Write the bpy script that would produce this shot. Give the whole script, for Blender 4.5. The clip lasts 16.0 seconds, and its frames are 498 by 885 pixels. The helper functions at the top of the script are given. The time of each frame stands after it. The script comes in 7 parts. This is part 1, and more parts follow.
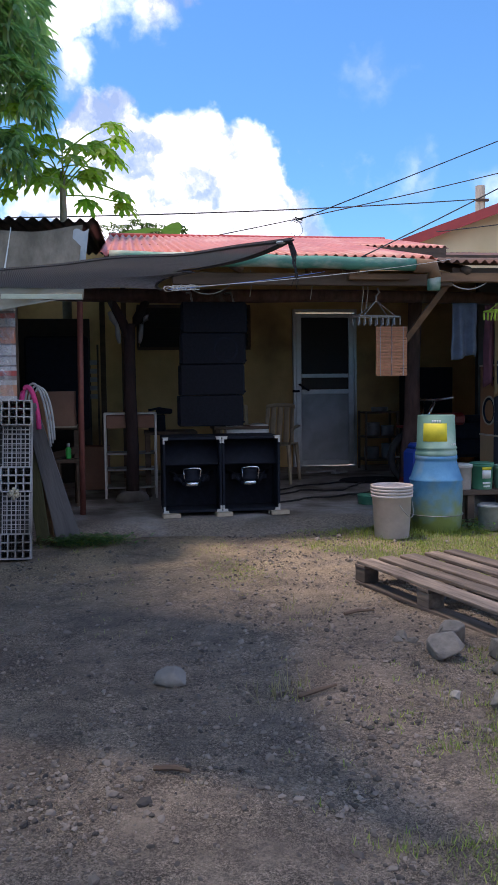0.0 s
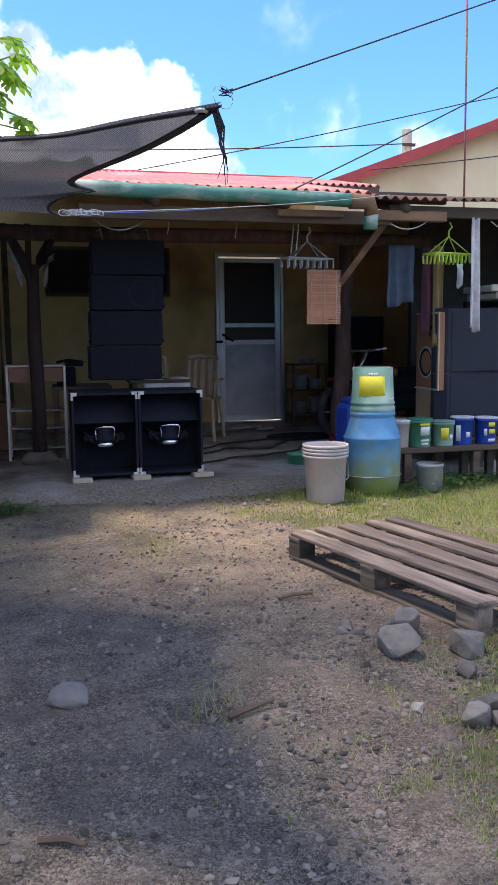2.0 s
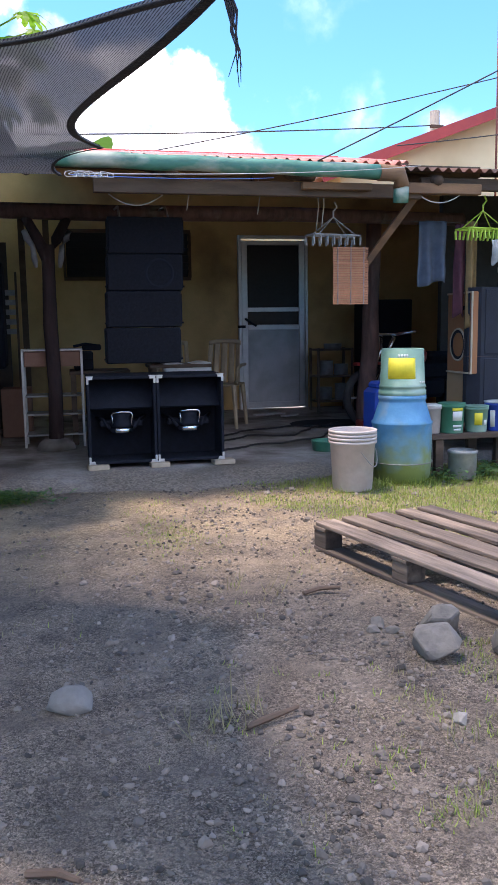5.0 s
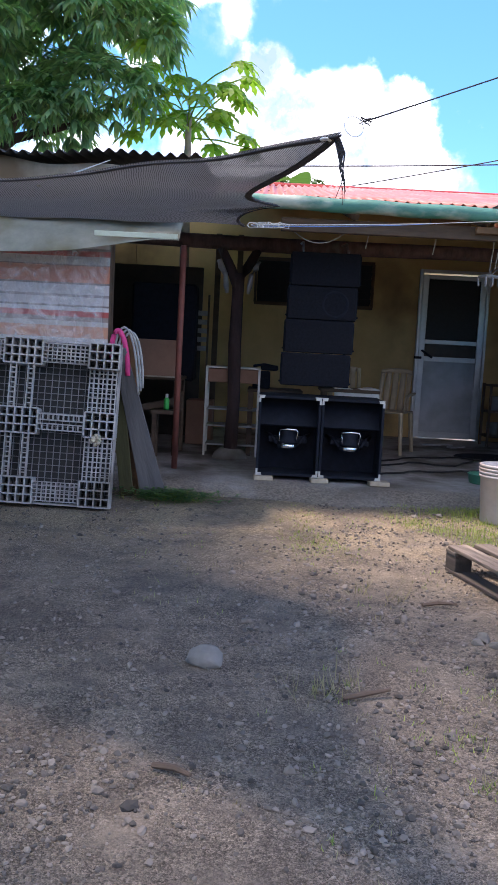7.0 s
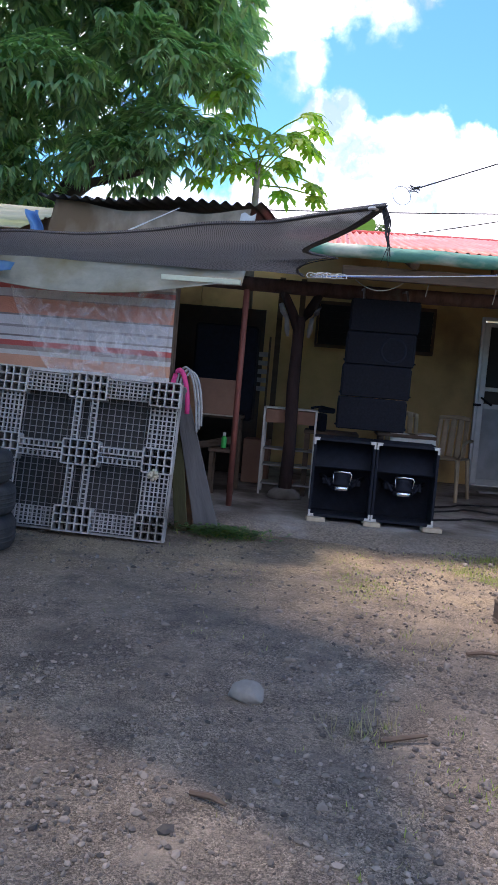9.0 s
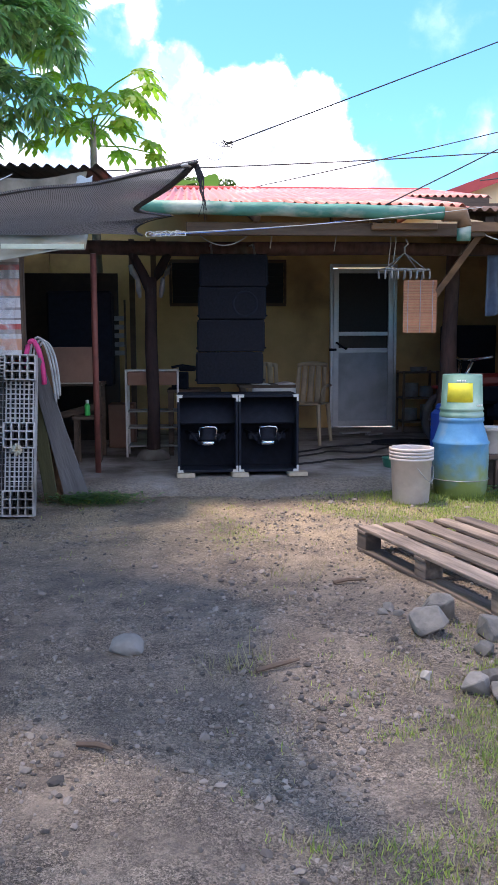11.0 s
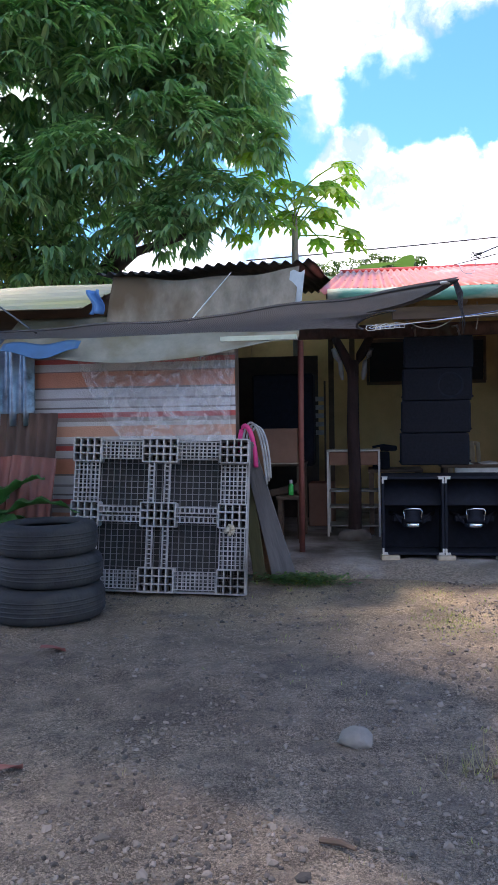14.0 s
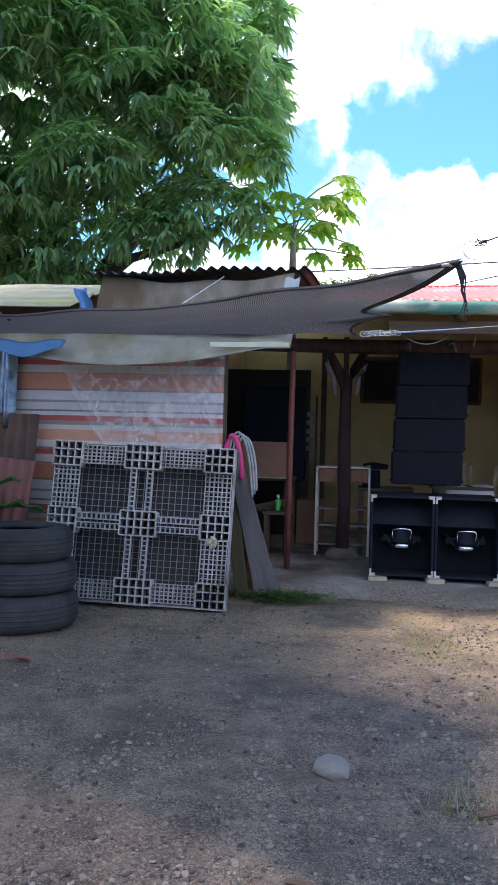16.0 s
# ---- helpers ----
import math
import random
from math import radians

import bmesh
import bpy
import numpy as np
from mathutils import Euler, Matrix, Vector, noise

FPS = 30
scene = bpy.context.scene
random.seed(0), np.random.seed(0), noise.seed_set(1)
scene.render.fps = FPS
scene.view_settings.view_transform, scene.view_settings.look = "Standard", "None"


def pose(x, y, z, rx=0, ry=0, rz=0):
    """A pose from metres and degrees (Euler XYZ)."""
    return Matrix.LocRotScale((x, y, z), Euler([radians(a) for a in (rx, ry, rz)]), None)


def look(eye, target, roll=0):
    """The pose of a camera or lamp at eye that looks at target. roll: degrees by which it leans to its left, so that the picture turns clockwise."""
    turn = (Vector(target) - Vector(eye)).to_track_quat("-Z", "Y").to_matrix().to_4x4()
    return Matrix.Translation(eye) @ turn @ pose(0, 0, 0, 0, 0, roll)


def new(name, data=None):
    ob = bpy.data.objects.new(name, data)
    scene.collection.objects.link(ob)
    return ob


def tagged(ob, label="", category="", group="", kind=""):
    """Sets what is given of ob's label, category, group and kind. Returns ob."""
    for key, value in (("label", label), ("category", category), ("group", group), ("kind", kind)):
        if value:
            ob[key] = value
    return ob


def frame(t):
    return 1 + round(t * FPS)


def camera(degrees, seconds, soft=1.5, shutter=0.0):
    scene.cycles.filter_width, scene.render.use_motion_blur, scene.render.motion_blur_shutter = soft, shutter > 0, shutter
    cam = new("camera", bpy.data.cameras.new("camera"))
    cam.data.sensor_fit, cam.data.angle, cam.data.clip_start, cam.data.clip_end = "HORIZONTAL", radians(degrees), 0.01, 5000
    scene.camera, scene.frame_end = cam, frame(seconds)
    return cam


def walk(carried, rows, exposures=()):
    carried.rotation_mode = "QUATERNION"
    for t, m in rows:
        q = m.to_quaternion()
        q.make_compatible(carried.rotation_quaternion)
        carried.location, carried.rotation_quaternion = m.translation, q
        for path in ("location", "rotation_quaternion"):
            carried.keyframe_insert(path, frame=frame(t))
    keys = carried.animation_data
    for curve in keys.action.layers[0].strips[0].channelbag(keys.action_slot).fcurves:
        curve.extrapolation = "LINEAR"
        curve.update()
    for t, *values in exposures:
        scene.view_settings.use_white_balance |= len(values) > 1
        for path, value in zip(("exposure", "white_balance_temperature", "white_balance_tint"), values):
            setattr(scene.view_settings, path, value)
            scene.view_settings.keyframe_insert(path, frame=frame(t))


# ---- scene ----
cam = camera(34.0, 16.0)
PATH = [
    (0, (0.549, 0.426, 1.101), (0.841, 2.401, 0.968), -0.7),
    (0.5, (0.528, 0.507, 1.072), (0.782, 2.485, 0.916), -1.4),
    (1, (0.495, 0.627, 1.067), (0.791, 2.587, 0.799), -0.4),
    (1.5, (0.559, 0.81, 1.054), (0.934, 2.753, 0.761), -0.2),
    (2, (0.66, 1.018, 1.084), (1.134, 2.944, 0.832), -0.6),
    (2.5, (0.71, 1.142, 1.091), (1.317, 3.031, 0.84), 0.6),
    (3, (0.716, 1.377, 1.077), (1.423, 3.232, 0.828), 2.3),
    (3.2, (0.716, 1.398, 1.067), (1.437, 3.246, 0.81), 2.3),
    (5.3, (0.732, 1.18, 1.016), (1.099, 3.125, 0.733), -1.1),
    (5.5, (0.741, 1.081, 1.02), (1.078, 3.027, 0.706), -0.9),
    (6, (0.77, 0.994, 1.035), (0.961, 2.961, 0.726), 1.5),
    (6.5, (0.831, 0.873, 1.069), (0.986, 2.852, 0.823), 2.0),
    (7, (0.82, 0.797, 1.057), (0.798, 2.783, 0.828), 3.0),
    (7.5, (0.837, 0.766, 1.07), (0.786, 2.752, 0.839), 3.0),
    (8, (0.832, 0.75, 1.073), (0.781, 2.74, 0.877), 3.3),
    (8.5, (0.823, 0.736, 1.072), (0.666, 2.723, 0.911), 4.6),
    (9, (0.851, 0.695, 1.081), (0.679, 2.682, 0.936), 4.9),
    (9.5, (0.893, 0.67, 1.087), (0.807, 2.664, 0.952), 3.3),
    (9.7, (0.915, 0.668, 1.09), (1.03, 2.662, 0.954), 3.2),
    (10.2, (0.93, 0.66, 1.085), (1.27, 2.62, 0.93), 2.6),
    (10.9, (0.92, 0.61, 1.07), (1.1, 2.6, 0.85), 0.2),
    (11.8, (0.895, 0.556, 1.05), (0.804, 2.53, 0.741), -3.1),
    (12, (0.882, 0.532, 1.067), (0.791, 2.502, 0.737), -3.6),
    (12.5, (0.801, 0.541, 1.098), (0.69, 2.53, 0.915), -2.4),
    (13, (0.766, 0.528, 1.119), (0.54, 2.513, 1.012), -1.8),
    (13.5, (0.777, 0.54, 1.117), (0.504, 2.521, 1.048), -1.6),
    (14, (0.759, 0.535, 1.148), (0.455, 2.511, 1.1), -0.9),
    (14.5, (0.727, 0.532, 1.158), (0.327, 2.492, 1.169), 0.5),
    (15, (0.705, 0.538, 1.161), (0.249, 2.485, 1.201), 1.3),
    (15.5, (0.743, 0.607, 1.126), (0.396, 2.576, 1.158), 1.6),
    (16, (0.769, 0.723, 1.092), (0.483, 2.702, 1.089), 1.5),
]
EXPOSURES = [(t, e, 6280, 24) for t, e in ((0, 0.3), (1, 0.7), (2, 0.74), (3.2, 0.82), (5.3, 1.14), (6, 1.14), (6.5, 0.84), (7, 0.94), (9, 0.92), (9.7, 0.92), (11.8, 1.3), (12.1, 1.28), (12.5, 0.92), (14, 0.96), (16, 1.06))]
walk(cam, [(t, look(eye, target, roll)) for t, eye, target, roll in PATH], EXPOSURES)

SUN = Vector((-0.28, 0.12, 1.0)).normalized()
sun = new("sun", bpy.data.lights.new("sun", "SUN"))
sun.data.energy, sun.data.angle, sun.data.color = 3.5, radians(8.0), (1.0, 0.88, 0.70)
sun.matrix_world = look(SUN * 40, (0, 0, 0))

# ---- sky with cumulus clouds ----
world = bpy.data.worlds.new("world")
scene.world = world
world.use_nodes = True
wt = world.node_tree
wt.nodes.clear()


def wn(kind, **values):
    node = wt.nodes.new(kind)
    for key, value in values.items():
        setattr(node, key, value)
    return node


def heading(yaw, up):
    y, u = radians(yaw), radians(up)
    return (math.sin(y) * math.cos(u), math.cos(y) * math.cos(u), math.sin(u))


sky = wn("ShaderNodeTexSky", sky_type="NISHITA", sun_disc=False)
sky.sun_elevation = math.asin(SUN.z)
sky.sun_rotation = math.atan2(SUN.x, SUN.y)
sky.air_density, sky.dust_density, sky.ozone_density = 1.0, 0.4, 2.5
coord = wn("ShaderNodeTexCoord")
warp = wn("ShaderNodeTexNoise")
warp.inputs["Scale"].default_value, warp.inputs["Detail"].default_value, warp.inputs["Roughness"].default_value = 11.0, 9.0, 0.55
wt.links.new(coord.outputs["Generated"], warp.inputs["Vector"])
shift = wn("ShaderNodeVectorMath", operation="MULTIPLY_ADD")
shift.inputs[1].default_value = (0.16, 0.16, 0.16)
shift.inputs[2].default_value = (-0.08, -0.08, -0.08)
wt.links.new(warp.outputs["Color"], shift.inputs[0])
moved = wn("ShaderNodeVectorMath", operation="ADD")
wt.links.new(coord.outputs["Generated"], moved.inputs[0])
wt.links.new(shift.outputs[0], moved.inputs[1])
CLOUDS = [(-1.2, 16.6, 3.0, 1), (1.0, 13.5, 4.5, 1), (4.2, 14.6, 4.0, 1), (8.2, 14.4, 3.2, 1), (10.8, 12.8, 2.8, 1), (-4, 10, 5, 1), (4, 9, 6, 1), (10, 8.5, 5, .95), (14, 6, 3.0, .8), (-13, 7, 7, 1), (20, 4, 5, .6), (30, 4, 6, .6),
          (-4, 26, 3.6, .8), (-7, 24, 4.2, .9), (0, 28, 3.4, .7), (-13, 28, 7, .85), (-9, 19.5, 2.6, .75), (-24, 22, 9, .9), (14, 30.5, 3.6, .55), (18, 20.6, 1.5, .1), (20, 14.3, 1.7, .2), (26.5, 11, 2.2, .3), (16, 14.3, 1.0, .16), (11, 27.5, 2.0, .12), (-3.4, 20.8, 1.7, .7), (1.6, 24.6, 2.2, .85), (4.5, 27.5, 2.8, .8),
          (44, 20, 3, .4), (60, 10, 9, .8), (-45, 16, 10, .9), (100, 25, 16, .8), (150, 35, 20, .8), (-100, 30, 18, .8), (180, 20, 16, .8), (-150, 50, 20, .7)]
cover = None
for yaw, up, size, full in CLOUDS:
    far = wn("ShaderNodeVectorMath", operation="DISTANCE")
    far.inputs[1].default_value = heading(yaw, up)
    wt.links.new(moved.outputs[0], far.inputs[0])
    blob = wn("ShaderNodeMapRange", interpolation_type="SMOOTHSTEP")
    r = math.radians(size)
    for key, value in (("From Min", r * (1.12 if size > 2.5 else 1.5)), ("From Max", r * (0.72 if size > 2.5 else 0.2)), ("To Min", 0.0), ("To Max", full)):
        blob.inputs[key].default_value = value
    wt.links.new(far.outputs["Value"], blob.inputs["Value"])
    if cover is None:
        cover = blob.outputs[0]
    else:
        most = wn("ShaderNodeMath", operation="MAXIMUM")
        wt.links.new(cover, most.inputs[0])
        wt.links.new(blob.outputs[0], most.inputs[1])
        cover = most.outputs[0]
puff = wn("ShaderNodeTexNoise")
puff.inputs["Scale"].default_value, puff.inputs["Detail"].default_value = 14.0, 6.0
wt.links.new(moved.outputs[0], puff.inputs["Vector"])
tone = wn("ShaderNodeValToRGB")
tone.color_ramp.elements[0].position, tone.color_ramp.elements[0].color = 0.34, (0.22, 0.235, 0.26, 1)
tone.color_ramp.elements[1].position, tone.color_ramp.elements[1].color = 0.68, (1.0, 1.0, 1.0, 1)
wt.links.new(puff.outputs["Fac"], tone.inputs["Fac"])
SKY, CLOUD = 0.125, 2.3
dim = wn("ShaderNodeVectorMath", operation="MULTIPLY")
dim.inputs[1].default_value = (SKY * 0.62, SKY * 1.10, SKY * 1.36)
wt.links.new(sky.outputs[0], dim.inputs[0])
bright = wn("ShaderNodeVectorMath", operation="SCALE")
bright.inputs["Scale"].default_value = CLOUD
wt.links.new(tone.outputs["Color"], bright.inputs[0])
mix = wn("ShaderNodeMix", data_type="RGBA")
thin = wn("ShaderNodeMapRange", interpolation_type="SMOOTHSTEP")
for key, value in (("From Min", 0.36), ("From Max", 0.50), ("To Min", 0.55), ("To Max", 1.0)):
    thin.inputs[key].default_value = value
wt.links.new(puff.outputs["Fac"], thin.inputs["Value"])
veil = wn("ShaderNodeMath", operation="MULTIPLY")
wt.links.new(cover, veil.inputs[0])
wt.links.new(thin.outputs[0], veil.inputs[1])
wt.links.new(veil.outputs[0], mix.inputs["Factor"])
wt.links.new(dim.outputs[0], mix.inputs["A"])
wt.links.new(bright.outputs[0], mix.inputs["B"])
back = wn("ShaderNodeBackground")
wt.links.new(mix.outputs["Result"], back.inputs["Color"])
wt.links.new(back.outputs[0], wn("ShaderNodeOutputWorld").inputs["Surface"])


# ---- materials ----
def material(name, colour, dark=None, scale=6.0, rough=0.7, metal=0.0, bump=0.2, fine=60.0, stain=None, stain_scale=1.5, stain_cut=0.55, stretch=(1, 1, 1), vary=0.0, gloss=0.5, clear=0.0):
    """Two scales of noise: fine grain between colour and dark, and larger stains."""
    m = bpy.data.materials.new(name)
    m.use_nodes = True
    t = m.node_tree
    n, link = t.nodes, t.links.new
    shader = n["Principled BSDF"]
    at = n.new("ShaderNodeTexCoord")
    size = n.new("ShaderNodeMapping")
    size.inputs["Scale"].default_value = stretch
    link(at.outputs["Object"], size.inputs["Vector"])
    grain = n.new("ShaderNodeTexNoise")
    grain.inputs["Scale"].default_value, grain.inputs["Detail"].default_value, grain.inputs["Roughness"].default_value = scale, 6, 0.65
    link(size.outputs[0], grain.inputs["Vector"])
    ramp = n.new("ShaderNodeValToRGB")
    dark = dark or tuple(c * 0.6 for c in colour)
    ramp.color_ramp.elements[0].position, ramp.color_ramp.elements[0].color = 0.32, (*dark, 1)
    ramp.color_ramp.elements[1].position, ramp.color_ramp.elements[1].color = 0.66, (*colour, 1)
    link(grain.outputs["Fac"], ramp.inputs["Fac"])
    out = ramp.outputs["Color"]
    if stain:
        spot = n.new("ShaderNodeTexNoise")
        spot.inputs["Scale"].default_value, spot.inputs["Detail"].default_value = stain_scale, 5
        link(size.outputs[0], spot.inputs["Vector"])
        cut = n.new("ShaderNodeMapRange")
        cut.inputs["From Min"].default_value, cut.inputs["From Max"].default_value = stain_cut - 0.08, stain_cut + 0.1
        link(spot.outputs["Fac"], cut.inputs["Value"])
        over = n.new("ShaderNodeMix")
        over.data_type = "RGBA"
        link(cut.outputs[0], over.inputs["Factor"])
        link(out, over.inputs["A"])
        over.inputs["B"].default_value = (*stain, 1)
        out = over.outputs["Result"]
    if vary:
        who = n.new("ShaderNodeObjectInfo")
        lift = n.new("ShaderNodeMapRange")
        lift.inputs["To Min"].default_value, lift.inputs["To Max"].default_value = 1 - vary, 1 + vary
        link(who.outputs["Random"], lift.inputs["Value"])
        times = n.new("ShaderNodeVectorMath")
        times.operation = "SCALE"
        link(out, times.inputs[0])
        link(lift.outputs[0], times.inputs["Scale"])
        out = times.outputs[0]
    link(out, shader.inputs["Base Color"])
    shader.inputs["Metallic"].default_value = metal
    shader.inputs["Specular IOR Level"].default_value = gloss
    shader.inputs["Coat Weight"].default_value = clear
    wear = n.new("ShaderNodeMapRange")
    wear.inputs["To Min"].default_value, wear.inputs["To Max"].default_value = max(rough - 0.12, 0.03), min(rough + 0.12, 1)
    link(grain.outputs["Fac"], wear.inputs["Value"])
    link(wear.outputs[0], shader.inputs["Roughness"])
    if bump:
        rough_noise = n.new("ShaderNodeTexNoise")
        rough_noise.inputs["Scale"].default_value, rough_noise.inputs["Detail"].default_value = fine, 4
        link(size.outputs[0], rough_noise.inputs["Vector"])
        relief = n.new("ShaderNodeBump")
        relief.inputs["Strength"].default_value, relief.inputs["Distance"].default_value = bump, 0.01
        link(rough_noise.outputs["Fac"], relief.inputs["Height"])
        link(relief.outputs[0], shader.inputs["Normal"])
    return m


def leafy(name, colour, dark, through_light=0.35, rough=0.45):
    """Leaves: colour varies leaf by leaf, and light shines through."""
    m = bpy.data.materials.new(name)
    m.use_nodes = True
    n, link = m.node_tree.nodes, m.node_tree.links.new
    shader = n["Principled BSDF"]
    geo = n.new("ShaderNodeNewGeometry")
    ramp = n.new("ShaderNodeValToRGB")
    ramp.color_ramp.elements[0].color, ramp.color_ramp.elements[1].color = (*dark, 1), (*colour, 1)
    link(geo.outputs["Random Per Island"], ramp.inputs["Fac"])
    link(ramp.outputs["Color"], shader.inputs["Base Color"])
    shader.inputs["Roughness"].default_value = rough
    glow = n.new("ShaderNodeBsdfTranslucent")
    lift = n.new("ShaderNodeVectorMath")
    lift.operation = "MULTIPLY"
    lift.inputs[1].default_value = (1.7, 1.9, 0.8)
    link(ramp.outputs["Color"], lift.inputs[0])
    link(lift.outputs[0], glow.inputs["Color"])
    both = n.new("ShaderNodeMixShader")
    both.inputs["Fac"].default_value = through_light
    link(shader.outputs[0], both.inputs[1])
    link(glow.outputs[0], both.inputs[2])
    link(both.outputs[0], n["Material Output"].inputs["Surface"])
    return m


OCHRE = material("ochre_wall", (0.68, 0.47, 0.21), (0.55, 0.37, 0.16), 3, 0.9, bump=0.15, stain=(0.26, 0.17, 0.08), stain_scale=1.1, stain_cut=0.6)
CONCRETE = material("concrete", (0.36, 0.34, 0.32), (0.19, 0.18, 0.17), 5, 0.9, bump=0.5, fine=35, stain=(0.12, 0.105, 0.09), stain_scale=1.6, stain_cut=0.56)
BARK = material("log", (0.18, 0.10, 0.085), (0.07, 0.042, 0.037), 14, 0.85, bump=0.7, fine=30, stretch=(1, 1, 0.25), stain=(0.16, 0.14, 0.12), stain_scale=9, stain_cut=0.68)
TIMBER = material("old_timber", (0.14, 0.092, 0.062), (0.065, 0.042, 0.031), 10, 0.8, bump=0.4, fine=50, stretch=(0.2, 1, 1))
DARKLOG = material("dark_log", (0.075, 0.045, 0.045), (0.03, 0.02, 0.022), 14, 0.85, bump=0.7, fine=30, stretch=(1, 1, 0.25), stain=(0.17, 0.15, 0.14), stain_scale=9, stain_cut=0.68)
RAFTER = material("rafter_wood", (0.27, 0.15, 0.08), (0.14, 0.078, 0.042), 10, 0.75, bump=0.3, stretch=(0.3, 1, 1), stain=(0.12, 0.075, 0.05), stain_scale=3)
PALLETWOOD = material("pallet_wood", (0.34, 0.26, 0.20), (0.06, 0.045, 0.037), 12, 0.85, bump=0.6, fine=60, stretch=(1, 0.12, 1), stain=(0.055, 0.042, 0.036), stain_scale=3.5, stain_cut=0.47, vary=0.35)
REDROOF = material("red_roof", (0.56, 0.185, 0.145), (0.42, 0.12, 0.095), 5, 0.5, bump=0.1, stain=(0.62, 0.34, 0.28), stain_scale=2.2, stain_cut=0.6, stretch=(1, 0.3, 1))
RUST = material("rusty_iron", (0.125, 0.075, 0.06), (0.055, 0.038, 0.034), 6, 0.75, metal=0.2, bump=0.3, stain=(0.20, 0.09, 0.065), stain_scale=2.0, stain_cut=0.55, stretch=(1, 1, 0.4))
RUSTRED = material("red_rust_iron", (0.36, 0.11, 0.085), (0.22, 0.075, 0.06), 5, 0.7, bump=0.25, stain=(0.13, 0.075, 0.07), stain_scale=1.4, stain_cut=0.53, stretch=(1, 1, 0.5))
ZINC = material("zinc_iron", (0.34, 0.42, 0.54), (0.12, 0.15, 0.21), 5, 0.35, metal=0.75, bump=0.1, stain=(0.06, 0.05, 0.05), stain_scale=7, stain_cut=0.63)
CREAMROOF = material("cream_sheet", (0.52, 0.47, 0.33), (0.40, 0.36, 0.24), 3, 0.6, bump=0.1, stain=(0.42, 0.38, 0.18), stain_scale=1.8, stain_cut=0.58, stretch=(0.4, 1, 1))
# tarred iron, and the flat dark of panels that stand for shade
DARKSHEET = material("tarred_and_shade_sheet", (0.05, 0.048, 0.047), (0.025, 0.025, 0.026), 6, 0.7, bump=0.3)
GREENPIPE = material("green_gutter", (0.075, 0.25, 0.19), (0.04, 0.15, 0.115), 9, 0.6, bump=0.2, stain=(0.40, 0.43, 0.36), stain_scale=7, stain_cut=0.57, stretch=(0.5, 1, 1))
CREAM = material("cream_gable", (0.86, 0.72, 0.48), (0.80, 0.66, 0.42), 2, 0.9, bump=0.08, stain=(0.66, 0.52, 0.30), stain_scale=0.6, stain_cut=0.6)
REDTRIM = material("red_trim", (0.55, 0.07, 0.06), (0.42, 0.05, 0.05), 4, 0.55, bump=0.1)
CANVAS = material("grey_canvas", (0.30, 0.255, 0.20), (0.15, 0.125, 0.095), 8, 0.9, bump=0.6, fine=14, stain=(0.12, 0.08, 0.045), stain_scale=2.6, stain_cut=0.53, stretch=(1, 1, 0.5))
AWNING = material("awning_canvas", (0.27, 0.255, 0.205), (0.17, 0.16, 0.125), 5, 0.9, bump=0.4, fine=14, stain=(0.15, 0.115, 0.055), stain_scale=2.4, stain_cut=0.56)
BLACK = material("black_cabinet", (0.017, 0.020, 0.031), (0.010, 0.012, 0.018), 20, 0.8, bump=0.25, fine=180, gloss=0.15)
GRILLE = material("black_grille", (0.016, 0.017, 0.024), (0.009, 0.010, 0.014), 60, 0.85, bump=0.4, fine=250, gloss=0.12)
CHROME = material("chrome", (0.75, 0.77, 0.8), (0.6, 0.62, 0.65), 8, 0.2, metal=1.0, bump=0)
CORNER = material("zinc_corner", (0.72, 0.72, 0.70), (0.55, 0.55, 0.54), 10, 0.4, metal=0.5, bump=0.05)
ALU = material("aluminium", (0.60, 0.62, 0.63), (0.48, 0.50, 0.52), 6, 0.42, metal=0.8, bump=0.08)
ALUPANEL = material("door_panel", (0.52, 0.55, 0.58), (0.40, 0.43, 0.46), 4, 0.55, metal=0.45, bump=0.1, stain=(0.34, 0.36, 0.38), stain_scale=2.5)
SCREEN = material("dark_screen", (0.02, 0.022, 0.028), (0.012, 0.013, 0.016), 30, 0.55, bump=0.2, fine=300)
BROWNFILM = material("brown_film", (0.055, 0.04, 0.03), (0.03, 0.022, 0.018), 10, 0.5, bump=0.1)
RUBBER = material("tyre_rubber", (0.032, 0.032, 0.036), (0.018, 0.018, 0.02), 8, 0.8, bump=0.35, fine=50, stain=(0.06, 0.058, 0.052), stain_scale=3, stain_cut=0.6)
GREYPLASTIC = material("grey_plastic", (0.56, 0.53, 0.52), (0.36, 0.335, 0.325), 9, 0.6, bump=0.15, stain=(0.20, 0.18, 0.16), stain_scale=3, stain_cut=0.6)
REDPOST = material("red_oxide", (0.27, 0.085, 0.065), (0.16, 0.05, 0.04), 8, 0.65, bump=0.2)
TARP_BLACK = material("knit_net", (0.030, 0.028, 0.032), (0.016, 0.015, 0.018), 30, 0.7, bump=0.4, fine=150)


# ---- building helpers ----
def part(name, bm, mat, parent=None, label="", smooth=False):
    """Links a bmesh as one mesh object under its parent."""
    mesh = bpy.data.meshes.new(name)
    bmesh.ops.recalc_face_normals(bm, faces=bm.faces)
    bm.to_mesh(mesh)
    bm.free()
    mesh.materials.append(mat)
    if smooth:
        for p in mesh.polygons:
            p.use_smooth = True
    ob = new(name, mesh)
    if parent:
        ob.parent = parent
    return tagged(ob, label)


def thing(name, label, category, place=(0, 0, 0), turn=0.0, group=""):
    ob = new(name)
    ob.empty_display_size = 0.1
    ob.matrix_basis = pose(*place, 0, 0, turn)
    return tagged(ob, label, category, group)


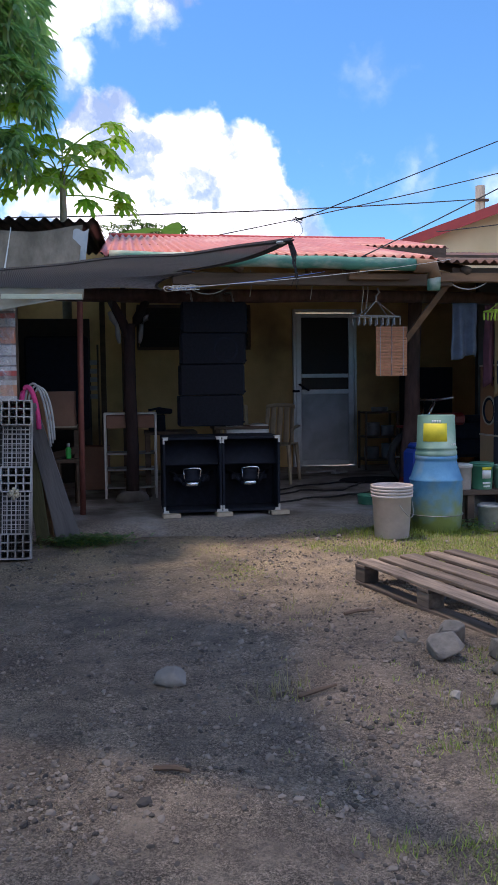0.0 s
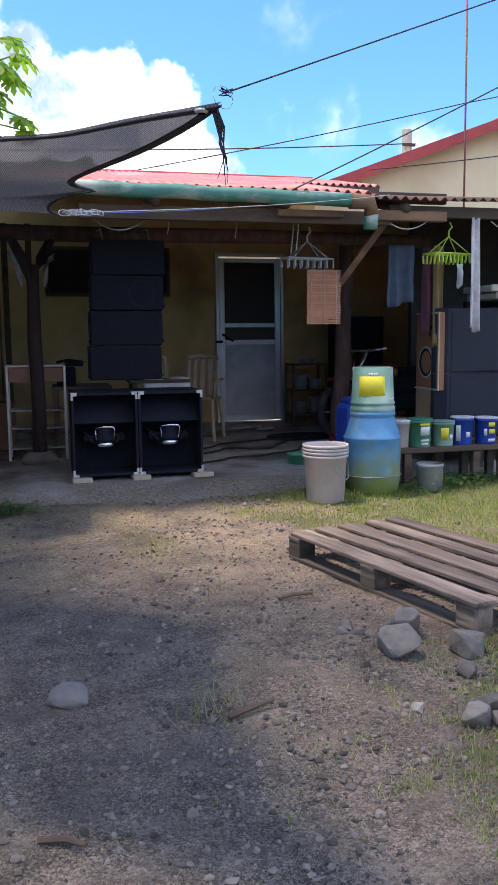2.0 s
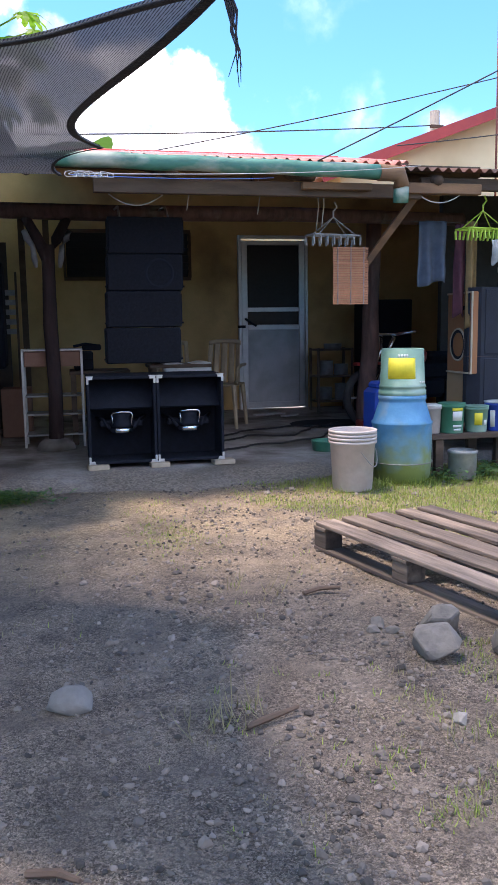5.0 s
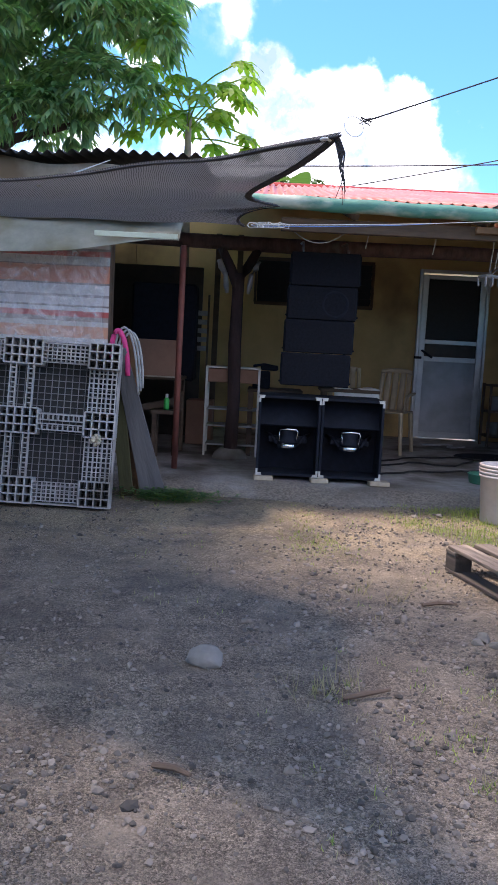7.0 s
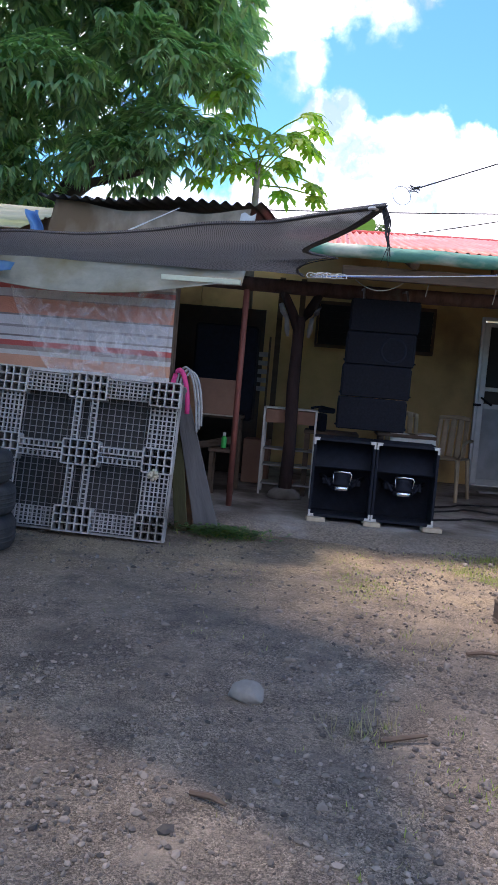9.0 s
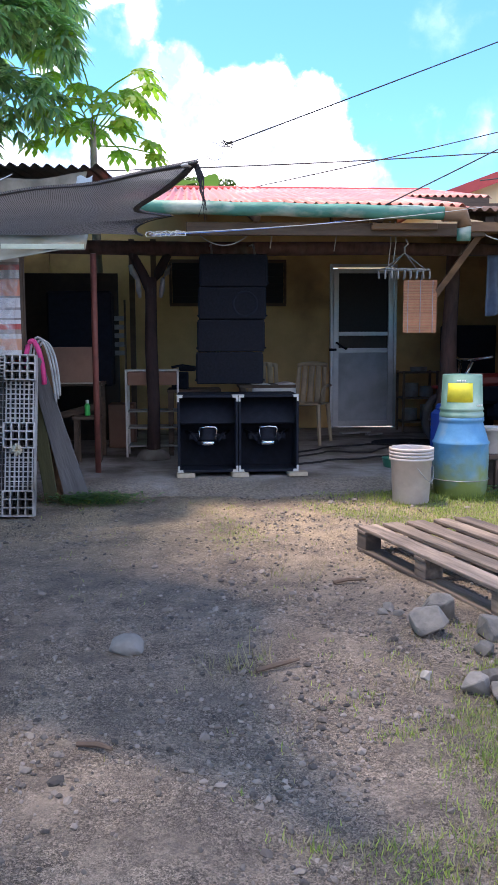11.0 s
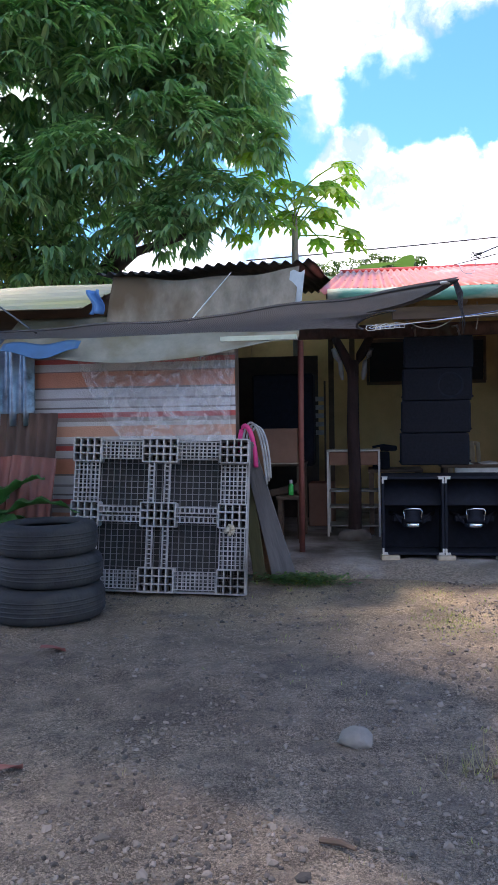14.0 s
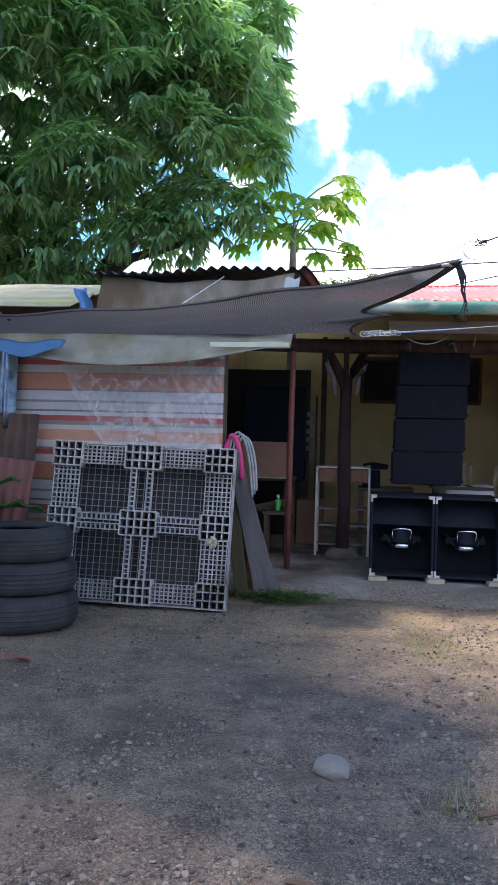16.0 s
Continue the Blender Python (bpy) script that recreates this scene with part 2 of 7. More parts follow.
def structure(ob, label, category):
    return tagged(ob, label, category, kind="structure")


def box(bm, centre, size, turn=None, bevel=0.0, taper=1.0):
    """A box, its edges bevelled, added to bm."""
    m = Matrix.Translation(centre) @ (turn.to_4x4() if turn else Matrix.Identity(4)) @ Matrix.Diagonal((*size, 1))
    made = bmesh.ops.create_cube(bm, size=1.0, matrix=m)
    verts = made["verts"]
    if taper != 1.0:
        for v in verts:
            if v.co.z > centre[2]:
                v.co.x = centre[0] + (v.co.x - centre[0]) * taper
                v.co.y = centre[1] + (v.co.y - centre[1]) * taper
    if bevel:
        edges = list({e for v in verts for e in v.link_edges})
        bmesh.ops.bevel(bm, geom=edges, offset=bevel, segments=1, affect="EDGES")
    return bm


def fresh(*boxes, bevel=0.0):
    bm = bmesh.new()
    for centre, size in boxes:
        box(bm, centre, size, bevel=bevel)
    return bm


def tube(bm, points, radius, sides=8, cap=True):
    """A round bar through points; radius a number or one for each point."""
    points = [Vector(p) for p in points]
    radii = [radius] * len(points) if isinstance(radius, (int, float)) else list(radius)
    rings = []
    for i, p in enumerate(points):
        ahead = (points[min(i + 1, len(points) - 1)] - points[max(i - 1, 0)]).normalized()
        side = ahead.cross(Vector((0, 0, 1)) if abs(ahead.z) < 0.9 else Vector((1, 0, 0))).normalized()
        other = ahead.cross(side)
        rings.append([bm.verts.new(p + radii[i] * (math.cos(a) * side + math.sin(a) * other)) for a in (2 * math.pi * k / sides for k in range(sides))])
    for a, b in zip(rings, rings[1:]):
        for k in range(sides):
            bm.faces.new((a[k], a[(k + 1) % sides], b[(k + 1) % sides], b[k]))
    if cap:
        bm.faces.new(rings[0][::-1])
        bm.faces.new(rings[-1])
    return bm


def lathe(bm, profile, sides=28, centre=(0, 0, 0)):
    """A turned shape from (radius, height) pairs; closed at both ends where the radius is 0."""
    c = Vector(centre)
    rings = []
    for r, h in profile:
        if r <= 1e-6:
            rings.append([bm.verts.new(c + Vector((0, 0, h)))])
        else:
            rings.append([bm.verts.new(c + Vector((r * math.cos(2 * math.pi * k / sides), r * math.sin(2 * math.pi * k / sides), h))) for k in range(sides)])
    for a, b in zip(rings, rings[1:]):
        for k in range(sides):
            j = (k + 1) % sides
            if len(a) == 1 and len(b) > 1:
                bm.faces.new((a[0], b[j], b[k]))
            elif len(b) == 1 and len(a) > 1:
                bm.faces.new((a[k], a[j], b[0]))
            elif len(a) > 1:
                bm.faces.new((a[k], a[j], b[j], b[k]))
    return bm


def sheet(bm, nu, nv, at, thick):
    """A curved sheet at(u, v), u and v from 0 to 1, with a thickness along the vector thick."""
    thick = Vector(thick)
    top = [[bm.verts.new(Vector(at(i / nu, j / nv))) for j in range(nv + 1)] for i in range(nu + 1)]
    low = [[bm.verts.new(v.co - thick) for v in row] for row in top]
    for i in range(nu):
        for j in range(nv):
            bm.faces.new((top[i][j], top[i + 1][j], top[i + 1][j + 1], top[i][j + 1]))
            bm.faces.new((low[i][j], low[i][j + 1], low[i + 1][j + 1], low[i + 1][j]))
    for j in range(nv):
        bm.faces.new((top[0][j], top[0][j + 1], low[0][j + 1], low[0][j]))
        bm.faces.new((top[nu][j + 1], top[nu][j], low[nu][j], low[nu][j + 1]))
    for i in range(nu):
        bm.faces.new((top[i + 1][0], top[i][0], low[i][0], low[i + 1][0]))
        bm.faces.new((top[i][nv], top[i + 1][nv], low[i + 1][nv], low[i][nv]))
    return bm


def corrugated(corner, across, along, up, pitch=0.076, swell=0.010, nv=4, dent=0.004):
    """A corrugated iron sheet from a corner, with waves across it."""
    corner, across, along, up = Vector(corner), Vector(across), Vector(along), Vector(up).normalized()
    nu = max(int(across.length / pitch * 6), 6)

    def at(u, v):
        p = corner + across * u + along * v
        wave = swell * math.sin(2 * math.pi * u * across.length / pitch)
        return p + up * (wave + dent * noise.noise(p * 2.3) * 3)

    return sheet(bmesh.new(), nu, nv, at, up * 0.0015)


def smooth_flat(ob):
    for p in ob.data.polygons:
        p.use_smooth = True
    return ob


# ---- ground ----
def ground_material():
    """Trodden earth: two sizes of grit with a tone of its own for each grain, damp spots, dust and thin turf."""
    m = bpy.data.materials.new("yard_earth")
    m.use_nodes = True
    n, link = m.node_tree.nodes, m.node_tree.links.new
    shader = n["Principled BSDF"]
    shader.inputs["Roughness"].default_value = 0.95
    shader.inputs["Specular IOR Level"].default_value = 0.25
    at = n.new("ShaderNodeTexCoord").outputs["Object"]

    def fog(scale, detail=5.0, rough=0.6, vector=at):
        node = n.new("ShaderNodeTexNoise")
        node.inputs["Scale"].default_value, node.inputs["Detail"].default_value, node.inputs["Roughness"].default_value = scale, detail, rough
        link(vector, node.inputs["Vector"])
        return node

    def span(value, a, b, low=0.0, high=1.0):
        node = n.new("ShaderNodeMapRange")
        node.interpolation_type = "SMOOTHSTEP"
        for key, v in (("From Min", a), ("From Max", b), ("To Min", low), ("To Max", high)):
            node.inputs[key].default_value = v
        link(value, node.inputs["Value"])
        return node.outputs[0]

    def blend(factor, a, b, kind="MIX"):
        node = n.new("ShaderNodeMix")
        node.data_type, node.blend_type = "RGBA", kind
        for key, v in (("Factor", factor), ("A", a), ("B", b)):
            if isinstance(v, tuple):
                node.inputs[key].default_value = (*v, 1)
            elif isinstance(v, float):
                node.inputs[key].default_value = v
            else:
                link(v, node.inputs[key])
        return node.outputs["Result"]

    def sums(kind, a, b, c=0.0):
        node = n.new("ShaderNodeMath")
        node.operation = kind
        for i, v in enumerate((a, b, c)):
            if isinstance(v, float):
                node.inputs[i].default_value = v
            else:
                link(v, node.inputs[i])
        return node.outputs[0]

    broad = fog(1.3, 6).outputs["Fac"]
    middle = fog(5.0, 7, 0.68).outputs["Fac"]
    out = blend(span(middle, 0.32, 0.68), (0.135, 0.108, 0.086), (0.245, 0.195, 0.150))
    out = blend(span(broad, 0.50, 0.68, 0, 0.40), out, (0.145, 0.118, 0.099))
    # damp and sooty spots
    drift = n.new("ShaderNodeVectorMath")
    drift.operation = "MULTIPLY_ADD"
    drift.inputs[1].default_value, drift.inputs[2].default_value = (0.5, 0.5, 0.0), (-0.25, -0.25, 0)
    link(fog(3.0, 6).outputs["Color"], drift.inputs[0])
    moved_at = n.new("ShaderNodeVectorMath")
    link(at, moved_at.inputs[0])
    link(drift.outputs[0], moved_at.inputs[1])
    for x, y, r, full in ((-0.02, 3.71, 0.34, 0.7), (0.36, 4.30, 0.24, 0.65), (0.99, 2.93, 0.26, 0.8), (0.10, 2.80, 0.45, 0.6), (0.30, 2.2, 0.4, 0.5), (1.45, 4.3, 0.4, 0.45), (-0.9, 4.2, 0.5, 0.4)):
        away = n.new("ShaderNodeVectorMath")
        away.operation = "DISTANCE"
        away.inputs[1].default_value = (x, y, 0.0)
        link(moved_at.outputs[0], away.inputs[0])
        out = blend(span(away.outputs["Value"], r, r * 0.2, 0, full * 0.6), out, (0.070, 0.062, 0.058))
    # dry dust trodden in front of the porch, and the pale path
    split = n.new("ShaderNodeSeparateXYZ")
    link(at, split.inputs[0])
    dust = sums("MULTIPLY", span(split.outputs["Y"], 3.8, 5.8, 0, 0.75), span(fog(2.4, 6).outputs["Fac"], 0.35, 0.6))
    out = blend(dust, out, (0.34, 0.262, 0.170))
    # grains, each with its own tone
    height = None
    for scale, low, high, weight in ((75.0, 0.84, 1.16, 0.5), (170.0, 0.62, 1.42, 0.6), (380.0, 0.55, 1.5, 0.35)):
        cell = n.new("ShaderNodeTexVoronoi")
        cell.inputs["Scale"].default_value = scale
        link(at, cell.inputs["Vector"])
        tone_of = n.new("ShaderNodeSeparateColor")
        link(cell.outputs["Color"], tone_of.inputs[0])
        times = n.new("ShaderNodeVectorMath")
        times.operation = "SCALE"
        link(out, times.inputs[0])
        link(span(tone_of.outputs[0], 0.0, 1.0, low, high), times.inputs["Scale"])
        where = span(fog(2.1 + scale * 0.01, 5).outputs["Fac"], 0.36, 0.58, 0.25, 1.0)
        out = blend(where, out, times.outputs[0])
        swell = sums("MULTIPLY", sums("MULTIPLY", span(cell.outputs["Distance"], 0.65, 0.0), where), weight)
        height = swell if height is None else sums("ADD", height, swell)
    # thin turf on the sunny side
    ragged = sums("MULTIPLY_ADD", fog(2.6, 7, 0.7).outputs["Fac"], 1.9, sums("MULTIPLY_ADD", split.outputs["Y"], 0.55, split.outputs["X"]))
    green = sums("MULTIPLY", span(ragged, 6.35, 6.95, 0, 0.8), span(fog(14, 4).outputs["Fac"], 0.36, 0.56, 0.25, 1.0))
    out = blend(green, out, (0.17, 0.175, 0.058))
    link(out, shader.inputs["Base Color"])
    relief = n.new("ShaderNodeBump")
    relief.inputs["Strength"].default_value, relief.inputs["Distance"].default_value = 0.9, 0.009
    link(sums("ADD", height, middle), relief.inputs["Height"])
    link(relief.outputs[0], shader.inputs["Normal"])
    return m


def ground_height(x, y):
    d = math.hypot(x - 1.2, y - 4)
    if d > 12:
        return 0.0
    soft = max(0.0, 1 - d / 12)
    return soft * (0.028 * noise.noise(Vector((x * 0.8, y * 0.8, 0.3))) + 0.012 * noise.noise(Vector((x * 3.1, y * 3.1, 4.0))) + 0.004 * noise.noise(Vector((x * 11, y * 11, 9.0))))


def axis_steps(low, high, fine_low, fine_high, step):
    inner = list(np.arange(fine_low, fine_high + 1e-6, step))
    out, x, s = [], fine_low, step
    while x > low:
        s *= 1.5
        x -= s
        out.append(max(x, low))
    left = out[::-1]
    out, x, s = [], fine_high, step
    while x < high:
        s *= 1.5
        x += s
        out.append(min(x, high))
    return left + inner + out


def make_ground():
    xs, ys = axis_steps(-900, 900, -3.0, 6.0, 0.045), axis_steps(-600, 1500, 0.6, 7.4, 0.045)
    verts = [(x, y, ground_height(x, y)) for x in xs for y in ys]
    w = len(ys)
    faces = [(i * w + j, (i + 1) * w + j, (i + 1) * w + j + 1, i * w + j + 1) for i in range(len(xs) - 1) for j in range(w - 1)]
    mesh = bpy.data.meshes.new("ground")
    mesh.from_pydata(verts, [], faces)
    mesh.materials.append(ground_material())
    ob = smooth_flat(new("ground", mesh))
    return structure(ob, "bare grey-brown earth yard with gravel and trodden dust", "ground")


make_ground()


def dusty_concrete():
    """Grey screed under a layer of earth carried in from the yard."""
    m = material("dusty_concrete", (0.43, 0.41, 0.39), (0.25, 0.235, 0.225), 6, 0.92, bump=0.8, fine=60, stain=(0.11, 0.095, 0.08), stain_scale=1.9, stain_cut=0.55)
    n, link = m.node_tree.nodes, m.node_tree.links.new
    shader = n["Principled BSDF"]
    grey = shader.inputs["Base Color"].links[0].from_socket
    at = n.new("ShaderNodeTexCoord")
    split = n.new("ShaderNodeSeparateXYZ")
    link(at.outputs["Object"], split.inputs[0])
    fog = n.new("ShaderNodeTexNoise")
    fog.inputs["Scale"].default_value, fog.inputs["Detail"].default_value, fog.inputs["Roughness"].default_value = 2.2, 8, 0.65
    link(at.outputs["Object"], fog.inputs["Vector"])
    reach = n.new("ShaderNodeMath")
    reach.operation = "MULTIPLY_ADD"
    reach.inputs[1].default_value = -1.6
    link(fog.outputs["Fac"], reach.inputs[0])
    link(split.outputs["Y"], reach.inputs[2])
    soil = n.new("ShaderNodeMapRange")
    soil.interpolation_type = "SMOOTHSTEP"
    for key, v in (("From Min", 6.4), ("From Max", 5.6), ("To Min", 0.0), ("To Max", 0.95)):
        soil.inputs[key].default_value = v
    link(reach.outputs[0], soil.inputs["Value"])
    grit = n.new("ShaderNodeTexVoronoi")
    grit.inputs["Scale"].default_value = 90
    link(at.outputs["Object"], grit.inputs["Vector"])
    earth = n.new("ShaderNodeValToRGB")
    earth.color_ramp.elements[0].color, earth.color_ramp.elements[1].color = (0.12, 0.097, 0.078, 1), (0.31, 0.25, 0.195, 1)
    tone_of = n.new("ShaderNodeSeparateColor")
    link(grit.outputs["Color"], tone_of.inputs[0])
    link(tone_of.outputs[0], earth.inputs["Fac"])
    over = n.new("ShaderNodeMix")
    over.data_type = "RGBA"
    link(soil.outputs[0], over.inputs["Factor"])
    link(grey, over.inputs["A"])
    link(earth.outputs["Color"], over.inputs["B"])
    link(over.outputs["Result"], shader.inputs["Base Color"])
    return m


def make_porch_floor():
    bm = bmesh.new()

    def at(u, v):
        x = -1.6 + 7.4 * u
        step = min(max((x - 2.2) / 0.6, 0.0), 1.0)
        front = 6.28 + 0.46 * step * step * (3 - 2 * step) + 0.10 * noise.noise(Vector((x * 1.7, 2.0, 0))) + 0.03 * noise.noise(Vector((x * 6, 5, 0)))
        y = front + (10.92 - front) * v ** 1.4
        rise = min((y - front) / (0.48 - 0.3 * step), 1.0)
        rise = rise * rise * (3 - 2 * rise)
        return (x, y, -0.03 + 0.112 * rise + (0.003 + 0.004 * rise) * noise.noise(Vector((x * 2.5, y * 2.5, 1))) + 0.004 * noise.noise(Vector((x * 9, y * 9, 1))) * (1 - rise))

    sheet(bm, 110, 70, at, (0, 0, 0.14))
    structure(part("porch_floor", bm, dusty_concrete(), smooth=True), "worn grey concrete porch slab dusted with earth", "floor")


make_porch_floor()

# ---- house ----
wall = part("wall_front", fresh(((0.95, 10.83, 1.42), (3.40, 0.2, 2.84)), ((-1.55, 10.83, 1.25), (1.58, 0.2, 2.5)), ((3.93, 10.83, 1.3), (0.9, 0.2, 2.6)), ((3.066, 10.83, 2.55), (0.83, 0.2, 0.9)), ((5.4, 10.83, 1.3), (2.05, 0.2, 2.6))), OCHRE)
structure(wall, "ochre painted house wall, stained and shaded by the porch", "wall")
structure(part("wall_west", fresh(((-2.35, 8.6, 1.0), (0.15, 4.4, 2.0))), OCHRE), "plain side wall of the dim porch", "wall")
structure(part("wall_east", fresh(((6.5, 8.9, 1.3), (0.15, 4.0, 2.6))), OCHRE), "plain side wall of the dim lean-to", "wall")
# the last-but-one panel here is added: its dark colour stands for lean-to shade
structure(part("shade_backdrop", fresh(((5.45, 8.95, 1.15), (2.2, 0.08, 2.3))), DARKSHEET), "dark panel added in place of the deep shade in the lean-to", "wall")
structure(part("wall_back", fresh(((0, -9.0, 1.4), (16, 0.2, 2.8))), CONCRETE), "plain concrete boundary wall behind the yard", "wall")


def red_roof():
    bm = corrugated((0.36, 6.50, 2.09), (2.58, 0, 0), (0, 4.36, 0.93), (0, -0.21, 0.97), nv=6, swell=0.017)
    ob = part("roof_red", bm, REDROOF, smooth=True)
    part("side_sheet", corrugated((2.945, 8.7, 2.557), (0.98, 0, 0), (0, 2.16, 0.462), (0, -0.21, 0.97), nv=4, swell=0.017), REDROOF, ob, smooth=True)
    structure(ob, "faded red corrugated iron roof of the house", "roof")
    bm = bmesh.new()
    tube(bm, [(0.36, 10.88, 3.02), (3.92, 10.88, 3.02)], 0.035, 8)
    part("ridge_cap", bm, REDTRIM, ob)
    bm = fresh(((2.13, 8.7, 2.50), (3.5, 0.06, 0.08)), ((2.13, 7.3, 2.20), (3.5, 0.06, 0.08)), ((2.13, 10.2, 2.82), (3.5, 0.06, 0.08)))
    part("purlin", bm, TIMBER, ob)


red_roof()


def gutter():
    ob = thing("roof_gutter", "weathered green pipe gutter hung along the porch eave", "gutter", (0, 6.42, 2.03))
    bm = bmesh.new()
    tube(bm, [(0.44 + 0.1 * i, 0.004 * math.sin(i), 0.022 - 0.0014 * i + 0.003 * math.sin(i * 1.3)) for i in range(24)], 0.047, 14)
    part("pipe", bm, GREENPIPE, ob, smooth=True)
    bm = bmesh.new()
    tube(bm, [(2.72, 0, -0.015), (2.86, 0, -0.02), (2.88, 0.01, -0.10)], 0.055, 12)
    part("elbow", bm, RAFTER, ob, "orange-brown pipe elbow", smooth=True)
    bm = bmesh.new()
    tube(bm, [(2.88, 0.01, -0.10), (2.88, 0.02, -0.2)], 0.05, 12)
    part("downpipe", bm, GREENPIPE, ob, smooth=True)


gutter()


def porch_frame():
    bm = bmesh.new()
    tube(bm, [(-0.6, 7.99, 1.97), (1.0, 7.99, 1.95), (2.5, 7.97, 1.96), (4.2, 8.2, 1.97)], [0.06, 0.065, 0.06, 0.055], 10)
    structure(part("beam", bm, BARK, smooth=True), "dark log beam across the porch", "beam")
    bm = fresh(((2.0, 6.62, 1.93), (2.2, 0.05, 0.09)), bevel=0.004)
    structure(part("beam_eave", bm, TIMBER), "weathered eave board under the gutter", "beam")
    bm = bmesh.new()
    for x in (-0.4, 0.5, 1.4, 2.3, 3.2):
        tube(bm, [(x, 6.55, 2.0), (x + 0.03, 8.6, 2.42), (x, 10.7, 2.86)], 0.035, 8)
    structure(part("rafters", bm, TIMBER, smooth=True), "rough pole rafters under the roof", "rafter")
    bm = bmesh.new()
    box(bm, (2.48, 6.56, 1.945), (0.48, 0.05, 0.045), bevel=0.004)
    box(bm, (3.25, 6.60, 1.95), (0.55, 0.07, 0.07), bevel=0.004)
    structure(part("beam_plank", bm, RAFTER), "orange-brown timber plank below the eave", "beam")
    bm = bmesh.new()
    tube(bm, [(2.86, 7.02, 1.49), (3.12, 6.62, 1.98)], 0.032, 4)
    structure(part("beam_brace", bm, RAFTER), "slanting timber brace under the eave", "brace")


porch_frame()


def forked_post():
    ob = thing("porch_post", "dark forked tree-trunk post set in a concrete footing", "post", (0.575, 7.99, 0.08))
    bm = bmesh.new()
    tube(bm, [(0, 0, 0.03), (0.01, 0, 0.5), (-0.005, 0, 1.0), (0.0, 0, 1.4), (0.0, 0, 1.62)], [0.062, 0.055, 0.057, 0.05, 0.054], 12)
    part("trunk", bm, DARKLOG, ob, smooth=True)
    for side in (-1, 1):
        bm = bmesh.new()
        tube(bm, [(0, 0, 1.50), (side * 0.07, 0, 1.66), (side * 0.17, 0, 1.85)], [0.05, 0.045, 0.036], 10)
        part("fork", bm, DARKLOG, ob, smooth=True)
    bm = lathe(bmesh.new(), [(0, 0), (0.16, 0), (0.14, 0.05), (0.09, 0.09), (0, 0.09)], 14)
    part("footing", bm, CONCRETE, ob, smooth=True)
    for side in (-1, 1):
        bm = bmesh.new()
        tube(bm, [(side * 0.17, -0.06, 1.72), (side * 0.15, -0.08, 1.66), (side * 0.11, -0.085, 1.60), (side * 0.10, -0.08, 1.50), (side * 0.09, -0.08, 1.44)], [0.022, 0.028, 0.02, 0.024, 0.012], 7)
        part("rag", bm, FADED, ob, "knotted pale rag", smooth=True)


FADED = material("faded_cloth", (0.42, 0.42, 0.42), (0.26, 0.26, 0.27), 14, 0.95, bump=0.3)
forked_post()


def right_post():
    ob = thing("porch_post", "dark bent tree-trunk post carrying the porch beam", "post", (3.42, 8.5, 0.08))
    bm = bmesh.new()
    tube(bm, [(-0.03, 0, 0), (-0.015, 0, 0.35), (0.03, 0, 0.7), (0.03, 0, 1.1), (0.05, 0, 1.5), (0.06, 0, 1.88)], [0.085, 0.08, 0.085, 0.075, 0.07, 0.07], 12)
    part("trunk", bm, BARK, ob, smooth=True)


right_post()


def red_pipe_post():
    ob = thing("awning_post", "thin red-oxide steel post holding up the awning", "post", (0.165, 7.2, 0.07))
    bm = bmesh.new()
    tube(bm, [(0, 0, 0), (0.01, -0.1, 0.9), (0.03, -0.25, 1.72)], 0.024, 10)
    part("pipe", bm, REDPOST, ob, smooth=True)


red_pipe_post()


def door():
    ob = thing("door_1", "closed aluminium screen door with a dark upper pane", "door", (3.066, 10.73, 0.08))
    structure(ob, "", "")
    part("jamb", fresh(((-0.40, 0, 1.01), (0.035, 0.12, 2.02)), bevel=0.004), ALU, ob)
    part("jamb", fresh(((0.40, 0, 1.01), (0.035, 0.12, 2.02)), bevel=0.004), ALU, ob)
    part("lintel", fresh(((0, 0, 2.0), (0.765, 0.12, 0.04)), bevel=0.004), ALU, ob)
    part("stile", fresh(((-0.345, -0.03, 0.99), (0.07, 0.045, 1.94)), bevel=0.005), ALU, ob)
    part("stile", fresh(((0.345, -0.03, 0.99), (0.07, 0.045, 1.94)), bevel=0.005), ALU, ob)
    for z, h in ((1.935, 0.05), (1.17, 0.05), (0.965, 0.06), (0.05, 0.07)):
        part("rail", fresh(((0, -0.03, z), (0.62, 0.04, h)), bevel=0.004), ALU, ob)
    part("screen", fresh(((0, -0.02, 1.55), (0.62, 0.012, 0.73))), SCREEN, ob, "dark insect screen")
    part("middle_pane", fresh(((0, -0.02, 1.07), (0.62, 0.012, 0.16))), BROWNFILM, ob, "brown film pane")
    part("lower_panel", fresh(((0, -0.02, 0.51), (0.62, 0.015, 0.86))), ALUPANEL, ob, "dull grey sheet panel")
    bm = bmesh.new()
    tube(bm, [(-0.34, -0.06, 1.06), (-0.34, -0.09, 1.06), (-0.30, -0.10, 1.03), (-0.22, -0.10, 0.98)], 0.013, 7)
    part("handle", bm, BLACK, ob, "black lever handle", smooth=True)
    part("latch", fresh(((-0.385, -0.065, 0.975), (0.09, 0.02, 0.03)), bevel=0.003), BLACK, ob)


door()


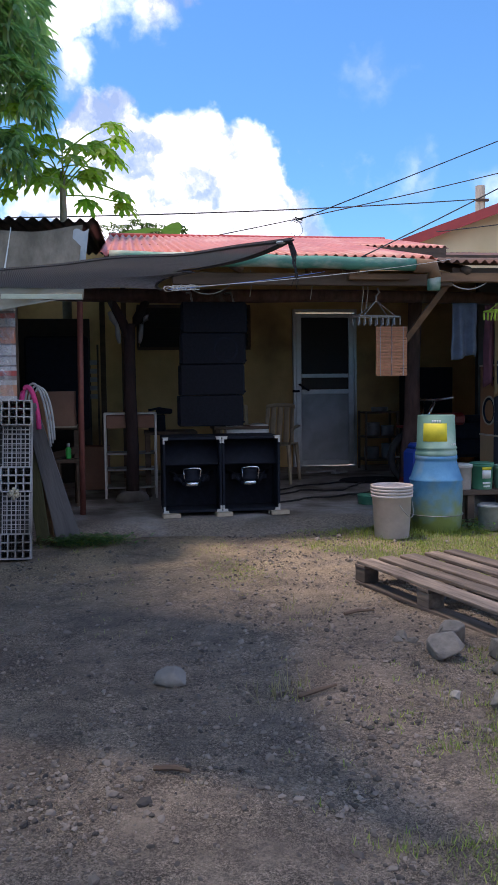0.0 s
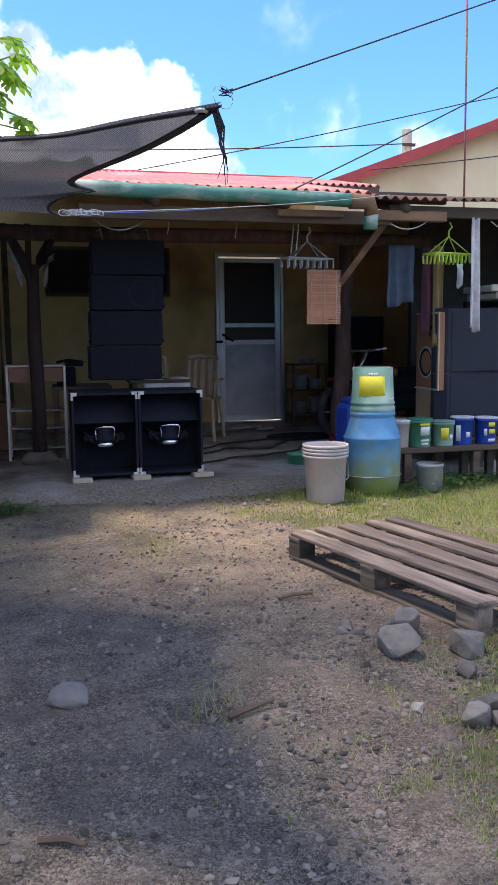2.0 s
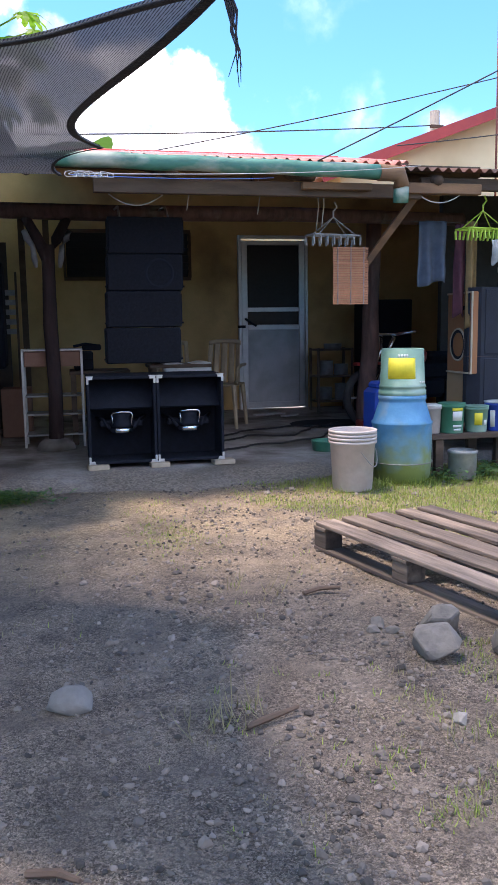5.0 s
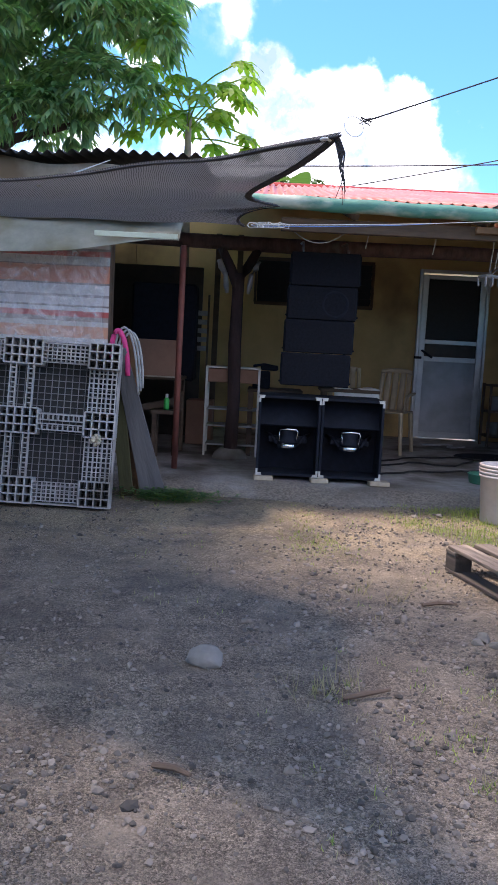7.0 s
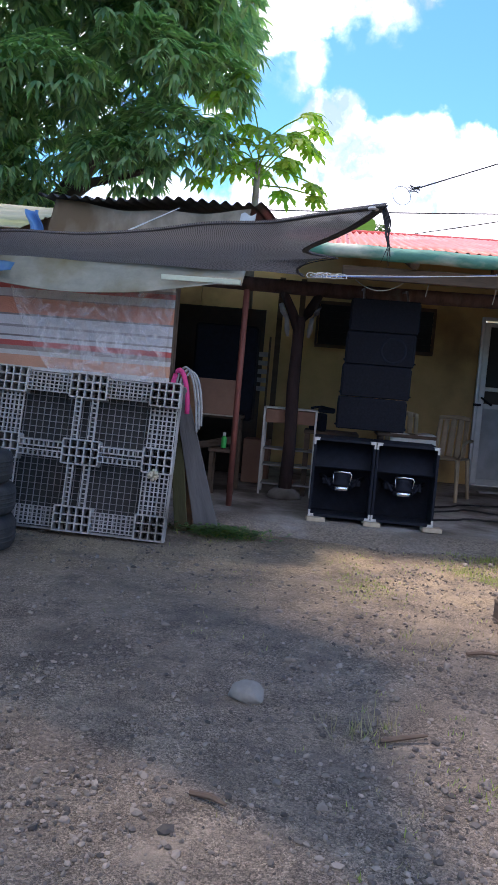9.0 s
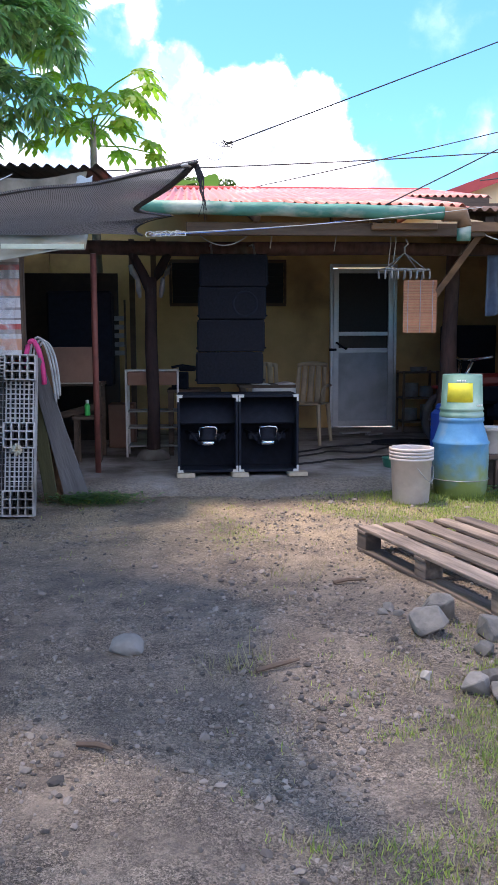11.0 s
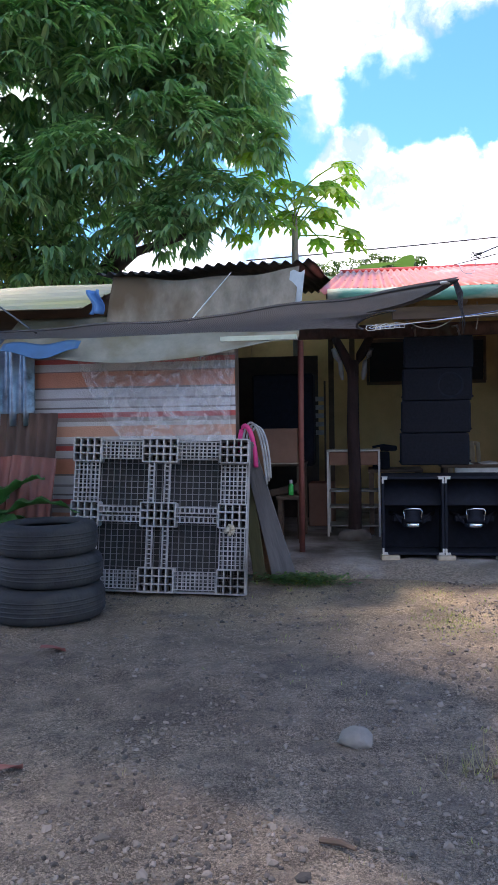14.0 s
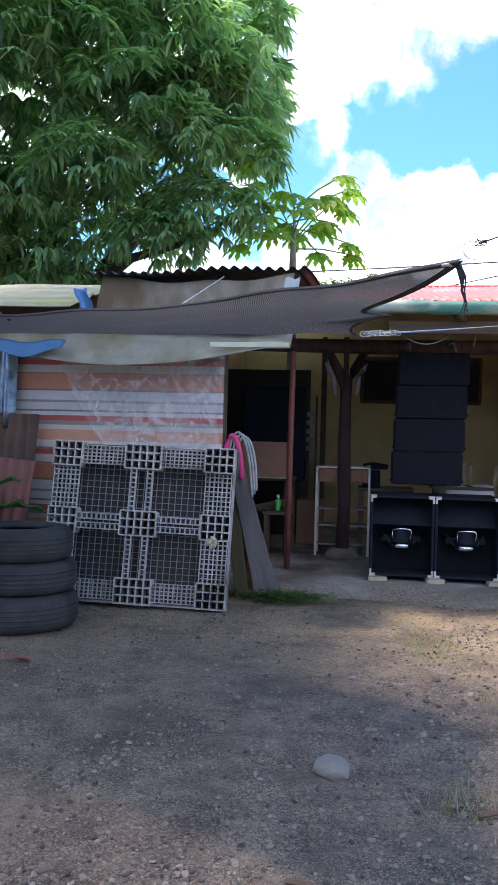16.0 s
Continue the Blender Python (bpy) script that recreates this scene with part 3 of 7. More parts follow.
def window():
    ob = thing("window_1", "dark jalousie window in the ochre wall", "window", (1.39, 10.72, 1.87))
    structure(ob, "", "")
    part("window_frame", fresh(((0, -0.01, 0.26), (1.42, 0.05, 0.04)), ((0, -0.01, -0.26), (1.42, 0.05, 0.04)), ((-0.70, -0.01, 0), (0.03, 0.05, 0.5)), ((0.70, -0.01, 0), (0.03, 0.05, 0.5))), TIMBER, ob)
    for i in range(6):
        bm = bmesh.new()
        box(bm, (0, -0.012, -0.2 + 0.08 * i), (1.36, 0.006, 0.085), Matrix.Rotation(radians(25), 3, "X"))
        part("slat", bm, SCREEN, ob)


window()


def gable_house():
    ob = thing("neighbour_house", "cream gabled house with a red painted roof edge", "house", (6.88, 11.4, -0.06))
    bm = bmesh.new()
    shape = [(-2.75, 0), (2.75, 0), (2.75, 3.02), (0, 4.03), (-2.75, 3.02)]
    front = [bm.verts.new((x, 0, z)) for x, z in shape]
    rear = [bm.verts.new((x, 7, z)) for x, z in shape]
    bm.faces.new(front)
    bm.faces.new(rear[::-1])
    for i in range(5):
        j = (i + 1) % 5
        bm.faces.new((front[i], front[j], rear[j], rear[i]))
    part("wall", bm, CREAM, ob)
    run = math.atan2(1.01, 2.75)
    part("ridge_cap", fresh(((0, 3.3, 4.085), (0.16, 7.25, 0.05)), ((0, -0.28, 4.04), (0.13, 0.035, 0.13))), REDTRIM, ob)
    for side in (-1, 1):
        bm = bmesh.new()
        box(bm, (side * 1.5, 3.4, 3.53), (3.36, 7.3, 0.03), Matrix.Rotation(side * run, 3, "Y"))
        part("roof", bm, REDROOF, ob)
        bm = bmesh.new()
        box(bm, (side * 1.5, -0.27, 3.49), (3.36, 0.03, 0.13), Matrix.Rotation(side * run, 3, "Y"))
        part("fascia", bm, REDTRIM, ob, "red painted barge board")
    bm = bmesh.new()
    tube(bm, [(-0.80, -0.35, 2.55), (-0.82, -0.38, 3.4), (-0.85, -0.4, 6.3)], 0.013, 7)
    part("antenna_mast", bm, REDPOST, ob, "thin pinkish pipe mast", smooth=True)


gable_house()


def lean_to_roof():
    bm = corrugated((2.92, 6.5, 2.06), (3.9, 0, 0.03), (0, 4.2, 0.75), (0, -0.18, 0.98), nv=4, swell=0.014)
    structure(part("roof_lean_to", bm, RUST, smooth=True), "rusty corrugated iron lean-to roof", "roof")
    bm = fresh(((4.9, 6.64, 1.99), (3.6, 0.05, 0.08)), bevel=0.004)
    structure(part("beam_lean_to", bm, TIMBER), "brown timber eave beam of the lean-to", "beam")


lean_to_roof()


# ---- left shed ----
def stripes():
    """Woven stripes in bands across the height of the cloth."""
    m = material("striped_cloth", (1.0, 1.0, 1.0), (0.82, 0.82, 0.82), 6, 0.9, bump=0.3, fine=90)
    n, link = m.node_tree.nodes, m.node_tree.links.new
    shader = n["Principled BSDF"]
    weave = shader.inputs["Base Color"].links[0].from_socket
    at = n.new("ShaderNodeTexCoord")
    split = n.new("ShaderNodeSeparateXYZ")
    link(at.outputs["Object"], split.inputs[0])
    turn = n.new("ShaderNodeMath")
    turn.operation = "MULTIPLY_ADD"
    turn.inputs[1].default_value, turn.inputs[2].default_value = 1 / 0.62, 0.06
    link(split.outputs["Z"], turn.inputs[0])
    loop = n.new("ShaderNodeMath")
    loop.operation = "FRACT"
    link(turn.outputs[0], loop.inputs[0])
    ramp = n.new("ShaderNodeValToRGB")
    ramp.color_ramp.interpolation = "CONSTANT"
    bands = [(0.0, (0.46, 0.10, 0.09)), (0.055, (0.60, 0.58, 0.60)), (0.10, (0.20, 0.17, 0.17)), (0.12, (0.56, 0.54, 0.56)), (0.20, (0.30, 0.27, 0.28)), (0.23, (0.60, 0.58, 0.60)), (0.33, (0.22, 0.18, 0.18)), (0.35, (0.62, 0.26, 0.17)),
             (0.52, (0.28, 0.20, 0.18)), (0.535, (0.60, 0.57, 0.57)), (0.62, (0.47, 0.10, 0.09)), (0.675, (0.24, 0.2, 0.2)), (0.70, (0.60, 0.56, 0.54)), (0.78, (0.58, 0.30, 0.20)), (0.90, (0.55, 0.52, 0.50)), (0.95, (0.30, 0.24, 0.22))]
    ramp.color_ramp.elements[0].position, ramp.color_ramp.elements[0].color = 0.0, (*bands[0][1], 1)
    ramp.color_ramp.elements[1].position, ramp.color_ramp.elements[1].color = bands[1][0], (*bands[1][1], 1)
    for p, c in bands[2:]:
        ramp.color_ramp.elements.new(p).color = (*c, 1)
    link(loop.outputs[0], ramp.inputs["Fac"])
    times = n.new("ShaderNodeMix")
    times.data_type, times.blend_type = "RGBA", "MULTIPLY"
    times.inputs["Factor"].default_value = 1.0
    link(ramp.outputs["Color"], times.inputs["A"])
    link(weave, times.inputs["B"])
    link(times.outputs["Result"], shader.inputs["Base Color"])
    return m


STRIPES = stripes()


def striped_curtain():
    bm = bmesh.new()

    def at(u, v):
        x = -1.72 + 1.53 * u
        z = 0.05 + 1.72 * v
        return (x, 6.12 + 0.012 * math.sin(9 * u + 2 * v) + 0.02 * noise.noise(Vector((x * 2, z * 1.5, 3))), z)

    sheet(bm, 40, 30, at, (0, -0.004, 0))
    tagged(part("striped_curtain", bm, STRIPES, smooth=True), "red, orange and white striped cloth hung over the shed front", "curtain")


striped_curtain()


def shed():
    bm = fresh(((-1.30, 6.30, 1.05), (2.2, 0.06, 2.1)), ((-0.24, 6.22, 0.95), (0.08, 0.08, 1.9)))
    structure(part("shed_wall", bm, TIMBER), "timber front wall of the shed behind its cloth cover", "wall")
    structure(part("shed_corrugated_wall", corrugated((-3.6, 6.02, 1.15), (1.97, 0, 0), (0, 0.02, 0.68), (0, -1, 0), nv=6, swell=0.028, pitch=0.105), ZINC, smooth=True), "bluish zinc corrugated wall spotted with rust holes", "wall")
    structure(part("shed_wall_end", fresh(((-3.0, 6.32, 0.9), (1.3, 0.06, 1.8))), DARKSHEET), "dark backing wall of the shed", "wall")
    structure(part("shed_roof", corrugated((-1.12, 5.95, 2.18), (1.50, 0, 0.045), (0, 3.9, 0.42), (0, -0.1, 1), nv=6, swell=0.014, dent=0.006), DARKSHEET, smooth=True), "blackened corrugated shed roof with a ragged edge", "roof")
    structure(part("shed_roof_rear", corrugated((-3.9, 6.55, 2.17), (2.85, 0, 0), (0, 4.3, 0.33), (0, -0.1, 1), nv=4, swell=0.012), RUST, smooth=True), "rusty corrugated roof over the back of the shed", "roof")
    # cream roof sheet with flat ribs
    bm = bmesh.new()

    def at(u, v):
        x = -3.9 + 2.72 * u + 0.05 * v
        rib = 0.012 if (v * 4) % 1 < 0.12 else 0.0
        return (x, 5.78 + 0.85 * v, 1.93 + 0.30 * v + rib + 0.008 * noise.noise(Vector((x * 2, v * 3, 0))))

    sheet(bm, 30, 48, at, (0, 0, 0.004))
    structure(part("shed_roof_cream", bm, CREAMROOF), "cream ribbed roofing sheet with moss stains", "roof")


shed()


def fascia_canvas():
    bm = bmesh.new()

    def at(u, v):
        x = -1.06 + 1.30 * u + 0.04 * v
        sag = -0.035 * math.sin(math.pi * u) * v
        z = 1.80 + 0.38 * v + sag + 0.01 * math.sin(14 * u)
        return (x, 6.02 - 0.10 * (1 - v) + 0.02 * noise.noise(Vector((x * 3, z * 3, 8))) + 0.03 * math.sin(5 * u), z)

    sheet(bm, 36, 12, at, (0, -0.004, 0))
    tagged(part("canvas_cover", bm, CANVAS, smooth=True), "grey weathered canvas nailed under the shed roof edge", "canvas")


fascia_canvas()


def awning():
    bm = bmesh.new()

    def at(u, v):
        x = -1.75 + 2.03 * u
        fold = 0.02 * noise.noise(Vector((x * 2.5, v * 2, 1))) + 0.016 * math.sin(15 * u + 9 * v + 2 * noise.noise(Vector((x * 2, v, 4)))) * (0.3 + v) * (1.1 - v)
        droop = 0.12 * math.sin(math.pi * min(u / 0.92, 1.0)) * (1 - v) ** 1.5
        return (x, 5.74 + 0.36 * v + 0.05 * u + fold, 1.68 + 0.24 * v - droop + 0.5 * fold)

    sheet(bm, 40, 14, at, (0, 0, 0.003))
    tagged(part("awning_canvas", bm, AWNING, smooth=True), "olive-grey canvas awning drooping over the shed front", "awning")
    bm = fresh(((0.02, 5.8, 1.70), (0.5, 0.02, 0.03)))
    tagged(part("awning_batten", bm, material("pale_batten", (0.55, 0.58, 0.45), (0.4, 0.42, 0.32)), None), "pale greenish batten along the awning edge", "batten")


awning()


def curve_at(points, u):
    """A Bezier curve through its first and last points."""
    k = len(points) - 1
    return sum((Vector(p) * (math.comb(k, i) * u ** i * (1 - u) ** (k - i)) for i, p in enumerate(points)), Vector())


def shade_net():
    """The knitted net: near edge to far edge, its corner drawn out towards a wire, its side scalloped."""
    near = [(0.94, 2.31, 1.45), (0.375, 2.93, 1.458), (-0.427, 3.494, 1.497), (-2.6, 3.95, 1.57)]
    far = [(0.72, 4.30, 1.57), (0.2, 4.70, 1.625), (-0.8, 5.0, 1.65), (-2.8, 5.35, 1.70)]
    reach = [near[0], (0.85, 2.71, 1.418), (0.63, 3.40, 1.537), (0.86, 4.10, 1.625)]
    scallop = [reach[3], (0.70, 4.08, 1.60), (0.66, 4.2, 1.575), far[0]]

    def side(v):
        return curve_at(reach, v / 0.86) if v < 0.86 else curve_at(scallop, (v - 0.86) / 0.14)

    def at(u, v):
        p = curve_at(near, u).lerp(curve_at(far, u), v)
        p += (side(v) - Vector(near[0]).lerp(Vector(far[0]), v)) * (1 - u) ** 5
        hollow = math.sin(math.pi * v) * min(1.0, 5 * u)
        p.z += 0.018 * hollow * math.sin(7 * u + 1) + 0.010 * min(1.0, 8 * u) * noise.noise(Vector((p.x * 3, p.y * 3, 2)))
        return p

    ob = thing("shade_net", "black knitted shade net stretched over the yard", "shade net")
    nu, nv = 120, 44
    mesh = bpy.data.meshes.new("cloth")
    mesh.from_pydata([at((i / nu) ** 1.5, j / nv) for i in range(nu + 1) for j in range(nv + 1)], [], [(i * (nv + 1) + j, (i + 1) * (nv + 1) + j, (i + 1) * (nv + 1) + j + 1, i * (nv + 1) + j + 1) for i in range(nu) for j in range(nv)])
    weave = mesh.uv_layers.new(name="weave")
    for loop in mesh.loops:
        i, j = divmod(loop.vertex_index, nv + 1)
        weave.data[loop.index].uv = (3.9 * (i / nu) ** 1.5, 2.0 * j / nv)
    mesh.materials.append(NETTING)
    cloth_ob = smooth_flat(new("cloth", mesh))
    cloth_ob.parent = ob
    below = Vector((0, 0, -0.004))

    def side_hem(u, v):
        p = at(0, v)
        inward = at(0.03, v) - p
        return p + inward.normalized() * (0.042 * u * (0.35 + 0.65 * math.sin(math.pi * min(1, v * 1.15 + 0.12)))) + below

    def near_hem(u, v):
        p = at(u, 0)
        return p + (at(u, 0.02) - p).normalized() * 0.022 * v + below

    part("hem", sheet(bmesh.new(), 4, 70, side_hem, (0, 0, 0.003)), TARP_BLACK, ob, "doubled black hem band", smooth=True)
    part("hem", sheet(bmesh.new(), 90, 2, near_hem, (0, 0, 0.003)), TARP_BLACK, ob, "doubled black hem band", smooth=True)
    part("eyelet", lathe(bmesh.new(), [(0.006, 0), (0.011, 0.002), (0.012, 0.004), (0.011, 0.006), (0.006, 0.004)], 14, (0.915, 2.345, 1.44)), CORNER, ob, "pale metal eyelet", smooth=True)
    return ob


def netting():
    """Knitted ribs that run with the open side, thin between the ribs; glints are painted as paler tape."""
    m = bpy.data.materials.new("netting")
    m.use_nodes = True
    n, link = m.node_tree.nodes, m.node_tree.links.new
    shader = n["Principled BSDF"]
    shader.inputs["Roughness"].default_value = 0.5
    at = n.new("ShaderNodeUVMap")
    at.uv_map = "weave"
    bend = n.new("ShaderNodeTexNoise")
    bend.inputs["Scale"].default_value, bend.inputs["Detail"].default_value = 2.5, 4
    link(at.outputs[0], bend.inputs["Vector"])
    move = n.new("ShaderNodeVectorMath")
    move.operation = "MULTIPLY_ADD"
    move.inputs[1].default_value = (0.05, 0.0, 0.0)
    link(bend.outputs["Color"], move.inputs[0])
    link(at.outputs[0], move.inputs[2])
    rib = n.new("ShaderNodeTexWave")
    rib.bands_direction = "X"
    rib.inputs["Scale"].default_value, rib.inputs["Distortion"].default_value, rib.inputs["Detail"].default_value = 26.0, 0.6, 2
    link(move.outputs[0], rib.inputs["Vector"])
    fleck = n.new("ShaderNodeMapping")
    fleck.inputs["Scale"].default_value = (160, 60, 1)
    link(move.outputs[0], fleck.inputs["Vector"])
    speck = n.new("ShaderNodeTexNoise")
    speck.inputs["Scale"].default_value, speck.inputs["Detail"].default_value = 1.0, 3
    link(fleck.outputs[0], speck.inputs["Vector"])
    add = n.new("ShaderNodeMath")
    add.operation = "MULTIPLY_ADD"
    add.inputs[1].default_value = 0.8
    link(rib.outputs["Fac"], add.inputs[0])
    link(speck.outputs["Fac"], add.inputs[2])
    hole = n.new("ShaderNodeMapRange")
    for key, v in (("From Min", 0.60), ("From Max", 1.30), ("To Min", 1.0), ("To Max", 0.91)):
        hole.inputs[key].default_value = v
    link(add.outputs[0], hole.inputs["Value"])
    # the pale end of the ramp paints glints into the tape colour
    tape = n.new("ShaderNodeValToRGB")
    tape.color_ramp.elements[0].position, tape.color_ramp.elements[0].color = 0.55, (0.012, 0.011, 0.012, 1)
    tape.color_ramp.elements[1].position, tape.color_ramp.elements[1].color = 1.0, (0.18, 0.172, 0.174, 1)
    link(add.outputs[0], tape.inputs["Fac"])
    link(tape.outputs["Color"], shader.inputs["Base Color"])
    clear = n.new("ShaderNodeBsdfTransparent")
    glow = n.new("ShaderNodeBsdfTranslucent")
    link(tape.outputs["Color"], glow.inputs["Color"])
    cloth = n.new("ShaderNodeMixShader")
    cloth.inputs["Fac"].default_value = 0.4
    link(shader.outputs[0], cloth.inputs[1])
    link(glow.outputs[0], cloth.inputs[2])
    both = n.new("ShaderNodeMixShader")
    link(hole.outputs[0], both.inputs["Fac"])
    link(clear.outputs[0], both.inputs[1])
    link(cloth.outputs[0], both.inputs[2])
    link(both.outputs[0], n["Material Output"].inputs["Surface"])
    return m


NETTING = netting()
shade_net()

# ---- plants ----
def leaf_mesh(name, items, mat, shape):
    """One mesh of many leaves. items: (place, direction, up, length, width) rows; shape: (along, half width) stations."""
    verts, faces = [], []
    for place, ahead, up, length, width in items:
        side = ahead.cross(up)
        if side.length < 1e-4:
            continue
        side.normalize()
        up2 = side.cross(ahead).normalized()
        base = len(verts)
        rows = []
        for s, w in shape:
            mid = place + ahead * (length * s) - up2 * (length * 0.28 * s * s)
            if w == 0:
                verts.append(tuple(mid))
                rows.append((len(verts) - 1,))
            else:
                lift = up2 * (w * width * 0.35)
                verts.append(tuple(mid - side * (w * width) + lift))
                verts.append(tuple(mid + side * (w * width) + lift))
                rows.append((len(verts) - 2, len(verts) - 1))
        for a, b in zip(rows, rows[1:]):
            if len(a) == 1:
                faces.append((a[0], b[1], b[0]))
            elif len(b) == 1:
                faces.append((a[0], a[1], b[0]))
            else:
                faces.append((a[0], a[1], b[1], b[0]))
    mesh = bpy.data.meshes.new(name)
    mesh.from_pydata(verts, [], faces)
    mesh.materials.append(mat)
    return new(name, mesh)


MANGO = leafy("mango_leaf", (0.30, 0.45, 0.27), (0.11, 0.23, 0.16), 0.5, 0.25)
PAPAYA = leafy("papaya_leaf", (0.26, 0.42, 0.06), (0.14, 0.27, 0.04), 0.5)
BANANA = leafy("banana_leaf", (0.10, 0.20, 0.07), (0.06, 0.13, 0.05), 0.3)
FAR_LEAF = leafy("far_leaf", (0.11, 0.17, 0.06), (0.05, 0.09, 0.03), 0.35)
GRASS = leafy("grass_blade", (0.32, 0.36, 0.10), (0.10, 0.16, 0.04), 0.35)
DRYGRASS = leafy("dry_grass", (0.30, 0.26, 0.15), (0.18, 0.15, 0.08), 0.2)
WEED = leafy("weed_leaf", (0.10, 0.19, 0.06), (0.04, 0.09, 0.03), 0.3)
FERNLEAF = leafy("fern_leaf", (0.12, 0.30, 0.09), (0.07, 0.20, 0.06), 0.3, 0.35)
TREEBARK = material("tree_bark", (0.13, 0.10, 0.08), (0.06, 0.048, 0.04), 8, 0.9, bump=0.8, fine=25)
LONG_LEAF = [(0, 0), (0.25, 0.42), (0.62, 0.5), (1.0, 0)]


def unit(rng):
    while True:
        v = Vector((rng.uniform(-1, 1), rng.uniform(-1, 1), rng.uniform(-1, 1)))
        if 0.1 < v.length < 1:
            return v.normalized()


def crown_leaves(rng, lumps, per_lump, leaves, length, width, droop=0.55):
    items = []
    for centre, radius in lumps:
        for _ in range(per_lump):
            d = unit(rng)
            if d.z < -0.35:
                d.z *= -1
            p = centre + Vector((d.x * radius, d.y * radius, d.z * radius * 0.75)) * rng.uniform(0.72, 1.08)
            spin = rng.uniform(0, 6.28)
            for k in range(leaves):
                a = spin + k * 6.283 / leaves + rng.uniform(-0.3, 0.3)
                out = Vector((math.cos(a), math.sin(a), 0)) * rng.uniform(0.6, 1.0) + d * 0.55
                out.z -= rng.uniform(0.1, droop) + 0.1
                out.normalize()
                items.append((p, out, Vector((0, 0, 1)), length * rng.uniform(0.7, 1.2), width * rng.uniform(0.8, 1.2)))
    return items


def tree(name, label, trunk, limbs, lumps, per_lump, leaves, length, width, mat, seed, category="tree"):
    rng = random.Random(seed)
    ob = thing(name, label, category, trunk[0][0])
    origin = Vector(trunk[0][0])
    bm = bmesh.new()
    tube(bm, [Vector(p) - origin for p, r in trunk], [r for p, r in trunk], 12)
    part("trunk", bm, TREEBARK, ob, smooth=True)
    for limb in limbs:
        bm = bmesh.new()
        tube(bm, [Vector(p) - origin for p, r in limb], [r for p, r in limb], 8)
        part("limb", bm, TREEBARK, ob, smooth=True)
    crown = leaf_mesh("crown", crown_leaves(rng, [(Vector(c) - origin, r) for c, r in lumps], per_lump, leaves, length, width), mat, LONG_LEAF)
    crown.parent = ob
    return ob


def mango():
    rng = random.Random(5)
    lumps = []
    for k in range(88):
        d = unit(rng)
        if d.y > 0.5:
            d.y *= -1
        c = Vector((-3.95 + 3.1 * d.x, 10.6 + 2.1 * d.y, 5.55 + 2.75 * d.z)) if k < 62 else Vector((-3.9 + 2.4 * d.x, 11.2 + 0.8 * d.y, 5.3 + 2.2 * d.z))
        if c.z < 3.3 and -2.9 < c.x < -1.2:
            c.z += 0.7
        lumps.append((c, rng.uniform(0.62, 0.95)))
    lumps += [((-0.95, 9.6, 3.55), 0.55), ((-0.75, 9.7, 4.25), 0.5), ((-1.1, 9.6, 4.9), 0.6), ((-1.6, 9.3, 5.7), 0.65), ((-2.0, 9.2, 6.6), 0.7), ((-2.2, 8.9, 3.9), 0.6), ((-3.2, 9.0, 3.7), 0.65), ((-1.6, 9.6, 3.3), 0.5), ((-1.3, 9.2, 4.2), 0.6), ((-1.9, 9.0, 4.6), 0.7), ((-2.9, 8.9, 4.9), 0.8), ((-4.2, 9.0, 4.0), 0.8), ((-4.9, 9.1, 3.3), 0.8)]
    limbs = [[((-3.4, 11.2, 2.2), 0.2), ((-2.6, 10.9, 3.3), 0.13), ((-1.6, 10.4, 4.2), 0.06)], [((-3.5, 11.2, 2.4), 0.2), ((-4.2, 11.2, 3.6), 0.11), ((-5.2, 11.2, 4.8), 0.05)],
             [((-3.5, 11.2, 2.6), 0.2), ((-3.4, 10.9, 4.4), 0.13), ((-3.0, 10.4, 6.4), 0.05)], [((-2.9, 11, 3.0), 0.1), ((-2.1, 10.2, 3.25), 0.06), ((-1.2, 9.9, 3.4), 0.03)]]
    tree("mango_tree", "large dark-green mango tree with drooping narrow leaves", [((-3.5, 11.3, 0), 0.34), ((-3.5, 11.25, 1.3), 0.28), ((-3.45, 11.2, 2.7), 0.24)], limbs, lumps, 84, 10, 0.22, 0.044, MANGO, 8)


mango()


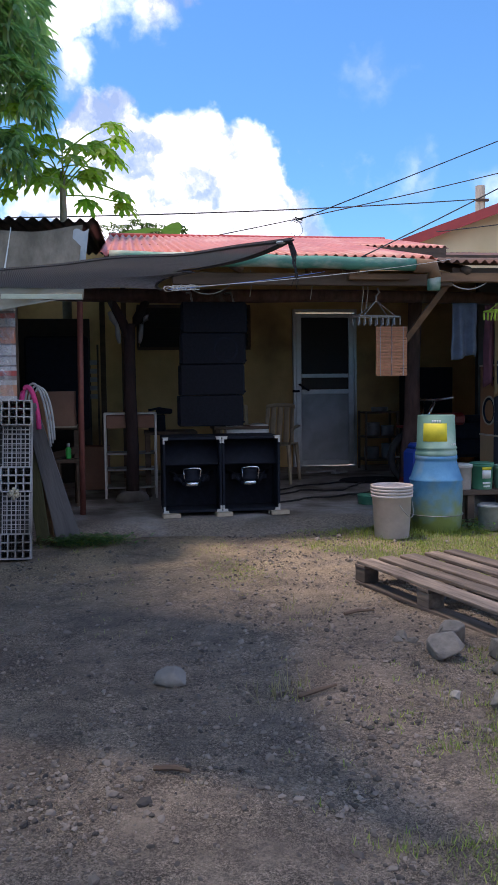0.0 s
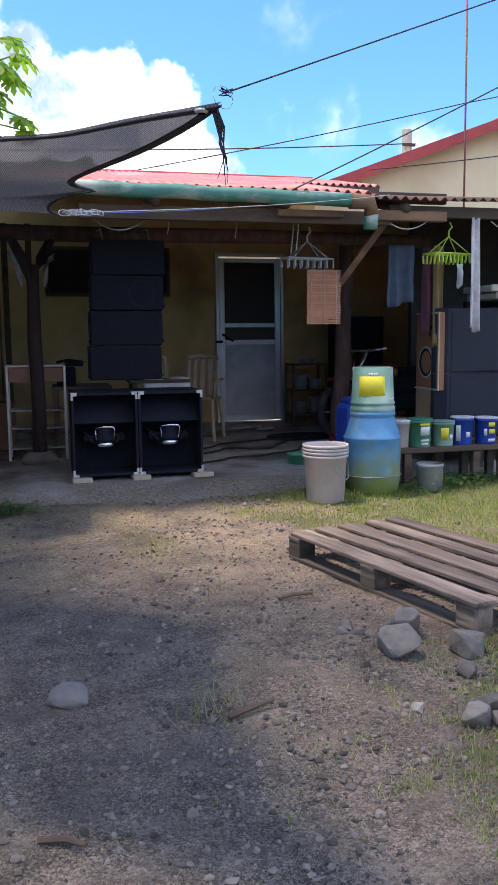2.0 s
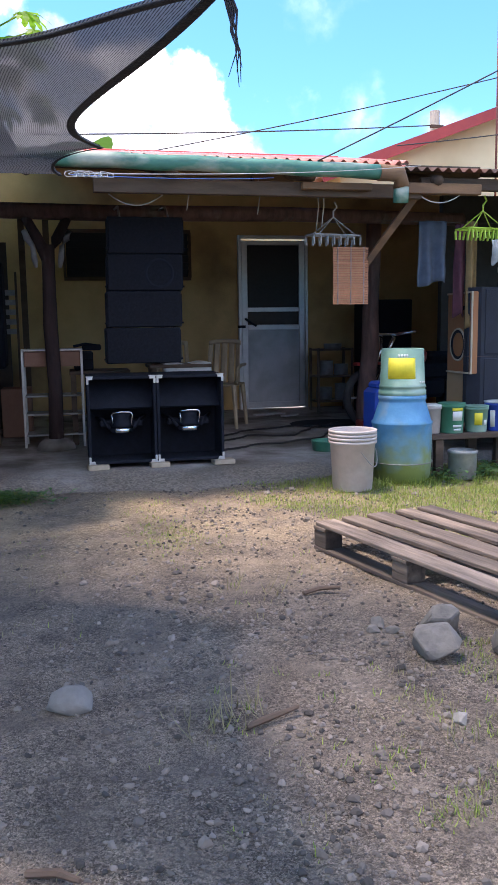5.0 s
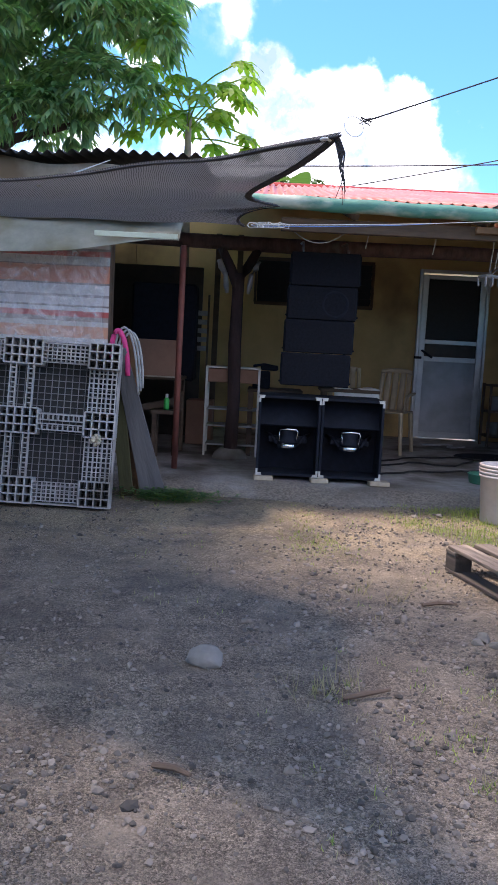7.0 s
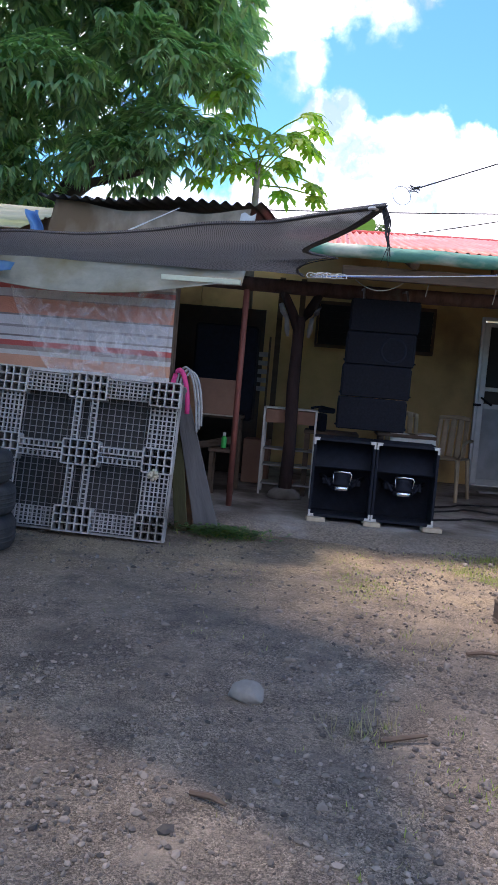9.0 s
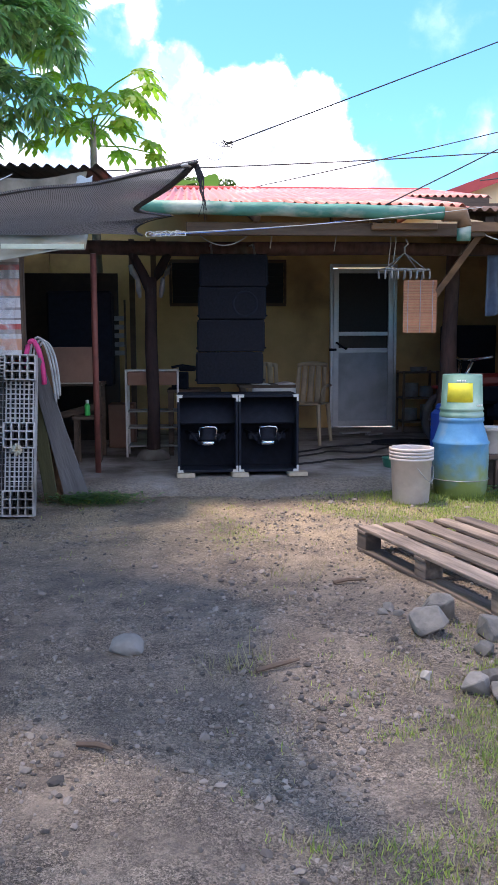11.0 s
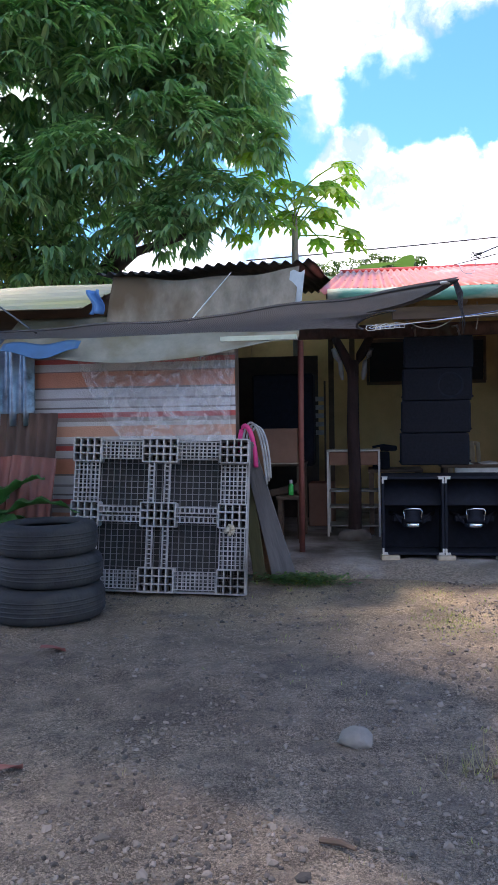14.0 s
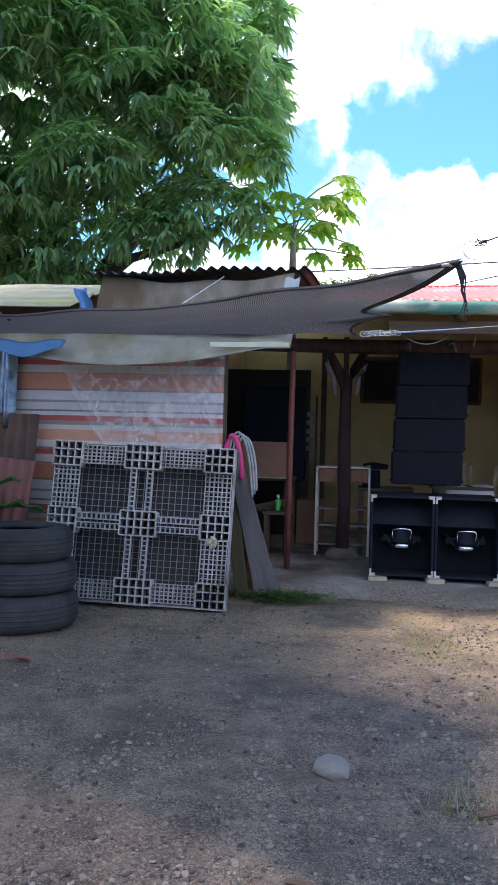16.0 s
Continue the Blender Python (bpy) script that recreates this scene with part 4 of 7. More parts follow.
def unseen_shade_tree():
    # unseen tree added as a shade caster; its lumps are placed to shape the shade
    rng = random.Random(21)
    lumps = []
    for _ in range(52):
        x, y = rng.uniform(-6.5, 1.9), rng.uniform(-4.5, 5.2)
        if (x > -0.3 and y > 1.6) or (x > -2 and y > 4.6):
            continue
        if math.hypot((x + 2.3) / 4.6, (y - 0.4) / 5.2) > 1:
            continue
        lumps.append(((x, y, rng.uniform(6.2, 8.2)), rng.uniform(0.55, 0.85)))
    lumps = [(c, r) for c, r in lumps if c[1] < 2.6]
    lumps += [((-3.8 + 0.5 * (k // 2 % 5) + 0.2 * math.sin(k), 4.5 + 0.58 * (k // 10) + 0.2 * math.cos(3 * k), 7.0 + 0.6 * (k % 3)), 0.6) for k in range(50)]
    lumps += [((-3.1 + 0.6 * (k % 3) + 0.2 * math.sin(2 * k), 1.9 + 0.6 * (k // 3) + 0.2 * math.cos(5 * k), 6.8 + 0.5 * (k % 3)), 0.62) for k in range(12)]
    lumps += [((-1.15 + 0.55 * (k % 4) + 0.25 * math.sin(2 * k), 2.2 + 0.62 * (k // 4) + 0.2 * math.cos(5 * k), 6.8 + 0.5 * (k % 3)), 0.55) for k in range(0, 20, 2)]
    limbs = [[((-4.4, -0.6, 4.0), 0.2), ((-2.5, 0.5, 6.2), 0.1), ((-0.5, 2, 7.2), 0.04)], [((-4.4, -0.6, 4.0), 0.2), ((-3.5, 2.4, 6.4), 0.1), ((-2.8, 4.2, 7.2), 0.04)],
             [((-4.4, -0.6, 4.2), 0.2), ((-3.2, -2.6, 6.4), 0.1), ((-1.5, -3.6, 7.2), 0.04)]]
    tree("mango_tree", "tall mango tree out of view, added to shade the yard", [((-4.6, -0.8, 0), 0.36), ((-4.5, -0.7, 2), 0.3), ((-4.4, -0.6, 4.4), 0.22)], limbs, lumps, 11, 8, 0.28, 0.055, MANGO, 9)


unseen_shade_tree()


PAPAYABARK = material("papaya_bark", (0.34, 0.31, 0.24), (0.2, 0.18, 0.14), 8, 0.9, bump=0.4)


def papaya():
    rng = random.Random(3)
    base = Vector((-0.14, 10.2, 0))
    ob = thing("papaya_tree", "slender papaya tree with lobed yellow-green leaves", "tree", base)
    bm = bmesh.new()
    tube(bm, [(0.05, 0, 0), (0.02, 0, 1.6), (0, 0, 3.0), (0.0, 0, 3.62)], [0.08, 0.06, 0.045, 0.03], 10)
    part("trunk", bm, PAPAYABARK, ob, smooth=True)
    for k in range(30):
        a, rise = k * 2.4, rng.uniform(-0.55, 1.3)
        length = rng.uniform(0.45, 0.85)
        start = Vector((0, 0, 3.35 + 0.018 * k))
        tip = start + Vector((math.cos(a), math.sin(a), rise)).normalized() * length
        part("leaf_stalk", tube(bmesh.new(), [start, (start + tip) / 2 + Vector((0, 0, 0.03)), tip], 0.009, 5), PAPAYA, ob)
        items = []
        facing = Vector((math.cos(a), math.sin(a), 0))
        for j in range(9):
            b = a + (j - 4) * 0.52
            out = Vector((math.cos(b), math.sin(b), -0.25 - 0.25 * rng.random())).normalized()
            size = 0.30 - 0.03 * abs(j - 4)
            items.append((tip, out, Vector((0, 0, 1)), size * rng.uniform(0.85, 1.15), 0.07))
        leaf = leaf_mesh("leaf", items, PAPAYA, [(0, 0.25), (0.3, 0.4), (0.5, 0.85), (0.62, 0.35), (0.8, 0.5), (1.0, 0)])
        leaf.parent = ob


papaya()


def banana(place, seed, tall):
    rng = random.Random(seed)
    ob = thing("banana_plant", "banana plant with broad torn pale-green leaves", "plant", place)
    bm = bmesh.new()
    tube(bm, [(0, 0, 0), (0.02, 0, tall * 0.5), (0, 0, tall)], [0.11, 0.1, 0.06], 10)
    part("stem", bm, BANANA, ob, smooth=True)
    for k in range(7):
        a = k * 2.4 + seed
        out = Vector((math.cos(a), math.sin(a), rng.uniform(0.2, 0.9))).normalized()
        leaf = leaf_mesh("leaf", [(Vector((0, 0, tall - 0.05)), out, Vector((0, 0, 1)), rng.uniform(0.9, 1.2), 0.26)], BANANA, [(0, 0.12), (0.15, 0.5), (0.4, 0.62), (0.6, 0.6), (0.8, 0.48), (0.93, 0.25), (1, 0)])
        leaf.parent = ob


banana((0.2, 11.6, 0), 1, 2.95)
banana((1.05, 12.6, 0), 4, 2.9)


def far_tree(place, height, seed, wide=0.6):
    rng = random.Random(seed)
    x, y, z = place
    lumps = [((x + rng.uniform(-wide, wide), y + rng.uniform(-wide, wide), height - rng.uniform(0.1, 0.9)), rng.uniform(0.3, 0.5)) for _ in range(7)]
    tree("distant_tree", "small distant tree top above the roofs", [((x, y, 0), 0.12), ((x + 0.05, y, height * 0.5), 0.1), ((x, y, height - 0.4), 0.05)], [], lumps, 22, 7, 0.16, 0.05, FAR_LEAF, seed)


for i, (x, y, h, w) in enumerate([(1.55, 20, 4.75, 0.45), (3.1, 21, 4.6, 0.3), (0.2, 19, 4.7, 0.7), (-0.6, 16, 4.3, 0.8), (4.2, 22, 4.5, 0.3)]):
    far_tree((x, y, 0), h, 30 + i, w)


def utility_pole():
    ob = thing("utility_pole", "grey wooden pole with a sawn top carrying cables", "pole", (8.8, 18.8, 0))
    bm = bmesh.new()
    tube(bm, [(0, 0, 0), (0.02, 0, 3), (0, 0, 5.75)], [0.13, 0.12, 0.11], 12)
    part("shaft", bm, material("grey_pole", (0.30, 0.27, 0.23), (0.18, 0.16, 0.14), 6, 0.9, stretch=(1, 1, 0.2)), ob, smooth=True)
    bm = fresh(((0, -0.12, 5.4), (0.3, 0.06, 0.06)))
    part("bracket", bm, TIMBER, ob)


utility_pole()


def bird_nest_fern():
    rng = random.Random(11)
    ob = thing("bird_nest_fern", "bird's-nest fern with long glossy wavy leaves on a root mound", "plant", (-1.86, 5.55, 0))
    bm = bmesh.new()
    lathe(bm, [(0, 0), (0.2, 0), (0.24, 0.1), (0.2, 0.28), (0.12, 0.42), (0, 0.44)], 18)
    for v in bm.verts:
        v.co += Vector((noise.noise(v.co * 9), noise.noise(v.co * 9 + Vector((5, 0, 0))), noise.noise(v.co * 9 + Vector((0, 5, 0))))) * 0.10
    part("root_mass", bm, TREEBARK, ob, "dark fibrous root mass", smooth=True)
    for k in range(70):
        a = rng.uniform(0, 6.28)
        r = rng.uniform(0.12, 0.22)
        bm = bmesh.new()
        p = Vector((r * math.cos(a), r * math.sin(a), rng.uniform(0.2, 0.42)))
        tube(bm, [p, p + Vector((0.05 * math.cos(a), 0.05 * math.sin(a), -0.12)), p + Vector((0.02, 0.03 * math.sin(a), -p.z + 0.01))], 0.008, 4)
        part("dead_frond", bm, BARK, ob)
    for k in range(15):
        a = k * 2.399
        rise = 0.35 + 0.9 * (k / 15)
        length = rng.uniform(0.62, 0.92)
        bm = bmesh.new()
        out = Vector((math.cos(a), math.sin(a), 0))

        def at(u, v, out=out, rise=rise, length=length, k=k):
            s = length * v
            w = 0.085 * math.sin(math.pi * (0.06 + 0.94 * v) ** 0.8) * (1 + 0.18 * math.sin(26 * v + k))
            mid = out * (s * 0.8) + Vector((0, 0, 0.40 + rise * s - 0.75 * s * s))
            side = Vector((-out.y, out.x, 0))
            return mid + side * ((u - 0.5) * 2 * w) + Vector((0, 0, 0.25 * abs(u - 0.5) * w * 4 + 0.02 * math.sin(30 * v + k) * abs(u - 0.5) * 2))

        sheet(bm, 4, 22, at, (0, 0, 0.0015))
        part("leaf", bm, FERNLEAF, ob, smooth=True)


bird_nest_fern()


# ---- yard things ----
def wooden_pallet():
    ob = thing("wooden_pallet", "old weathered wooden pallet lying on the earth", "pallet", (2.30, 4.295, 0.0), 15)
    w, l = 0.71, 1.28
    for i in range(5):
        x = -w / 2 + 0.055 + i * (w - 0.11) / 4
        bm = bmesh.new()
        box(bm, (x, 0.01 * ((i * 7) % 3 - 1), 0.122 + 0.002 * (i % 2)), (0.094 if i not in (0, 2) else 0.108, l - 0.01 * (i % 3), 0.018), Matrix.Rotation(radians(0.5 * ((i * 5) % 3 - 1)), 3, "Z"), bevel=0.003)
        part("slat", bm, PALLETWOOD, ob)
    for y in (-l / 2 + 0.05, 0.0, l / 2 - 0.05):
        part("cross_board", fresh(((0, y, 0.104), (w, 0.095, 0.016)), bevel=0.002), PALLETWOOD, ob)
        for x in (-w / 2 + 0.05, 0.0, w / 2 - 0.05):
            part("block", fresh(((x, y, 0.056), (0.092, 0.10, 0.08)), bevel=0.003), PALLETWOOD, ob)
    for x in (-w / 2 + 0.05, 0, w / 2 - 0.05):
        part("bottom_board", fresh(((x, 0, 0.008), (0.095, l, 0.016)), bevel=0.002), PALLETWOOD, ob)


wooden_pallet()


# darker than GREYPLASTIC: dirt plus the recess's shade put into the colour
GRIDGREY = material("dusty_shaded_grid", (0.34, 0.32, 0.32), (0.2, 0.19, 0.19), 9, 0.7, bump=0.15)


def plastic_pallet():
    """A square grid pallet on edge, its feet to the yard."""
    ob = new("plastic_pallet")
    tagged(ob, "grey plastic grid pallet leaning on edge against the shed", "pallet")
    ob.matrix_basis = Matrix.Translation((-0.708, 5.80, 0.02)) @ Matrix.Rotation(radians(1.5), 4, "Y") @ Matrix.Rotation(radians(3), 4, "Z") @ Matrix.Rotation(radians(-9), 4, "X")
    W, Hh = 1.21, 1.05

    def bars(bm, x0, x1, z0, z1, nx, nz, y, depth, thick):
        for i in range(nx + 1):
            box(bm, (x0 + (x1 - x0) * i / nx, y, (z0 + z1) / 2), (thick, depth, z1 - z0))
        for j in range(nz + 1):
            box(bm, ((x0 + x1) / 2, y, z0 + (z1 - z0) * j / nz), (x1 - x0, depth, thick))

    bm = bmesh.new()
    bars(bm, -W / 2, W / 2, 0, Hh, 28, 25, 0.12, 0.012, 0.004)
    part("deck_grid", bm, GRIDGREY, ob, "dusty deck grid, its grey darkened for shade")["kind"] = "stuff"
    # near-black sheet added so the openings look shaded
    part("deck_shade", fresh(((0, 0.134, Hh / 2), (W, 0.006, Hh))), DARKSHEET, ob, "dark sheet added for the shade behind the deck grid")
    bm = bmesh.new()
    for x in (-W / 2, W / 2):
        box(bm, (x, 0.09, Hh / 2), (0.012, 0.07, Hh))
    for z in (0.005, Hh - 0.005):
        box(bm, (0, 0.09, z), (W, 0.07, 0.012))
    part("rim", bm, GREYPLASTIC, ob)
    cx, cz = (-W / 2 + 0.095, 0.0, W / 2 - 0.095), (0.085, Hh / 2, Hh - 0.085)
    for x in cx:
        for z in cz:
            bm = bmesh.new()
            wide = 0.12 if x == 0 else 0.095
            bars(bm, x - wide, x + wide, z - 0.08, z + 0.08, 5 if x == 0 else 4, 3, 0.05, 0.10, 0.009)
            part("foot", bm, GREYPLASTIC, ob)
    for z in cz:
        for a, b in ((cx[0] + 0.1, -0.12), (0.12, cx[2] - 0.1)):
            bm = bmesh.new()
            if z == cz[1]:
                bars(bm, a, b, z - 0.05, z - 0.012, 9, 1, 0.02, 0.03, 0.007)
                bars(bm, a, b, z + 0.012, z + 0.05, 9, 1, 0.02, 0.03, 0.007)
            else:
                bars(bm, a, b, z - 0.06, z + 0.06, 10, 5, 0.03, 0.02, 0.006)
            part("runner", bm, GREYPLASTIC, ob)
    for x in cx:
        for a, b in ((cz[0] + 0.08, cz[1] - 0.08), (cz[1] + 0.08, cz[2] - 0.08)):
            bm = bmesh.new()
            if x == 0:
                for s in (-0.055, 0.055):
                    bars(bm, x + s - 0.018, x + s + 0.018, a, b, 1, 9, 0.02, 0.03, 0.007)
            else:
                bars(bm, x - 0.085, x + 0.085, a, b, 6, 9, 0.03, 0.02, 0.006)
            part("runner", bm, GREYPLASTIC, ob)
    bm = bmesh.new()
    for k in range(16):
        d = unit(random.Random(k))
        tube(bm, [Vector((0.50, 0.0, 0.43)) + d * 0.01, Vector((0.50, -0.01, 0.43)) + Vector((d.x * 0.04, d.y * 0.025, d.z * 0.04))], 0.011, 5)
    part("rope_knot", bm, material("pale_rope", (0.62, 0.55, 0.42), (0.45, 0.38, 0.28), 20), ob, "pale knotted rope tuft", smooth=True)


plastic_pallet()


def tyre(z, radius, width, x, y, label):
    ob = thing("tyre", label, "tyre", (x, y, z), 20 * z, "stack of tyres")
    r, h = radius, width
    bm = lathe(bmesh.new(), [(r * 0.60, 0.15 * h), (r * 0.66, 0.02 * h), (r * 0.82, 0), (r * 0.95, 0.06 * h), (r, 0.2 * h), (r * 1.005, 0.5 * h), (r, 0.8 * h), (r * 0.95, 0.94 * h), (r * 0.82, h), (r * 0.66, 0.98 * h), (r * 0.60, 0.85 * h), (r * 0.64, 0.8 * h), (r * 0.85, 0.78 * h), (r * 0.88, 0.5 * h), (r * 0.85, 0.22 * h), (r * 0.64, 0.2 * h), (r * 0.60, 0.15 * h)], 56)
    part("carcass", bm, RUBBER, ob, smooth=True)
    bm = bmesh.new()
    for zz in (0.3, 0.43, 0.57, 0.7):
        lathe(bm, [(r * 0.99, zz * h - 0.006), (r * 1.012, zz * h - 0.005), (r * 1.012, zz * h + 0.005), (r * 0.99, zz * h + 0.006)], 56)
    part("tread", bm, RUBBER, ob, smooth=True)


tyre(0.0, 0.345, 0.20, -1.215, 5.21, "worn grey tyre with moss at the bottom of a stack")
tyre(0.198, 0.31, 0.185, -1.20, 5.24, "worn black tyre in the middle of a stack")
tyre(0.381, 0.30, 0.19, -1.215, 5.23, "worn black tyre on top of a stack")

STONE = material("grey_stone", (0.22, 0.195, 0.17), (0.10, 0.09, 0.08), 10, 0.9, bump=0.6, fine=40, stain=(0.12, 0.10, 0.08), stain_scale=5, stain_cut=0.6, vary=0.3)
PALESTONE = material("pale_stone", (0.46, 0.42, 0.37), (0.24, 0.22, 0.19), 9, 0.9, bump=0.4, fine=40, stain=(0.25, 0.22, 0.18), stain_scale=5, stain_cut=0.6)


def stone(x, y, sx, sy, sz, seed, label, mat=STONE, turn=0, group="rubble by the pallet", points=15):
    rng = random.Random(seed)
    bm = bmesh.new()
    for _ in range(points):
        d = unit(rng)
        bm.verts.new((d.x * sx * rng.uniform(0.8, 1), d.y * sy * rng.uniform(0.8, 1), max(d.z, -0.4) * sz))
    hull = bmesh.ops.convex_hull(bm, input=bm.verts)
    bmesh.ops.delete(bm, geom=[v for v in bm.verts if not v.link_faces], context="VERTS")
    bmesh.ops.bevel(bm, geom=list(bm.edges), offset=min(sx, sz) * 0.05, segments=1, affect="EDGES")
    ob = part("stone", bm, mat)
    ob.matrix_basis = pose(x, y, ground_height(x, y) + 0.33 * sz, 0, 0, turn)
    return tagged(ob, label, "stone", group)


SUNKSTONE = material("sunk_stone", (0.25, 0.228, 0.205), (0.16, 0.145, 0.13), 12, 0.9, bump=0.3, fine=40)
stone(0.685, 3.40, 0.075, 0.055, 0.052, 1, "smooth grey stone half sunk in the earth", SUNKSTONE, group="", points=60)
ROCKS = [(1.885, 3.66, 0.11, 0.08, 0.09, "chunky grey rubble stone beside the pallet"), (1.79, 3.50, 0.085, 0.10, 0.09, "dark angular stone beside the pallet"), (2.03, 3.46, 0.10, 0.08, 0.07, "rough grey stone in the rubble heap"),
         (2.25, 3.40, 0.13, 0.12, 0.10, "large flat grey slab in the rubble heap"), (2.11, 3.19, 0.09, 0.07, 0.09, "pale broken slab standing in the rubble"), (1.90, 3.06, 0.11, 0.06, 0.04, "flat slate lying in the rubble"),
         (1.99, 2.94, 0.11, 0.09, 0.05, "pale flat slab in the grass"), (1.86, 2.90, 0.09, 0.07, 0.045, "light brown flat stone in the grass"), (1.79, 2.97, 0.07, 0.06, 0.05, "grey stone in the rubble heap"),
         (2.28, 3.60, 0.07, 0.05, 0.04, "pale small slab in the rubble heap"), (2.40, 3.50, 0.11, 0.09, 0.07, "brown mossy stone in the rubble heap"), (2.42, 3.25, 0.12, 0.10, 0.08, "grey stone in the rubble heap"),
         (1.665, 3.08, 0.035, 0.028, 0.02, "small white stone on the earth"), (1.715, 3.80, 0.04, 0.03, 0.028, "small grey stone on the earth"), (1.74, 3.73, 0.03, 0.025, 0.022, "small grey stone on the earth"),
         (1.68, 3.75, 0.026, 0.03, 0.02, "small grey stone on the earth"), (2.1, 2.70, 0.10, 0.08, 0.06, "grey stone in the grass"), (2.25, 2.98, 0.10, 0.08, 0.06, "grey stone in the grass"), (1.93, 3.28, 0.05, 0.045, 0.035, "brown stone in the rubble heap")]
for i, (x, y, sx, sy, sz, text) in enumerate(ROCKS):
    stone(x, y, sx, sy, sz, 50 + i, text, PALESTONE if "pale" in text or "white" in text else STONE, 37 * i)
SLATE = material("paving_slab", (0.16, 0.155, 0.15), (0.08, 0.078, 0.075), 7, 0.9, bump=0.5, fine=30)
for x, y, a, w in ((-1.33, 4.42, 12, 0.30), (-1.55, 4.72, 8, 0.34), (-1.75, 4.35, 20, 0.3)):
    bm = bmesh.new()
    box(bm, (0, 0, 0.012), (w, 0.17, 0.03), bevel=0.008)
    ob = part("paving_slab", bm, SLATE)
    ob.matrix_basis = pose(x, y, ground_height(x, y), 1, 2, a)
    tagged(ob, "broken dark paving slab lying on the earth", "slab", "slabs by the fern")


def gravel():
    """Loose stones: jittered round lumps, half sunk, thick in swathes and thin on the trodden path."""
    rng = np.random.default_rng(4)
    g = (1 + 5 ** 0.5) / 2
    lump = np.array([(-1, g, 0), (1, g, 0), (-1, -g, 0), (1, -g, 0), (0, -1, g), (0, 1, g), (0, -1, -g), (0, 1, -g), (g, 0, -1), (g, 0, 1), (-g, 0, -1), (-g, 0, 1)]) / 1.9
    tris = [(0, 11, 5), (0, 5, 1), (0, 1, 7), (0, 7, 10), (0, 10, 11), (1, 5, 9), (5, 11, 4), (11, 10, 2), (10, 7, 6), (7, 1, 8), (3, 9, 4), (3, 4, 2), (3, 2, 6), (3, 6, 8), (3, 8, 9), (4, 9, 5), (2, 4, 11), (6, 2, 10), (8, 6, 7), (9, 8, 1)]
    verts, faces = [], []
    made = 0
    while made < 24000:
        x, y = rng.uniform(-2.2, 3.2), 1.45 + 5.1 * rng.random() ** 1.35
        right = math.exp(-((x - 1.45 - 0.1 * (y - 3)) / 0.5) ** 2)
        left = math.exp(-((x - 0.12) / 0.42) ** 2 - ((y - 2.75) / 0.75) ** 2)
        edge = math.exp(-((y - 6.15) / 0.16) ** 2 - ((x - 1.6) / 0.45) ** 2)
        dense = (0.16 + 0.75 * right + 0.85 * left + 1.2 * edge) * (0.65 + 1.5 * noise.noise(Vector((x * 1.6, y * 1.6, 7.0))) + 0.9 * noise.noise(Vector((x * 5, y * 5, 2.0))))
        if rng.random() > max(0.05, dense):
            continue
        s = 0.0026 + 0.0085 * rng.random() ** 3.6 + (rng.uniform(0.004, 0.013) if rng.random() < 0.02 else 0)
        a = rng.uniform(0, 6.28)
        c, k = math.cos(a), math.sin(a)
        shape = lump * rng.uniform(0.55, 1.25, (12, 1)) * s * np.array((rng.uniform(0.9, 1.4), rng.uniform(0.75, 1.0), rng.uniform(0.55, 0.95)))
        z = ground_height(x, y) + s * 0.28
        base = len(verts)
        verts.extend((x + c * px - k * py, y + k * px + c * py, z + pz) for px, py, pz in shape)
        faces.extend((a0 + base, b0 + base, c0 + base) for a0, b0, c0 in tris)
        made += 1
    mesh = bpy.data.meshes.new("gravel")
    mesh.from_pydata(verts, [], faces)
    mesh.materials.append(leafy("gravel_stone", (0.29, 0.24, 0.20), (0.055, 0.047, 0.042), 0.0, 0.9))
    tagged(new("gravel", mesh), "loose grey-brown gravel scattered over the earth", "gravel", kind="stuff")


gravel()


